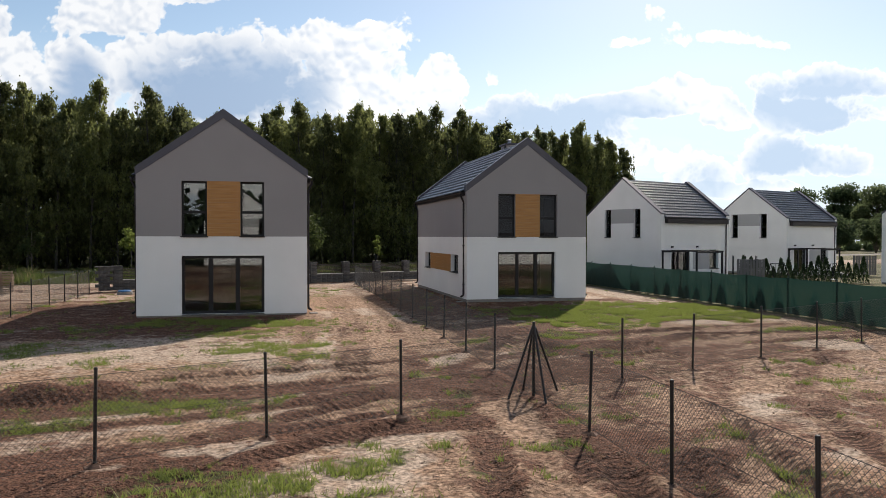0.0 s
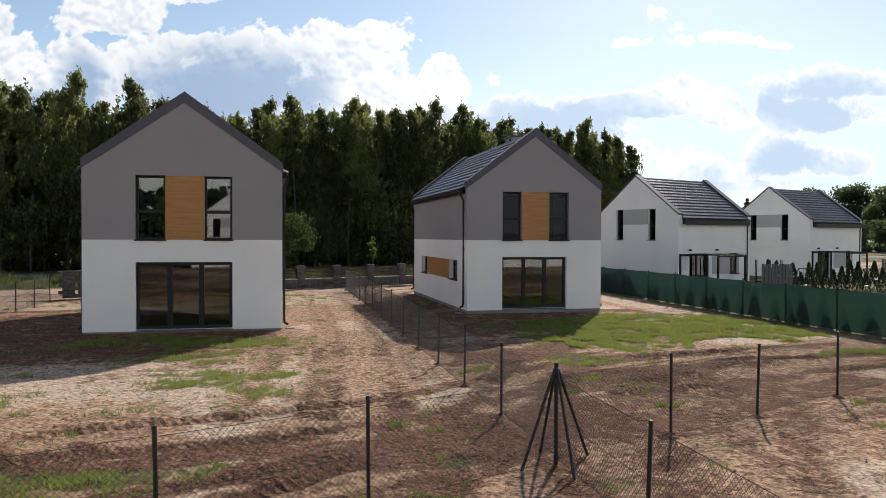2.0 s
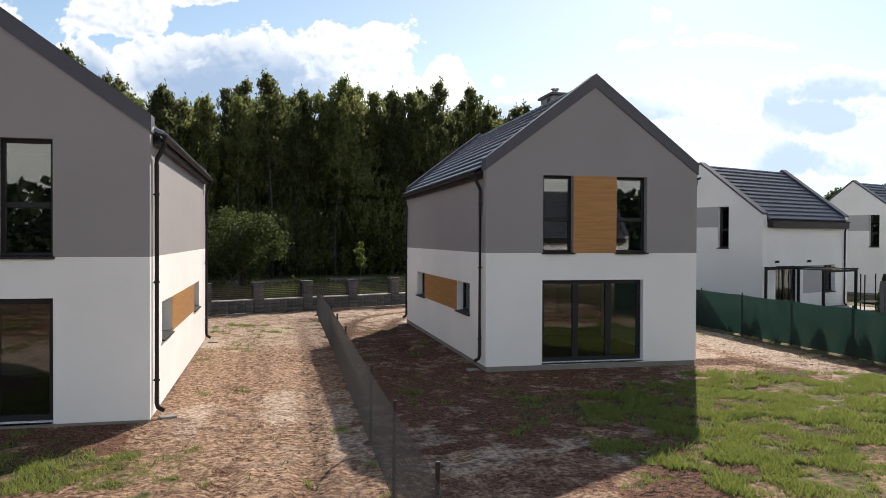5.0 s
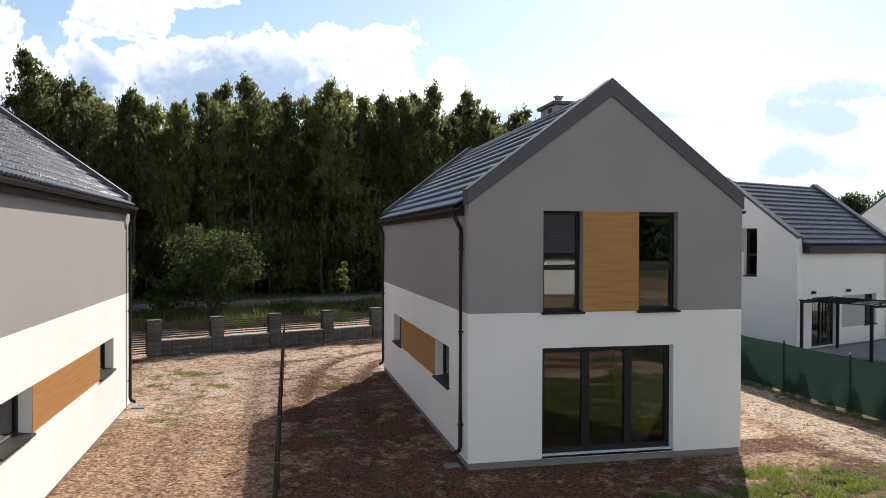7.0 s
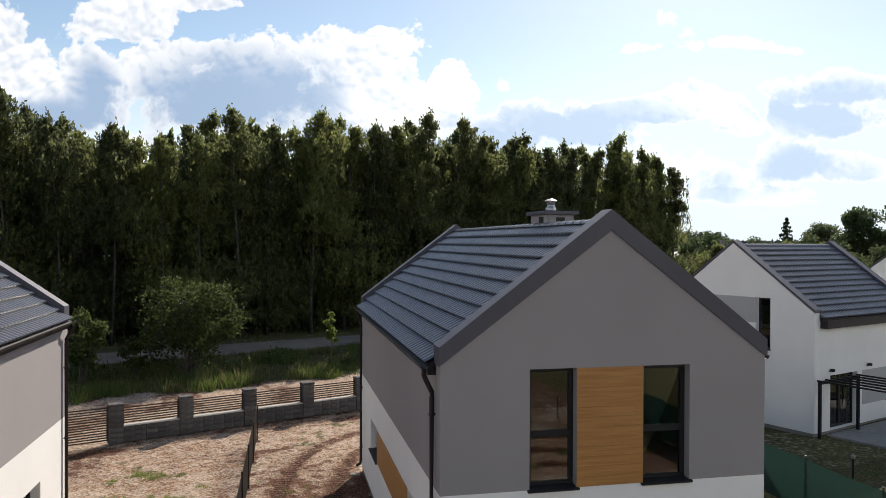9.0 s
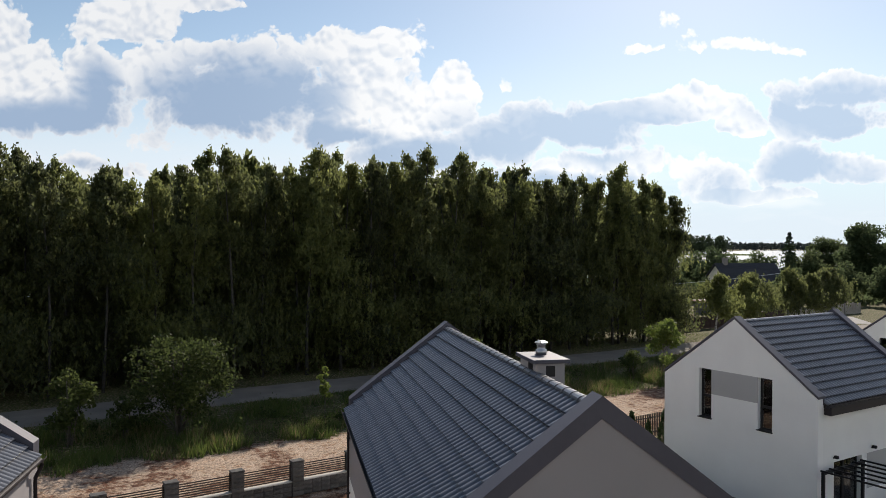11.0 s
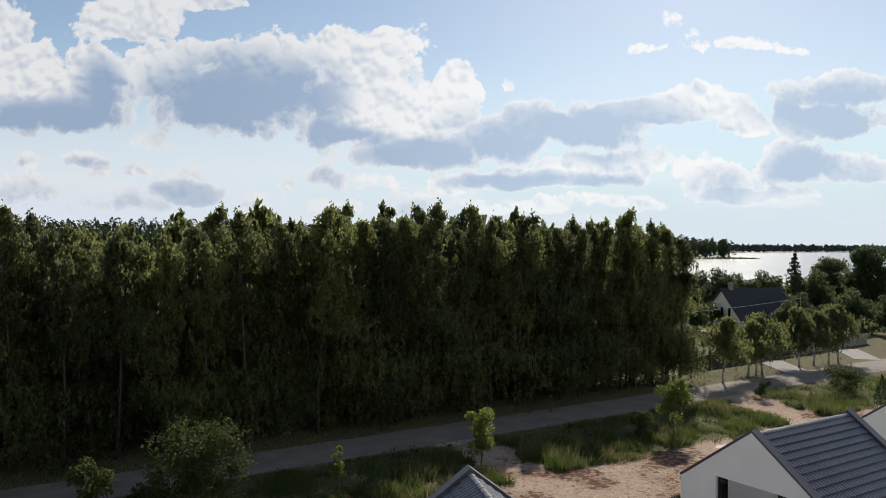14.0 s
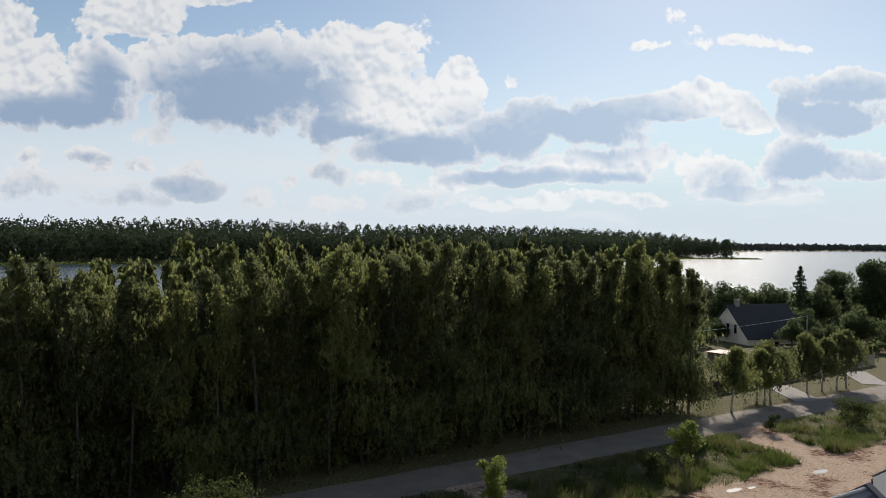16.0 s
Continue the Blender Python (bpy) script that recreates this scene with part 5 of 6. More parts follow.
def wire_fence(p0, p1, stations, label):
    """Chain-link between p0 and p1, with a post at each of the stations (metres from p0)."""
    a, b = Vector((*p0, 0)), Vector((*p1, 0))
    length = (b - a).length
    ang = math.degrees(math.atan2(b.y - a.y, b.x - a.x))
    top = thing("wire_fence", pose(a.x, a.y, 0, 0, 0, ang), label, "fence", "wire fences round the plots")
    rng = random.Random(int(abs(a.x * 100)))
    nets = {}
    ends = [0.0, *stations] if stations[0] > 0.01 else list(stations)
    for d in stations:
        w = a.lerp(b, d / length)
        post = link_mesh("post", POST_ME, None, top, m=pose(d, 0, ground_at(w.x, w.y), rng.uniform(-1.2, 1.2), rng.uniform(-1.2, 1.2), 0))
        link_mesh("footing", MOUND_ME, None, post, m=pose(0, 0, 0.0, 0, 0, rng.uniform(0, 360)))
    for d0, d1 in zip(ends, ends[1:]):
        w = a.lerp(b, (d0 + d1) / 2 / length)
        step = round(d1 - d0, 2)
        if step not in nets:
            nets[step] = chain_link(d1 - d0, 1.22)
            nets[step].materials.append(WIRE)
        link_mesh("chain_link", nets[step], None, top, m=pose(d0, 0.03, ground_at(w.x, w.y) + 0.06))
    return top


CORNER = (-4.06, -20.55)
wire_fence(CORNER, (-18.51, -26.68), [3.17 + 2.505 * k for k in range(6)], "dark chain-link fence on thin steel posts in bare sand")
wire_fence(CORNER, (11.41, -14.27), [2.62, 5.1, 7.97, 10.7, 13.25, 15.8], "dark chain-link fence on thin steel posts in bare sand")
wire_fence(CORNER, (-4.58, -34.5), [2.95 + 2.76 * k for k in range(5)], "dark chain-link fence running out over the field")
wire_fence((-4.02, -20.55), (-3.4, 19.2), [2.95 + 2.88 * k for k in range(13)], "dark chain-link fence between two plots")
wire_fence((-18.95, -26.9), (-19.1, 12.0), [2.72 * k for k in range(15)], "dark chain-link fence along the far plot")


def corner_post():
    g = ground_at(*CORNER)
    top = thing("corner_post", pose(CORNER[0], CORNER[1], g), "dark steel corner post with four slanting braces", "fence post")
    bm = bmesh.new()
    tube(bm, [(0, 0, -0.2), (0, 0, 1.49)], 0.032, 10)
    part("post", bm, POST, top)
    for ang, run in ((23, 0.72), (203, 0.72), (88, 0.75), (269, 0.78)):
        dx, dy = math.cos(radians(ang)), math.sin(radians(ang))
        bm = bmesh.new()
        tube(bm, [(dx * run, dy * run, -0.1), (dx * 0.03, dy * 0.03, 1.39)], 0.024, 8)
        brace = part("brace", bm, POST, top)
    bm = bmesh.new()
    lathe(bm, [(0.045, 1.34), (0.045, 1.40)], sides=10)
    part("clamp", bm, POST, top)


corner_post()


def netting_mat():
    m = bpy.data.materials.new("green shade netting")
    m.use_nodes = True
    nt = m.node_tree
    b = nt.nodes["Principled BSDF"]
    b.inputs["Roughness"].default_value = 0.7
    tc = nt.nodes.new("ShaderNodeTexCoord")
    n = nt.nodes.new("ShaderNodeTexNoise")
    n.inputs["Scale"].default_value, n.inputs["Detail"].default_value = 6, 6
    nt.links.new(tc.outputs["Object"], n.inputs["Vector"])
    c = nt.nodes.new("ShaderNodeMix")
    c.data_type = "RGBA"
    c.inputs["A"].default_value, c.inputs["B"].default_value = (0.008, 0.019, 0.016, 1), (0.014, 0.031, 0.026, 1)
    nt.links.new(n.outputs[0], c.inputs["Factor"])
    nt.links.new(c.outputs["Result"], b.inputs["Base Color"])
    t = nt.nodes.new("ShaderNodeBsdfTranslucent")
    t.inputs[0].default_value = (0.013, 0.04, 0.033, 1)
    tr = nt.nodes.new("ShaderNodeBsdfTransparent")
    tr.inputs[0].default_value = (0.6, 0.8, 0.7, 1)
    m1, m2 = nt.nodes.new("ShaderNodeMixShader"), nt.nodes.new("ShaderNodeMixShader")
    m1.inputs[0].default_value, m2.inputs[0].default_value = 0.6, 0.055
    nt.links.new(b.outputs[0], m1.inputs[1])
    nt.links.new(t.outputs[0], m1.inputs[2])
    nt.links.new(m1.outputs[0], m2.inputs[1])
    nt.links.new(tr.outputs[0], m2.inputs[2])
    nt.links.new(m2.outputs[0], nt.nodes["Material Output"].inputs[0])
    return m


def green_fence():
    NET = netting_mat()
    GREEN = mat("dark green steel", (0.012, 0.035, 0.028), 0.5, 0.1, scale=6, bump=0.05)
    x, y0, y1, gap = 11.55, -16.15, 19.6, 2.75
    n = round((y1 - y0) / gap)
    gap = (y1 - y0) / n
    top = thing("green_fence", pose(x, y0, -0.14, 0, 0, 90), "steel fence hung with dark green shade netting", "fence")
    bm = bmesh.new()
    tube(bm, [(0, 0, -0.2), (0, 0, 1.56)], 0.028, 8)
    me = bpy.data.meshes.new("post")
    bm.to_mesh(me)
    bm.free()
    me.materials.append(GREEN)
    rng = np.random.default_rng(8)
    for i in range(n + 1):
        link_mesh("post", me, None, top, m=pose(i * gap, 0, 0))
    for i in range(n):
        bm = bmesh.new()
        cols, rows = 14, 6
        sag = rng.uniform(0.02, 0.06)
        g = [[bm.verts.new((gap * c / cols, 0.035 + 0.012 * math.sin(c * 1.9 + i) * math.sin(r * 1.3), 0.02 + 1.46 * r / rows - (sag * math.sin(math.pi * c / cols) if r == rows else 0))) for r in range(rows + 1)] for c in range(cols + 1)]
        for c in range(cols):
            for r in range(rows):
                bm.faces.new((g[c][r], g[c + 1][r], g[c + 1][r + 1], g[c][r + 1]))
        part("netting", bm, NET, top, "green woven shade netting", smooth=True, m=pose(i * gap, 0, 0))


green_fence()


def stone_wall():
    """The street wall: block pillars, a low block wall with pale capping, and slatted panels between."""
    a = radians(22.6)
    o = Vector((-8.57, 17.62, -0.24))
    top = thing("street_wall", Matrix.Translation(o) @ pose(0, 0, 0, 0, 0, 22.6), "grey split-stone wall with pillars and dark slatted panels", "wall")
    gap, pw = 2.57, 0.5
    rng = random.Random(4)

    def block_mesh(w, d, h, seed):
        r = np.random.default_rng(seed)
        bm = bmesh.new()
        vs = [bm.verts.new((x, y, z)) for z in (0.006, h - 0.006) for x, y in ((0.005, 0), (w - 0.005, 0), (w - 0.005, d), (0.005, d))]
        cf = [bm.verts.new((w * 0.5 + r.uniform(-0.05, 0.05), -0.025 - r.random() * 0.02, h * 0.5)), bm.verts.new((w * 0.5, d + 0.03, h * 0.5 + r.uniform(-0.03, 0.03)))]
        for q, c in (((0, 1, 5, 4), cf[0]), ((2, 3, 7, 6), cf[1])):
            for i in range(4):
                bm.faces.new((vs[q[i]], vs[q[(i + 1) % 4]], c))
        for q in ((3, 2, 1, 0), (4, 5, 6, 7), (1, 2, 6, 5), (3, 0, 4, 7)):
            bm.faces.new([vs[i] for i in q])
        bmesh.ops.recalc_face_normals(bm, faces=bm.faces)
        me = bpy.data.meshes.new("block")
        bm.to_mesh(me)
        bm.free()
        me.materials.append(STONE)
        return me
    pil = [block_mesh(pw, 0.36, 0.2, k) for k in range(4)]
    low = [block_mesh(0.41, 0.24, 0.2, 10 + k) for k in range(4)]
    bm = bmesh.new()
    box(bm, -0.02, 0, 0, gap - pw, 0.02, 0.045, bevel=0.004)
    slat_me = bpy.data.meshes.new("slat")
    bm.to_mesh(slat_me)
    bm.free()
    slat_me.materials.append(SLAT)
    for i in range(-4, 9):
        x = i * gap - pw / 2
        pillar = thing("pillar", pose(x, -0.18, 0), "", "")
        pillar.parent = top
        for k in range(7):
            link_mesh("block", pil[(i * 3 + k) % 4], None, pillar, m=pose(0, 0, k * 0.2))
        part("cap", boxes((-0.02, -0.02, 1.4, pw + 0.02, 0.38, 1.47), bevel=0.012), STONE, pillar)
        if i == -4:
            block = thing("pillar", pose(x - 0.8, -0.18, 0), "", "")
            block.parent = top
            for k in range(7):
                for c in range(2):
                    link_mesh("block", low[(c + k) % 4], None, block, m=pose(c * 0.4 - (0.2 if k % 2 else 0), 0.04, k * 0.2))
            part("cap", boxes((-0.22, -0.02, 1.4, 0.8, 0.3, 1.46), bevel=0.012), STONE, block)
        if i == 8:
            continue
        gate = i in (-2, -1)
        x0 = x + pw
        w = gap - pw
        if not gate:
            base = thing("low_wall", pose(x0, -0.12, 0), "", "")
            base.parent = top
            for r in range(3):
                for c in range(5):
                    link_mesh("block", low[(c + r + i) % 4], None, base, m=pose(c * 0.414, 0, r * 0.2))
            part("capping", boxes((0, -0.03, 0.6, w, 0.27, 0.64), bevel=0.006), CAPSTONE, base, "pale concrete capping")
        panel = thing("slatted_panel", pose(x0 + 0.02, 0.0, 0), "", "")
        panel.parent = top
        panel["label"] = "dark horizontal-slat gate panel" if gate else "dark horizontal-slat fence panel"
        z = 0.12 if gate else 0.7
        while z < 1.32:
            link_mesh("slat", slat_me, None, panel, m=pose(0, 0, z))
            z += 0.092
        for px in (0.0, w - 0.075):
            part("upright", boxes((px, 0.021, 0.1 if gate else 0.64, px + 0.04, 0.055, 1.38)), SLAT, panel)


stone_wall()


# ---- shrubs, young trees and the far bank ----
def thuja_mesh(h, r, seed, n=420):
    rng = np.random.default_rng(seed)
    t = rng.random(n) ** 0.75
    a = rng.random(n) * 2 * math.pi
    rad = r * (1 - t) ** 0.8 * (0.75 + 0.35 * rng.random(n)) + 0.02
    c = np.stack([np.cos(a) * rad, np.sin(a) * rad, 0.04 + t * h], axis=1)
    v, f = leaf_quads(c, 0.17, rng, -0.8, 0.5)
    return from_arrays("foliage", v, f)


def thuja(h, r, seed, label, group):
    top = thing("thuja", Matrix(), label, "shrub", group)
    bm = bmesh.new()
    tube(bm, [(0, 0, -0.05), (0, 0, h * 0.8)], 0.03, 5, 0.01)
    part("stem", bm, BARK, top)
    link_mesh("foliage", thuja_mesh(h, r, seed), THUJA, top)
    return top


def plant_row(src, places, rng, lo=0.8, hi=1.2):
    for k, (x, y, z) in enumerate(places):
        s = rng.uniform(lo, hi)
        m = pose(x, y, z, 0, 0, rng.uniform(0, 360))
        if k == 0:
            src.matrix_world = m
            src.scale = (s, s, s)
        else:
            copy_thing(src, m).scale = (s, s, s * rng.uniform(0.85, 1.15))


def crown_tree(name, h, r, leaves, seed, label, category, leaf, size, low=0.3, blobs=16, bark=None, trunk=0.12, group="", stems=1):
    """A broad-leaved tree or bush: stems, limbs and a crown made of many uneven clumps."""
    rng = np.random.default_rng(seed)
    top = thing(name, Matrix(), label, category, group)
    bm = bmesh.new()
    cz, rz = h * (1 + low) / 2, h * (1 - low) / 2
    pts = []
    for s in range(stems):
        a = s * 2.2
        tube(bm, [(0.15 * s * math.cos(a), 0.15 * s * math.sin(a), -0.1), (0.25 * r * math.cos(a) * (stems > 1), 0.25 * r * math.sin(a) * (stems > 1), h * 0.45), (0.3 * r * math.cos(a) * (stems > 1), 0.3 * r * math.sin(a) * (stems > 1), h * 0.8)], trunk, 7, trunk * 0.25)
    for k in range(blobs):
        d = rng.normal(size=3)
        d /= np.linalg.norm(d)
        q = rng.uniform(0.35, 0.96 if blobs > 40 else 0.85)
        c = np.array([d[0] * r * q, d[1] * r * q, cz + d[2] * rz * q])
        br = r * (rng.uniform(0.15, 0.36) if blobs > 40 else rng.uniform(0.28, 0.5))
        tube(bm, [(0, 0, max(0.1, c[2] - r * 0.9)), tuple(c * (0.55, 0.55, 1) - (0, 0, 0.2 * r)), tuple(c)], trunk * 0.35, 4, 0.008)
        n = leaves // blobs
        e = rng.normal(size=(n, 3))
        e /= np.linalg.norm(e, axis=1)[:, None]
        rad = br * (0.45 + 0.65 * rng.random(n))[:, None]
        p = c + e * rad * (1, 1, 0.85)
        p[:, 2] = np.maximum(p[:, 2], 0.05)
        pts.append(p)
    v, f = leaf_quads(np.concatenate(pts), size, rng, 0.25, 0.6)
    part("trunk", bm, bark or BARK, top, smooth=True)
    link_mesh("crown", from_arrays("crown", v, f), leaf, top)
    return top


def put(ob, x, y, z=None, turn=0.0):
    ob.matrix_world = pose(x, y, ground_at(x, y) - 0.02 if z is None else z, 0, 0, turn)
    return ob


put(crown_tree("bush", 5.9, 2.9, 11000, 31, "large dense green bush beyond the street wall", "bush", LEAF_BUSH, 0.17, 0.02, 56, stems=4, trunk=0.07), -7.5, 31.7)
put(crown_tree("bush", 4.3, 1.35, 2400, 32, "upright leafy bush beside the road verge", "bush", LEAF_BUSH, 0.2, 0.04, 16, stems=3, trunk=0.05), -12.7, 30.5)
put(crown_tree("bush", 2.8, 0.95, 1100, 33, "low leafy bush between two larger ones", "bush", LEAF_BUSH, 0.18, 0.04, 10, stems=2, trunk=0.04), -10.2, 31.0)
put(crown_tree("young_tree", 3.8, 0.45, 700, 34, "thin young tree with a narrow leafy top", "tree", LEAF_YOUNG, 0.17, 0.25, 10, trunk=0.03), 0.4, 32.9)
put(crown_tree("young_tree", 4.5, 1.25, 3200, 35, "young leafy tree at the edge of the verge", "tree", LEAF_YOUNG, 0.18, 0.1, 14, trunk=0.04), 10.3, 37.7)
put(crown_tree("young_tree", 5.6, 1.3, 3600, 36, "young tree with bright yellow-green leaves", "tree", LEAF_YOUNG, 0.2, 0.1, 19, trunk=0.05), 27.0, 42.3)
put(crown_tree("bush", 2.3, 1.2, 1300, 37, "round green bush in the tall grass", "bush", LEAF_BUSH, 0.18, 0.03, 12, stems=3, trunk=0.03), 24.6, 42.6)
put(crown_tree("bush", 2.2, 0.9, 900, 38, "grey-green bush at the roadside", "bush", LEAF_BUSH, 0.16, 0.04, 10, stems=3, trunk=0.03), 43.2, 54.4)
put(crown_tree("bush", 2.7, 2.0, 2200, 39, "spreading bush beside the sandy turning", "bush", LEAF_BUSH, 0.2, 0.03, 16, stems=3, trunk=0.04), 54.2, 56.4)
put(crown_tree("young_tree", 4.0, 0.9, 1000, 40, "thin pale-leaved young tree beyond the plots", "tree", LEAF_BUSH, 0.18, 0.2, 12, trunk=0.04), -27.0, 29.0)
put(crown_tree("young_tree", 4.1, 0.8, 900, 41, "young green tree behind the house", "tree", LEAF_YOUNG, 0.18, 0.3, 10, trunk=0.04), -19.8, 29.0)

rng = random.Random(21)
plant_row(thuja(1.05, 0.23, 1, "small dark thuja behind the green netting", "hedge of young thujas"), [(11.93 + 0.1 * math.sin(k * 2.3), -16 + 1.02 * k + 0.2 * math.sin(k * 5.1), -0.16) for k in range(35)], rng, 0.6, 1.1)
plant_row(thuja(1.5, 0.35, 2, "small dark thuja along the garden fence", "thujas by the slatted fence"), [(*est(18.3 + 1.25 * k, 17.2)[:2], -0.25) for k in range(10)], rng)
plant_row(thuja(1.6, 0.36, 3, "dark thuja in the neighbouring garden", "thujas in the gardens"), [(22.6 + 0.5 * k, 11.0 - 0.12 * k, -0.2) for k in range(17)], rng)
plant_row(thuja(2.7, 0.55, 4, "tall dark thuja near the road", "thujas near the road"), [(50.3 + 1.0 * k, 47.6 + 0.6 * k, 0.0) for k in range(8)], rng)
plant_row(thuja(2.0, 0.45, 5, "dark thuja behind the brown fence", "thujas behind the far fence"), [(45.5 + 1.25 * k, 72.2 + 0.5 * k, 0.0) for k in range(18)], rng)

# birches along the far side of the road
ROW = [(44.2, 62.4), (49.2, 65.3), (50.6, 66.0), (51.8, 67.0), (58.9, 69.9), (59.4, 70.4), (62.2, 71.0), (64.9, 71.8), (66.9, 72.8)]
src = birch(7.0, 2.7, 8500, 300, "small birch with a round drooping crown on the verge", "birches along the road", size=0.28, low=0.34)
src.matrix_world = pose(*ROW[0], 0)
for k, (x, y) in enumerate(ROW[1:]):
    copy_thing(src, pose(x, y, 0, 0, 0, 67 * k)).scale = (0.9 + 0.07 * (k % 3), 0.9 + 0.07 * (k % 3), 0.9 + 0.05 * (k % 4))


def polar(az, d):
    return -3.0 + d * math.sin(radians(az)), -11.6 + d * math.cos(radians(az))


def far_ground(x, y):
    return float(ground_height(np.array([x]), np.array([y]))[0])


BIG = crown_tree("tree", 15.5, 5.5, 11000, 51, "tall dark broad-leaved tree by the lake shore", "tree", LEAF_SHORE, 0.6, 0.12, 30, trunk=0.3, group="trees by the lake")
MID = crown_tree("tree", 9.5, 4.2, 6500, 52, "round dark-green tree near the shore", "tree", LEAF_SHORE, 0.5, 0.08, 24, trunk=0.2, group="round trees near the shore")
first = set()
for kind, az, d, sc in ((BIG, 41.5, 185, 1.0), (BIG, 44.0, 192, 1.08), (BIG, 46.5, 178, 1.0), (BIG, 49.5, 190, 1.05), (BIG, 39.2, 200, 0.82), (BIG, 53, 185, 1.0), (MID, 32.2, 176, 1.15), (MID, 30.8, 188, 1.05), (MID, 33.4, 190, 1.0), (MID, 29.5, 160, 0.6), (MID, 30.6, 140, 0.45), (MID, 31.6, 150, 0.5), (MID, 28.6, 175, 0.8), (MID, 36.4, 148, 0.6), (MID, 38.6, 140, 0.6), (MID, 34.2, 112, 0.3), (MID, 36, 118, 0.32), (MID, 29.8, 118, 0.35),
                        (MID, 35.0, 196, 1.05), (MID, 38.0, 186, 1.1), (MID, 33.4, 200, 0.8), (MID, 40.4, 150, 0.85), (MID, 42.8, 148, 0.8), (MID, 44.9, 140, 0.85), (MID, 47.2, 150, 0.9), (MID, 37.2, 160, 0.7), (MID, 49, 138, 0.85), (BIG, 57, 170, 0.95), (MID, 52, 150, 0.9)):
    x, y = polar(az, d)
    m = pose(x, y, far_ground(x, y) - 0.1, 0, 0, az * 37 % 360)
    if kind.name not in first:
        first.add(kind.name)
        kind.matrix_world = m
        kind.scale = (sc, sc, sc)
    else:
        copy_thing(kind, m).scale = (sc, sc, sc)


def conifer(h, r, seed):
    rng = np.random.default_rng(seed)
    top = thing("conifer", Matrix(), "tall narrow dark conifer standing above the trees", "tree")
    bm = bmesh.new()
    tube(bm, [(0, 0, -0.1), (0, 0, h)], 0.16, 6, 0.02)
    pts = []
    for t in np.linspace(0.12, 0.98, 15):
        for a in rng.random(10) * 6.28:
            L = r * (1.05 - t) * rng.uniform(0.6, 1.2)
            s = rng.random(14)
            pts.append(np.stack([np.cos(a) * L * s, np.sin(a) * L * s, h * t - 0.35 * L * s + rng.normal(size=14) * 0.12], axis=1))
    part("trunk", bm, BARK, top)
    v, f = leaf_quads(np.concatenate(pts), 0.65, rng, 0.5, 0.5)
    link_mesh("crown", from_arrays("crown", v, f), LEAF_DARK, top)
    return top


x, y = polar(36.9, 190)
conifer(13.4, 5.2, 9).matrix_world = pose(x, y, far_ground(x, y))


def far_woods():
    """The wooded far bank: crowns by the hundred, in one mesh a stretch."""
    rng = np.random.default_rng(77)

    def stretch(name, s0, s1, offs, gap, hmin, hmax, leaves, size, label):
        c, sizes = [], []
        for off in offs:
            s = s0 + rng.random() * gap
            while s < s1:
                n = float(far_shore(np.array([s]))[0]) + off + rng.normal() * 5
                p = est(s, n)
                z = far_ground(p.x, p.y)
                h = rng.uniform(hmin, hmax)
                r = h * rng.uniform(0.22, 0.32)
                d = rng.normal(size=(leaves, 3))
                d /= np.linalg.norm(d, axis=1)[:, None]
                taper = rng.uniform(0.3, 1.0)
                q = d * (r, r, h * 0.5) * rng.uniform(0.7, 1.05, leaves)[:, None]
                q[:, :2] *= (1 - taper * 0.55 * np.clip(d[:, 2:], 0, 1))
                q += (p.x, p.y, z + h * 0.48)
                c.append(q)
                s += gap * rng.uniform(0.7, 1.3)
        v, f = leaf_quads(np.concatenate(c), size, rng, 0.2, 0.75)
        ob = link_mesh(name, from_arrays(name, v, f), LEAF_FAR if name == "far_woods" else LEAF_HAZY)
        tagged(ob, label, "woods", kind="stuff")
    stretch("far_woods", -420, 850, (8, 20, 40, 65, 95, 135), 5.0, 20, 25, 170, 2.1, "dark mixed woods on the far bank of the lake")
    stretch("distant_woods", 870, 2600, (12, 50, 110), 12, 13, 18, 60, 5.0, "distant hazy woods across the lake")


# paler and bluer than LEAF_FAR: haze over the lake put into the colour
LEAF_HAZY = leaf_mat("distant foliage with haze in its colour", (0.05, 0.066, 0.062), (0.075, 0.09, 0.085), 0.15, 0.02)
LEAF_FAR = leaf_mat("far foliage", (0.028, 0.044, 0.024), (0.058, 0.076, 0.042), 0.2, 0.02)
far_woods()


def reed_bank():
    rng = np.random.default_rng(6)
    s = rng.uniform(-420, 930, 9000)
    n = far_shore(s) - 13 + rng.normal(size=9000) * 4.5 - 26 * smooth(750, 910, s) * rng.random(9000)
    x, y = s * EU.x + n * EN.x, s * EU.y + n * EN.y
    c = np.stack([x, y, np.full(9000, -2.6)], axis=1)
    vv, ff = leaf_quads(c, 2.6, rng, -0.4, 0.9)
    ob = link_mesh("reeds", from_arrays("reeds", vv, ff), GRASS_DRY)
    tagged(ob, "pale green reed belt along the far bank", "reeds", kind="stuff")


reed_bank()


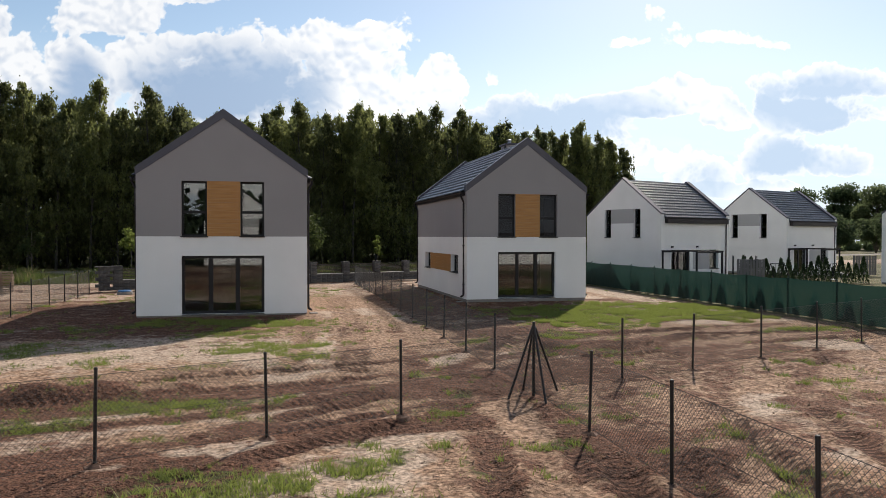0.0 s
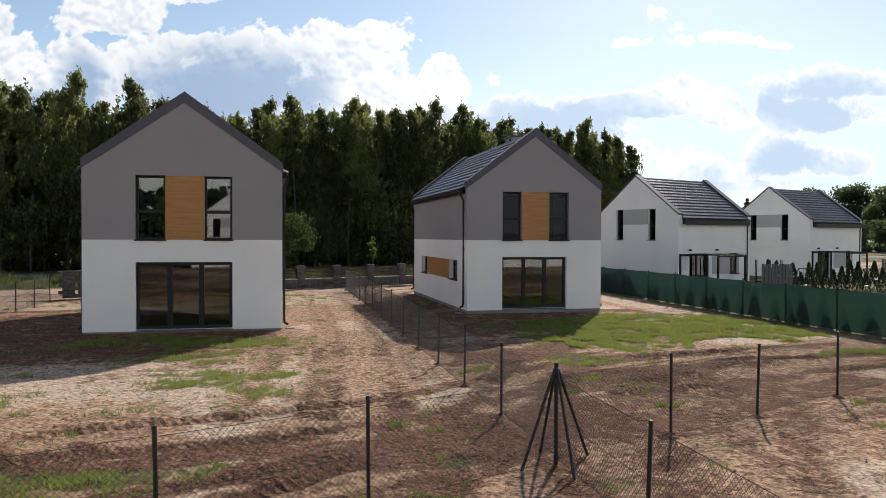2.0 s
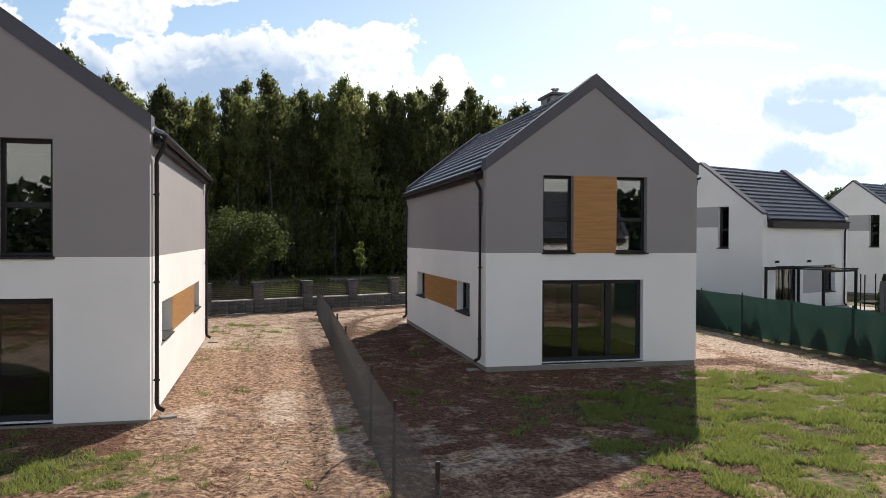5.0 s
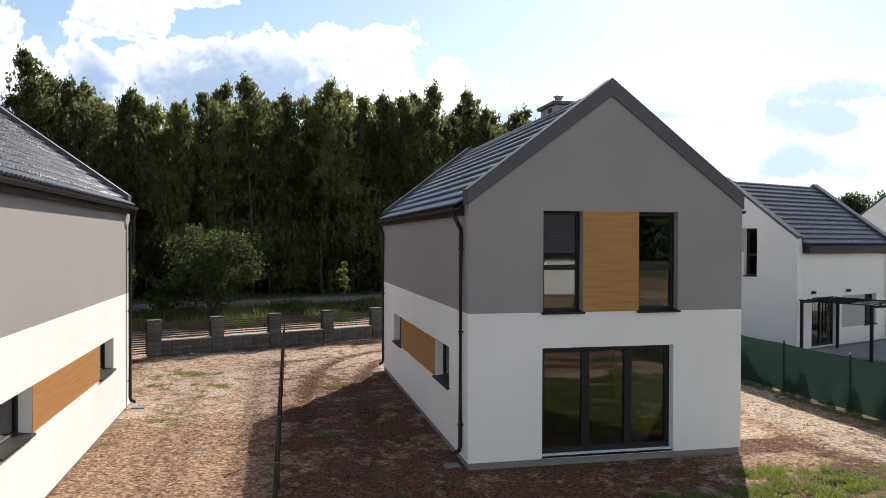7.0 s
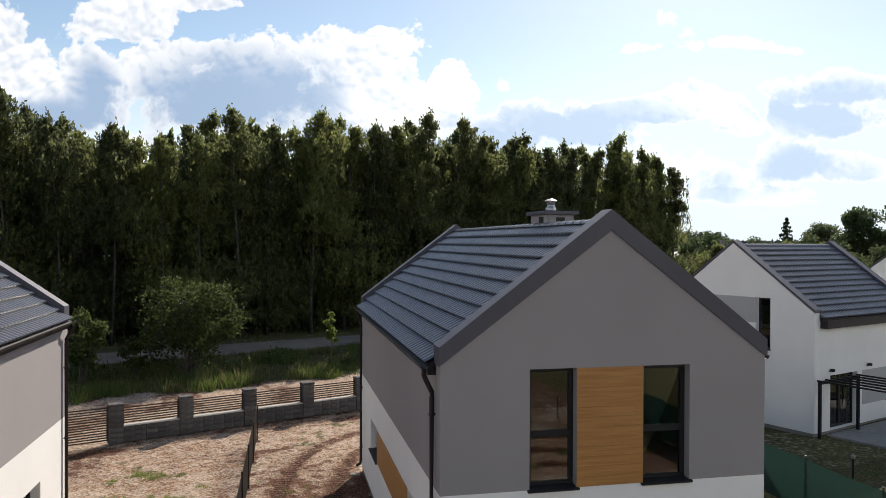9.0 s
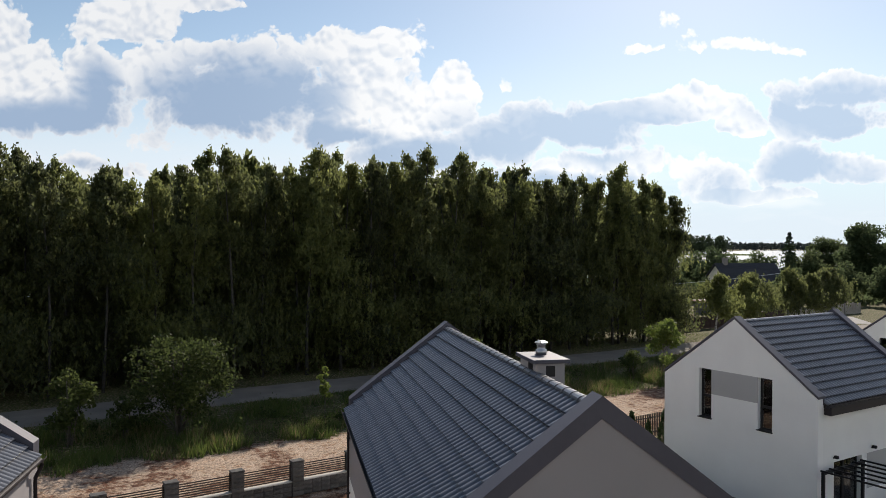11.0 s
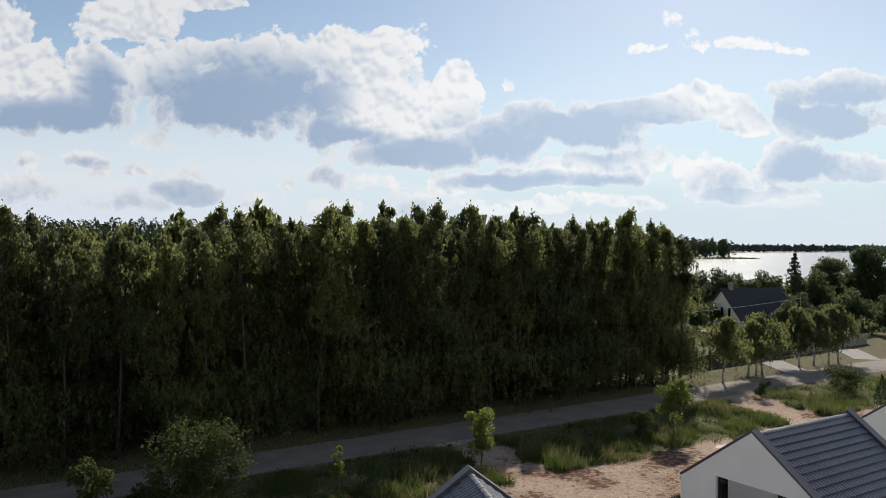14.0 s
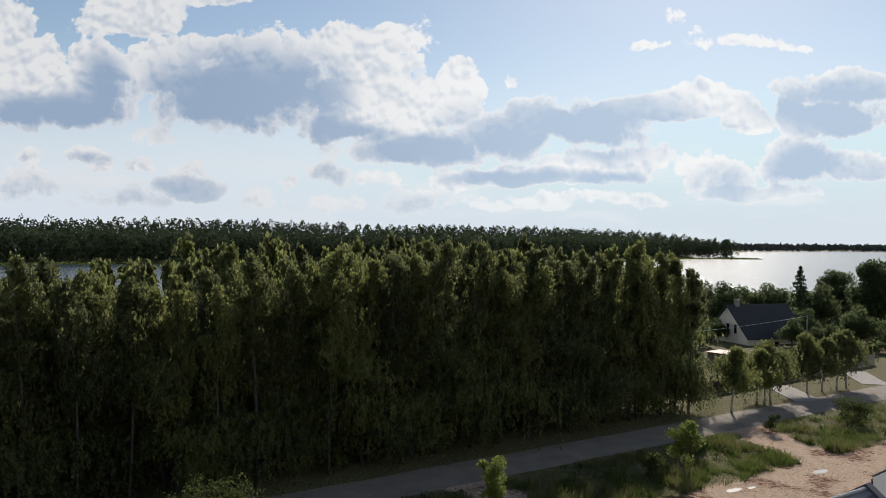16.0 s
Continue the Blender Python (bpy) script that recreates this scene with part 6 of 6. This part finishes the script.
# ---- far house, fences and pole across the road ----
def far_house():
    m = Matrix.Translation((77.9, 110.2, -1.9)) @ pose(0, 0, 0, 0, 0, 6)
    top = thing("cottage", m, "cream-walled house with a steep dark roof", "house")
    Lh, Wd, ev, rd = 12.8, 11.0, 3.6, 8.8
    bm = pierced(0, Wd, -1, [(0, ev), (Wd / 2, rd - 0.15), (Wd, ev)], [(3.1, 3.7, 3.9, 5.3), (5.2, 3.7, 6.0, 5.3)], 0, 0.3)
    mm = Matrix(((0, 1, 0, 0), (1, 0, 0, 0), (0, 0, 1, 0), (0, 0, 0, 1)))
    part("gable_wall", bm, CREAM, top, m=mm)
    for q in ((3.1, 3.7), (5.2, 3.7)):
        window("window", top, mm @ pose(q[0], 0, q[1]), 0.8, 1.6, depth=0.1)
    part("front_wall", pierced(0, Lh - 0.6, -1, [(0, ev), (Lh - 0.6, ev)], [(4.2, 0.2, 6.6, 2.4)], 0, 0.3), CREAM, top, m=pose(0.3, 0, 0))
    window("window", top, pose(4.5, 0, 0.2), 2.4, 2.2, bars=[1.2], depth=0.1)
    part("back_wall", boxes((0.3, Wd - 0.3, -1, Lh - 0.3, Wd, ev)), CREAM, top)
    part("gable_wall", pierced(0, Wd, -1, [(0, ev), (Wd / 2, rd - 0.15), (Wd, ev)], [], 0, 0.3), CREAM, top, m=Matrix(((0, -1, 0, Lh), (1, 0, 0, 0), (0, 0, 1, 0), (0, 0, 0, 1))))
    roof = thing("roof", Matrix(), "", "")
    roof.parent = top
    roof["label"] = "dark blue-grey tiled roof"
    for dx, xe in ((1, -0.5), (-1, Wd + 0.5)):
        bm = bmesh.new()
        sl = (rd - ev) / (Wd / 2)
        ze = ev - 0.5 * sl
        prism(bm, [(xe, ze), (Wd / 2, rd), (Wd / 2, rd - 0.22), (xe, ze - 0.22)], Matrix(((0, 0, 1, -0.5), (1, 0, 0, 0), (0, 1, 0, 0), (0, 0, 0, 1))), Matrix(((0, 0, 1, Lh + 0.5), (1, 0, 0, 0), (0, 1, 0, 0), (0, 0, 0, 1))))
        part("roof_slope", bm, ROOF_FAR, roof)
        for k in range(1, 14):
            t = k / 14
            px, pz = xe + (Wd / 2 - xe) * t, ze + (rd - ze) * t
            part("tile_course", boxes((-0.5, px - 0.02, pz, Lh + 0.5, px + 0.02, pz + 0.03)), ROOF_FAR, roof)
    part("chimney", boxes((1.4, Wd / 2 - 0.4, rd - 0.8, 2.2, Wd / 2 + 0.2, rd + 0.9), (1.3, Wd / 2 - 0.5, rd + 0.9, 2.3, Wd / 2 + 0.3, rd + 1.0)), PLINTH, top)


far_house()


def far_fences():
    p0, p1 = Vector((43.0, 69.6, 0)), Vector((65.0, 79.2, 0))
    ang = math.degrees(math.atan2(p1.y - p0.y, p1.x - p0.x))
    top = thing("board_fence", pose(p0.x, p0.y, 0, 0, 0, ang), "long red-brown board fence across the road", "fence")
    n = 10
    w = (p1 - p0).length / n
    for i in range(n):
        part("panel", boxes((i * w + 0.06, -0.02, 0.05, (i + 1) * w - 0.06, 0.02, 1.55), bevel=0.005), BROWN_FENCE, top)
        part("post", boxes((i * w - 0.06, -0.06, -0.1, i * w + 0.06, 0.06, 1.65)), BROWN_FENCE, top)
    p0, p1 = Vector((65.6, 79.4, 0)), Vector((73.5, 83.0, 0))
    ang = math.degrees(math.atan2(p1.y - p0.y, p1.x - p0.x))
    top = thing("concrete_fence", pose(p0.x, p0.y, 0, 0, 0, ang), "pale grey concrete panel fence with a metal gate", "fence")
    w = (p1 - p0).length / 4
    for i in range(4):
        part("panel", boxes((i * w + 0.07, -0.03, 0.0, (i + 1) * w - 0.07, 0.03, 1.6), bevel=0.005), CONCRETE, top)
        part("post", boxes((i * w - 0.07, -0.07, -0.1, i * w + 0.07, 0.07, 1.7)), CONCRETE, top)
    x = 4 * w
    part("gate", boxes((x + 0.1, -0.03, 0.1, x + 4.4, 0.03, 1.5), bevel=0.01), GREY_BOARD, top)
    for q in range(3):
        part("panel", boxes((x + 4.7 + q * 2.6, -0.03, 0, x + 7.1 + q * 2.6, 0.03, 1.6), bevel=0.005), CONCRETE, top)
        part("post", boxes((x + 4.5 + q * 2.6, -0.1, -0.1, x + 4.7 + q * 2.6, 0.1, 1.75)), DARK_STEEL if q == 0 else CONCRETE, top)
    for k, (a, b) in enumerate((((56.5, 66.2), (58.8, 75.5)), ((72.5, 74.0), (77.0, 83.5)))):
        d = Vector((b[0] - a[0], b[1] - a[1], 0))
        dr = boxes((-1.7, 0, -0.05, 1.7, d.length, 0.05))
        tagged(part("driveway", dr, CONCRETE, m=pose(a[0], a[1], 0, 0, 0, math.degrees(math.atan2(d.y, d.x)) - 90)), "pale concrete drive up to the fence", "driveway", kind="structure")
    sh = thing("shed", pose(60.8, 89.0, -0.5, 0, 0, 22), "open shed with a dull red roof", "shed")
    part("roof", boxes((-0.3, -0.3, 2.3, 3.5, 4.3, 2.42)), RED_ROOF, sh)
    part("wall", boxes((0, 3.6, -0.3, 3.2, 4, 2.3), (0, 0.2, -0.3, 0.2, 3.6, 2.3)), GREY_BOARD, sh)
    for x in (0.2, 3.0):
        part("post", boxes((x - 0.07, 0, -0.3, x + 0.07, 0.14, 2.3)), BROWN_FENCE, sh)
    pole = thing("utility_pole", pose(85.5, 104.5, -1.0), "slim concrete utility pole with a cable", "utility pole")
    bm = bmesh.new()
    tube(bm, [(0, 0, -0.3), (0, 0, 7.0)], 0.13, 8, 0.09)
    part("mast", bm, CONCRETE, pole)
    bm = bmesh.new()
    pts = [Vector((0, 0, 6.8)).lerp(Vector((-52, -12, 5.0)), t) - Vector((0, 0, 3.2 * t * (1 - t))) for t in np.linspace(0, 1, 14)]
    tube(bm, pts, 0.022, 4)
    part("cable", bm, WHITE_PLASTIC, pole)


far_fences()


# ---- neighbouring garden ----
def garden():
    f = Vector((math.cos(radians(-69)), math.sin(radians(-69)), 0))
    for k, c in enumerate((Vector((14.84, 19.63, 0)) + f * 7.2, Vector((30.86, 27.4, 0)) + f * 7.2)):
        base = Matrix.Translation(c) @ pose(0, 0, -0.2, 0, 0, 21)
        terr = thing("terrace", base, "grey paved terrace beside the white house", "terrace", "terraces", "structure")
        slab = boxes((0, 0, 0, 0.776, 0.776, 0.1))
        me = bpy.data.meshes.new("slab")
        slab.to_mesh(me)
        slab.free()
        me.materials.append(PAVING)
        for i in range(9):
            for j in range(4):
                link_mesh("slab", me, None, terr, m=pose(0.6 + i * 0.78, -3.3 + j * 0.78, 0.0))
        perg = thing("pergola", base @ pose(-2.6, 0, 0), "dark steel pergola frame over the terrace", "pergola", "pergolas")
        for px, py in ((2.3, -3.2), (5.0, -3.2), (2.3, -0.4), (5.0, -0.4)):
            part("post", boxes((px - 0.05, py - 0.05, 0.1, px + 0.05, py + 0.05, 2.15)), DARK_STEEL, perg)
        for py in (-3.2, -0.4):
            part("beam", boxes((2.25, py - 0.05, 2.15, 5.05, py + 0.05, 2.26)), DARK_STEEL, perg)
        for q in range(6):
            px = 2.3 + q * 0.54
            part("rafter", boxes((px - 0.025, -3.3, 2.24, px + 0.025, -0.3, 2.30)), DARK_STEEL, perg)
        scr = thing("privacy_screen", base @ pose(2.6, -4.2, 0.1, 0, 0, -45), "grey vertical-board privacy screen", "screen", "privacy screens")
        for q in range(9):
            part("board", boxes((q * 0.2, 0, 0.05, q * 0.2 + 0.17, 0.025, 1.65 - 0.02 * (q % 2)), bevel=0.004), GREY_BOARD, scr)
        part("rail", boxes((0, 0.03, 0.3, 1.8, 0.06, 0.36), (0, 0.03, 1.3, 1.8, 0.06, 1.36)), DARK_STEEL, scr)
    for x, y, turn in ((24.3, 9.7, 20), (27.6, 8.4, 35)):
        sw = thing("garden_swing", pose(x, y, -0.2, 0, 0, turn), "small dark metal swing frame in the garden", "swing", "garden swings")
        for sx in (-0.75, 0.75):
            for sy in (-0.45, 0.45):
                bm = bmesh.new()
                tube(bm, [(sx * 1.15, sy, 0), (sx, 0, 1.45)], 0.025, 6)
                part("leg", bm, DARK_STEEL, sw)
        bm = bmesh.new()
        tube(bm, [(-0.8, 0, 1.45), (0.8, 0, 1.45)], 0.025, 6)
        part("crossbar", bm, DARK_STEEL, sw)
        part("seat", boxes((-0.25, -0.1, 0.4, 0.25, 0.1, 0.43)), WHITE_PLASTIC, sw)
        for sx in (-0.22, 0.22):
            bm = bmesh.new()
            tube(bm, [(sx, 0, 0.43), (sx, 0, 1.44)], 0.008, 4)
            part("chain", bm, DARK_STEEL, sw)
    tr = thing("trampoline", pose(23.8, 12.6, -0.2), "round garden trampoline with grey safety net", "trampoline")
    bm = bmesh.new()
    lathe(bm, [(0.85, 0.45), (0.9, 0.5), (0.85, 0.55), (0.1, 0.54)], sides=20)
    part("bed", bm, RUBBER, tr)
    for q in range(6):
        a = q * math.pi / 3
        bm = bmesh.new()
        tube(bm, [(0.88 * math.cos(a), 0.88 * math.sin(a), 0), (0.88 * math.cos(a), 0.88 * math.sin(a), 1.9)], 0.03, 6)
        part("pole", bm, DARK_STEEL, tr)
    for x, y in ((15.1, 8.2), (13.6, 3.2)):
        la = thing("garden_lamp", pose(x, y, -0.16), "short garden lamp with a pale head", "lamp", "garden lamps")
        bm = bmesh.new()
        tube(bm, [(0, 0, 0), (0, 0, 0.62)], 0.03, 8)
        part("stake", bm, DARK_STEEL, la)
        bm = bmesh.new()
        lathe(bm, [(0.04, 0.62), (0.07, 0.65), (0.07, 0.73), (0.03, 0.77)], sides=10)
        part("head", bm, CONCRETE, la)
    # slatted garden fence that carries on the street wall
    sf = thing("slatted_fence", pose(12.0, 24.05, -0.25, 0, 0, 21.5), "dark vertical-slat fence along the back garden", "fence")
    for i in range(70):
        link_mesh("slat", PALE, None, sf, m=pose(i * 0.14, 0, 0.06))
    part("rail", boxes((-0.1, 0.03, 0.3, 9.8, 0.07, 0.36), (-0.1, 0.03, 1.1, 9.8, 0.07, 1.16)), DARK_STEEL, sf)
    ba = thing("water_butt", pose(16.2, 23.6, -0.42), "low round tank with a white and blue lid", "tank")
    bm = bmesh.new()
    lathe(bm, [(0.42, 0), (0.44, 0.2), (0.42, 0.4)], sides=24)
    part("body", bm, BLUE_PLASTIC, ba, smooth=True)
    bm = bmesh.new()
    lathe(bm, [(0.44, 0.38), (0.44, 0.42), (0.3, 0.46), (0.05, 0.48)], sides=24)
    part("lid", bm, WHITE_PLASTIC, ba)


bm = boxes((0, 0, 0, 0.085, 0.02, 1.3), bevel=0.003)
PALE = bpy.data.meshes.new("slat")
bm.to_mesh(PALE)
bm.free()
PALE.materials.append(SLAT)
garden()


# ---- small things on the plots ----
def well_lid():
    ob = thing("well_cover", pose(-17.2, 11.0, ground_at(-17.2, 11.0)), "concrete ring with a pale blue lid", "well cover")
    bm = bmesh.new()
    lathe(bm, [(0.42, -0.1), (0.42, 0.16), (0.4, 0.18)], sides=22)
    part("ring", bm, CONCRETE, ob)
    bm = bmesh.new()
    lathe(bm, [(0.36, 0.18), (0.36, 0.23), (0.3, 0.26), (0.05, 0.28)], sides=22)
    part("lid", bm, BLUE_PLASTIC, ob)


def pallets():
    me_b = bpy.data.meshes.new("board")
    bm = boxes((0, 0, 0, 1.2, 0.1, 0.022))
    bm.to_mesh(me_b)
    bm.free()
    me_b.materials.append(PALLET_WOOD)
    me_k = bpy.data.meshes.new("block")
    bm = boxes((0, 0, 0, 0.1, 0.1, 0.1))
    bm.to_mesh(me_k)
    bm.free()
    me_k.materials.append(PALLET_WOOD)
    rng = random.Random(2)
    for k in range(8):
        p = thing("pallet", pose(-24.6 + rng.uniform(-0.05, 0.05), 12.2, -0.2 + k * 0.144, 0, 0, 12 + rng.uniform(-4, 4)), "weathered wooden pallet in a stack", "pallet", "stack of pallets")
        for q in range(5):
            link_mesh("board", me_b, None, p, m=pose(0, q * 0.175, 0.122))
        for q in range(3):
            link_mesh("board", me_b, None, p, m=pose(0, q * 0.35, 0.0))
            for r in (0, 0.55, 1.1):
                link_mesh("block", me_k, None, p, m=pose(r, q * 0.35, 0.022))


well_lid()
pallets()
for x, y, turn in ((-0.25, 0.36, 15), (-0.25, 11.8, -10), (-7.45, -3.6, 20), (-7.45, 7.4, 5)):
    bm = boxes((-0.16, -0.09, -0.03, 0.16, 0.09, 0.045), bevel=0.012)
    tagged(part("splash_block", bm, CONCRETE, m=pose(x, y, ground_at(x, y), 3, 2, turn)), "small pale concrete splash block under a downpipe", "splash block", "splash blocks")


def woods_behind():
    """A belt of trees round the fields on the near side, seen only mirrored in the panes."""
    rng = np.random.default_rng(78)
    c = []
    for k in range(420):
        a = radians(95 + 170 * rng.random())
        d = rng.uniform(140, 190)
        x, y, h = d * math.sin(a), -20 + d * math.cos(a), rng.uniform(11, 16)
        e = rng.normal(size=(40, 3))
        e /= np.linalg.norm(e, axis=1)[:, None]
        c.append(e * (h * 0.33, h * 0.33, h * 0.5) + (x, y, h * 0.5))
    v, f = leaf_quads(np.concatenate(c), 2.4, rng, 0.2, 0.8)
    tagged(link_mesh("field_woods", from_arrays("field_woods", v, f), LEAF_FAR), "belt of trees round the open fields", "woods", kind="stuff")


woods_behind()


def undergrowth():
    """Shrubs and hedges that fill the gardens and the shore beyond the road."""
    rng = np.random.default_rng(79)
    c = []
    for k in range(1500):
        s, q = rng.uniform(66, 230), rng.uniform(58, 170)
        if q < 62 + 0.02 * s and s < 110:
            continue
        p = est(s, q)
        if (p.x - 82) ** 2 + (p.y - 114) ** 2 < 12 ** 2 or abs(math.degrees(math.atan2(p.x + 3, p.y + 11.6)) - 33.5) < 5 and p.y < 110 and q < 92:
            continue
        h = rng.uniform(0.8, 3.0) * (0.6 + 0.008 * max(0, q - 60))
        e = rng.normal(size=(26, 3))
        e /= np.linalg.norm(e, axis=1)[:, None]
        c.append(e * (h * 0.8, h * 0.8, h * 0.5) + (p.x, p.y, far_ground(p.x, p.y) + h * 0.5))
    v, f = leaf_quads(np.concatenate(c), 0.9, rng, 0.2, 0.7)
    tagged(link_mesh("undergrowth", from_arrays("undergrowth", v, f), LEAF_SHORE), "dense green shrubs around the lakeside gardens", "shrubs", kind="stuff")


undergrowth()


def puddle(x, y, rx, ry, seed):
    rng = np.random.default_rng(seed)
    bm = bmesh.new()
    k = 22
    ring = [bm.verts.new((math.cos(a) * rx * r, math.sin(a) * ry * r, 0)) for a, r in zip(np.linspace(0, 2 * math.pi, k, endpoint=False), 0.75 + 0.4 * rng.random(k))]
    bm.faces.new(ring)
    z = max(ground_at(x + dx * rx, y + dy * ry) for dx in (-0.6, 0, 0.6) for dy in (-0.6, 0, 0.6)) + 0.012
    tagged(part("puddle", bm, WET, m=pose(x, y, z, 0, 0, 21)), "shallow bright puddle on the sandy track", "puddle", "puddles", "structure")


# pale base colour stands in for the bright sky mirrored in the puddles
WET = mat("puddle water with glare in its colour", (0.42, 0.39, 0.35), 0.2, color2=(0.55, 0.52, 0.48), scale=2, bump=0.02)
puddle(29.8, 39.9, 0.9, 0.35, 1)
puddle(39.6, 42.9, 1.1, 0.4, 2)
puddle(31.5, 40.2, 0.5, 0.2, 3)


# ---- grass and loose soil ----
def scatter_blades(name, x, y, z, h, w, rng, material, label, lean=0.5):
    n = len(x)
    a = rng.random(n) * 2 * math.pi
    tip = rng.normal(size=(n, 2)) * (lean * h)[:, None]
    b = np.stack([x, y, z], axis=1)
    side = np.stack([np.cos(a) * w, np.sin(a) * w, np.zeros(n)], axis=1)
    top = b + np.stack([tip[:, 0], tip[:, 1], h], axis=1)
    v = np.stack([b - side, b + side, top], axis=1).reshape(-1, 3)
    f = np.arange(n * 3).reshape(-1, 3)
    ob = link_mesh(name, from_arrays(name, v, f), material)
    tagged(ob, label, "grass", kind="stuff")


def look_up(arr, x, y):
    i = np.clip(np.searchsorted(GX[:, 0], x), 0, GX.shape[0] - 1)
    j = np.clip(np.searchsorted(GY[0], y), 0, GY.shape[1] - 1)
    return arr[i, j]


def lot_grass():
    rng = np.random.default_rng(15)
    n = 4000000
    x, y = rng.uniform(-20, 10.6, n), rng.uniform(-31, 14, n)
    g = look_up(GGRASS, x, y)
    s, q = sn(x, y)
    keep = (rng.random(n) < np.clip(g - 0.2, 0, 1) * (0.05 + smooth(0.38, 0.6, NB(x, y, 0.55, 3)) * np.where((x > 0.5) & (y < -1.5) & (y > -10), 1.6, 0.6))) & (q < 18.5)
    x, y = x[keep], y[keep]
    inside = ((x > -0.1) & (x < 6.2) & (y > -0.1) & (y < 12.3)) | ((x > -14.3) & (x < -7.6) & (y > -4.1) & (y < 7.9))
    x, y = x[~inside][:280000], y[~inside][:280000]
    h = rng.uniform(0.04, 0.14, len(x)) * (0.4 + 0.9 * NA(x, y, 1.2, 2))
    scatter_blades("grass", x, y, look_up(GZ, x, y) - 0.01, h, 0.006 + 0.045 * h, rng, GRASS, "patchy bright green grass on the bare soil", 0.55)


def verge_grass():
    rng = np.random.default_rng(16)
    n = 500000
    s, q = rng.uniform(-55, 82, n), rng.uniform(27.2, 47.5, n)
    q = np.where((s > 60) & (rng.random(n) < 0.5), rng.uniform(43, 60, n), q)
    x, y = s * EU.x + q * EN.x, s * EU.y + q * EN.y
    g = look_up(GGRASS, x, y)
    clump = NA(x, y, 1.3, 4)
    keep = (g > 0.25) & ((q < ROAD0 - 0.1) | (q > ROAD1 + 0.3)) & (rng.random(n) < np.where(q > ROAD1, 0.3, 0.12 + 0.88 * smooth(0.36, 0.62, clump)))
    x, y, q, clump = x[keep], y[keep], q[keep], clump[keep]
    h = rng.uniform(0.2, 0.8, len(x)) * (0.5 + 0.75 * smooth(0.3, 0.75, clump)) * (0.45 + 1.0 * NB(x, y, 5, 2)) * np.where(q > ROAD1, 0.4, 1) * (0.45 + 0.55 * smooth(ROAD0, ROAD0 - 3, q))
    straw = rng.random(len(x)) < 0.04 + 0.3 * smooth(0.5, 0.68, NC(x, y, 2.6, 3))
    for which, name, m, text in ((~straw, "meadow_grass", GRASS_DRY, "tall uncut green grass along the road"), (straw, "straw_grass", GRASS_STRAW, "dry straw-coloured seeding grass on the verge")):
        scatter_blades(name, x[which], y[which], look_up(GZ, x[which], y[which]) - 0.02, h[which] * (1.2 if name == "straw_grass" else 1.0), 0.01 + 0.028 * h[which], rng, m, text, 0.35)
    # broad-leaved weeds in loose clumps
    c = []
    for k in range(90):
        s, q = rng.uniform(-40, 70), rng.uniform(29.5, 36.5)
        px, py = s * EU.x + q * EN.x, s * EU.y + q * EN.y
        if look_up(GGRASS, np.array([px]), np.array([py]))[0] < 0.6:
            continue
        r, e = rng.uniform(0.25, 0.7), rng.normal(size=(70, 3))
        c.append(e * (r * 0.5, r * 0.5, r * 0.4) + (px, py, r * 0.7 - 0.15))
    v, f = leaf_quads(np.concatenate(c), 0.16, rng, -0.2, 0.6)
    tagged(link_mesh("weeds", from_arrays("weeds", v, f), LEAF_BUSH), "clumps of leafy weeds in the tall grass", "weeds", kind="stuff")


def clods():
    rng = np.random.default_rng(17)
    n = 100000
    x, y = rng.uniform(-19.5, 10.5, n), rng.uniform(-30.5, 17, n)
    keep = (look_up(GGRASS, x, y) < 0.4) & (rng.random(n) < 0.25 + smooth(0.45, 0.7, NA(x, y, 2.2, 3)) * 0.75) & (sn(x, y)[1] < 18.5)
    inside = ((x > -0.1) & (x < 6.2) & (y > -0.1) & (y < 12.3)) | ((x > -14.3) & (x < -7.6) & (y > -4.1) & (y < 7.9))
    keep &= ~inside
    x, y = x[keep], y[keep]
    n = len(x)
    r = 0.007 + 0.024 * rng.random(n) ** 7
    z = look_up(GZ, x, y)
    dirs = np.array([(1, 0, 0), (0, 1, 0), (-1, 0, 0), (0, -1, 0), (0, 0, 0.8), (0, 0, -0.5)], float)
    v = np.stack([x, y, z + 0.2 * r], axis=1)[:, None, :] + dirs[None] * r[:, None, None] * rng.uniform(0.6, 1.4, (n, 6, 1))
    tri = np.array([(0, 1, 4), (1, 2, 4), (2, 3, 4), (3, 0, 4), (1, 0, 5), (2, 1, 5), (3, 2, 5), (0, 3, 5)])
    f = (np.arange(n)[:, None, None] * 6 + tri[None]).reshape(-1, 3)
    ob = link_mesh("soil_clods", from_arrays("soil_clods", v.reshape(-1, 3), f), mat("loose soil", (0.12, 0.074, 0.05), 0.95, color2=(0.32, 0.215, 0.15), scale=2.0, bump=0.3))
    tagged(ob, "crumbs and clods of loose brown soil", "soil", kind="stuff")


lot_grass()
verge_grass()
clods()
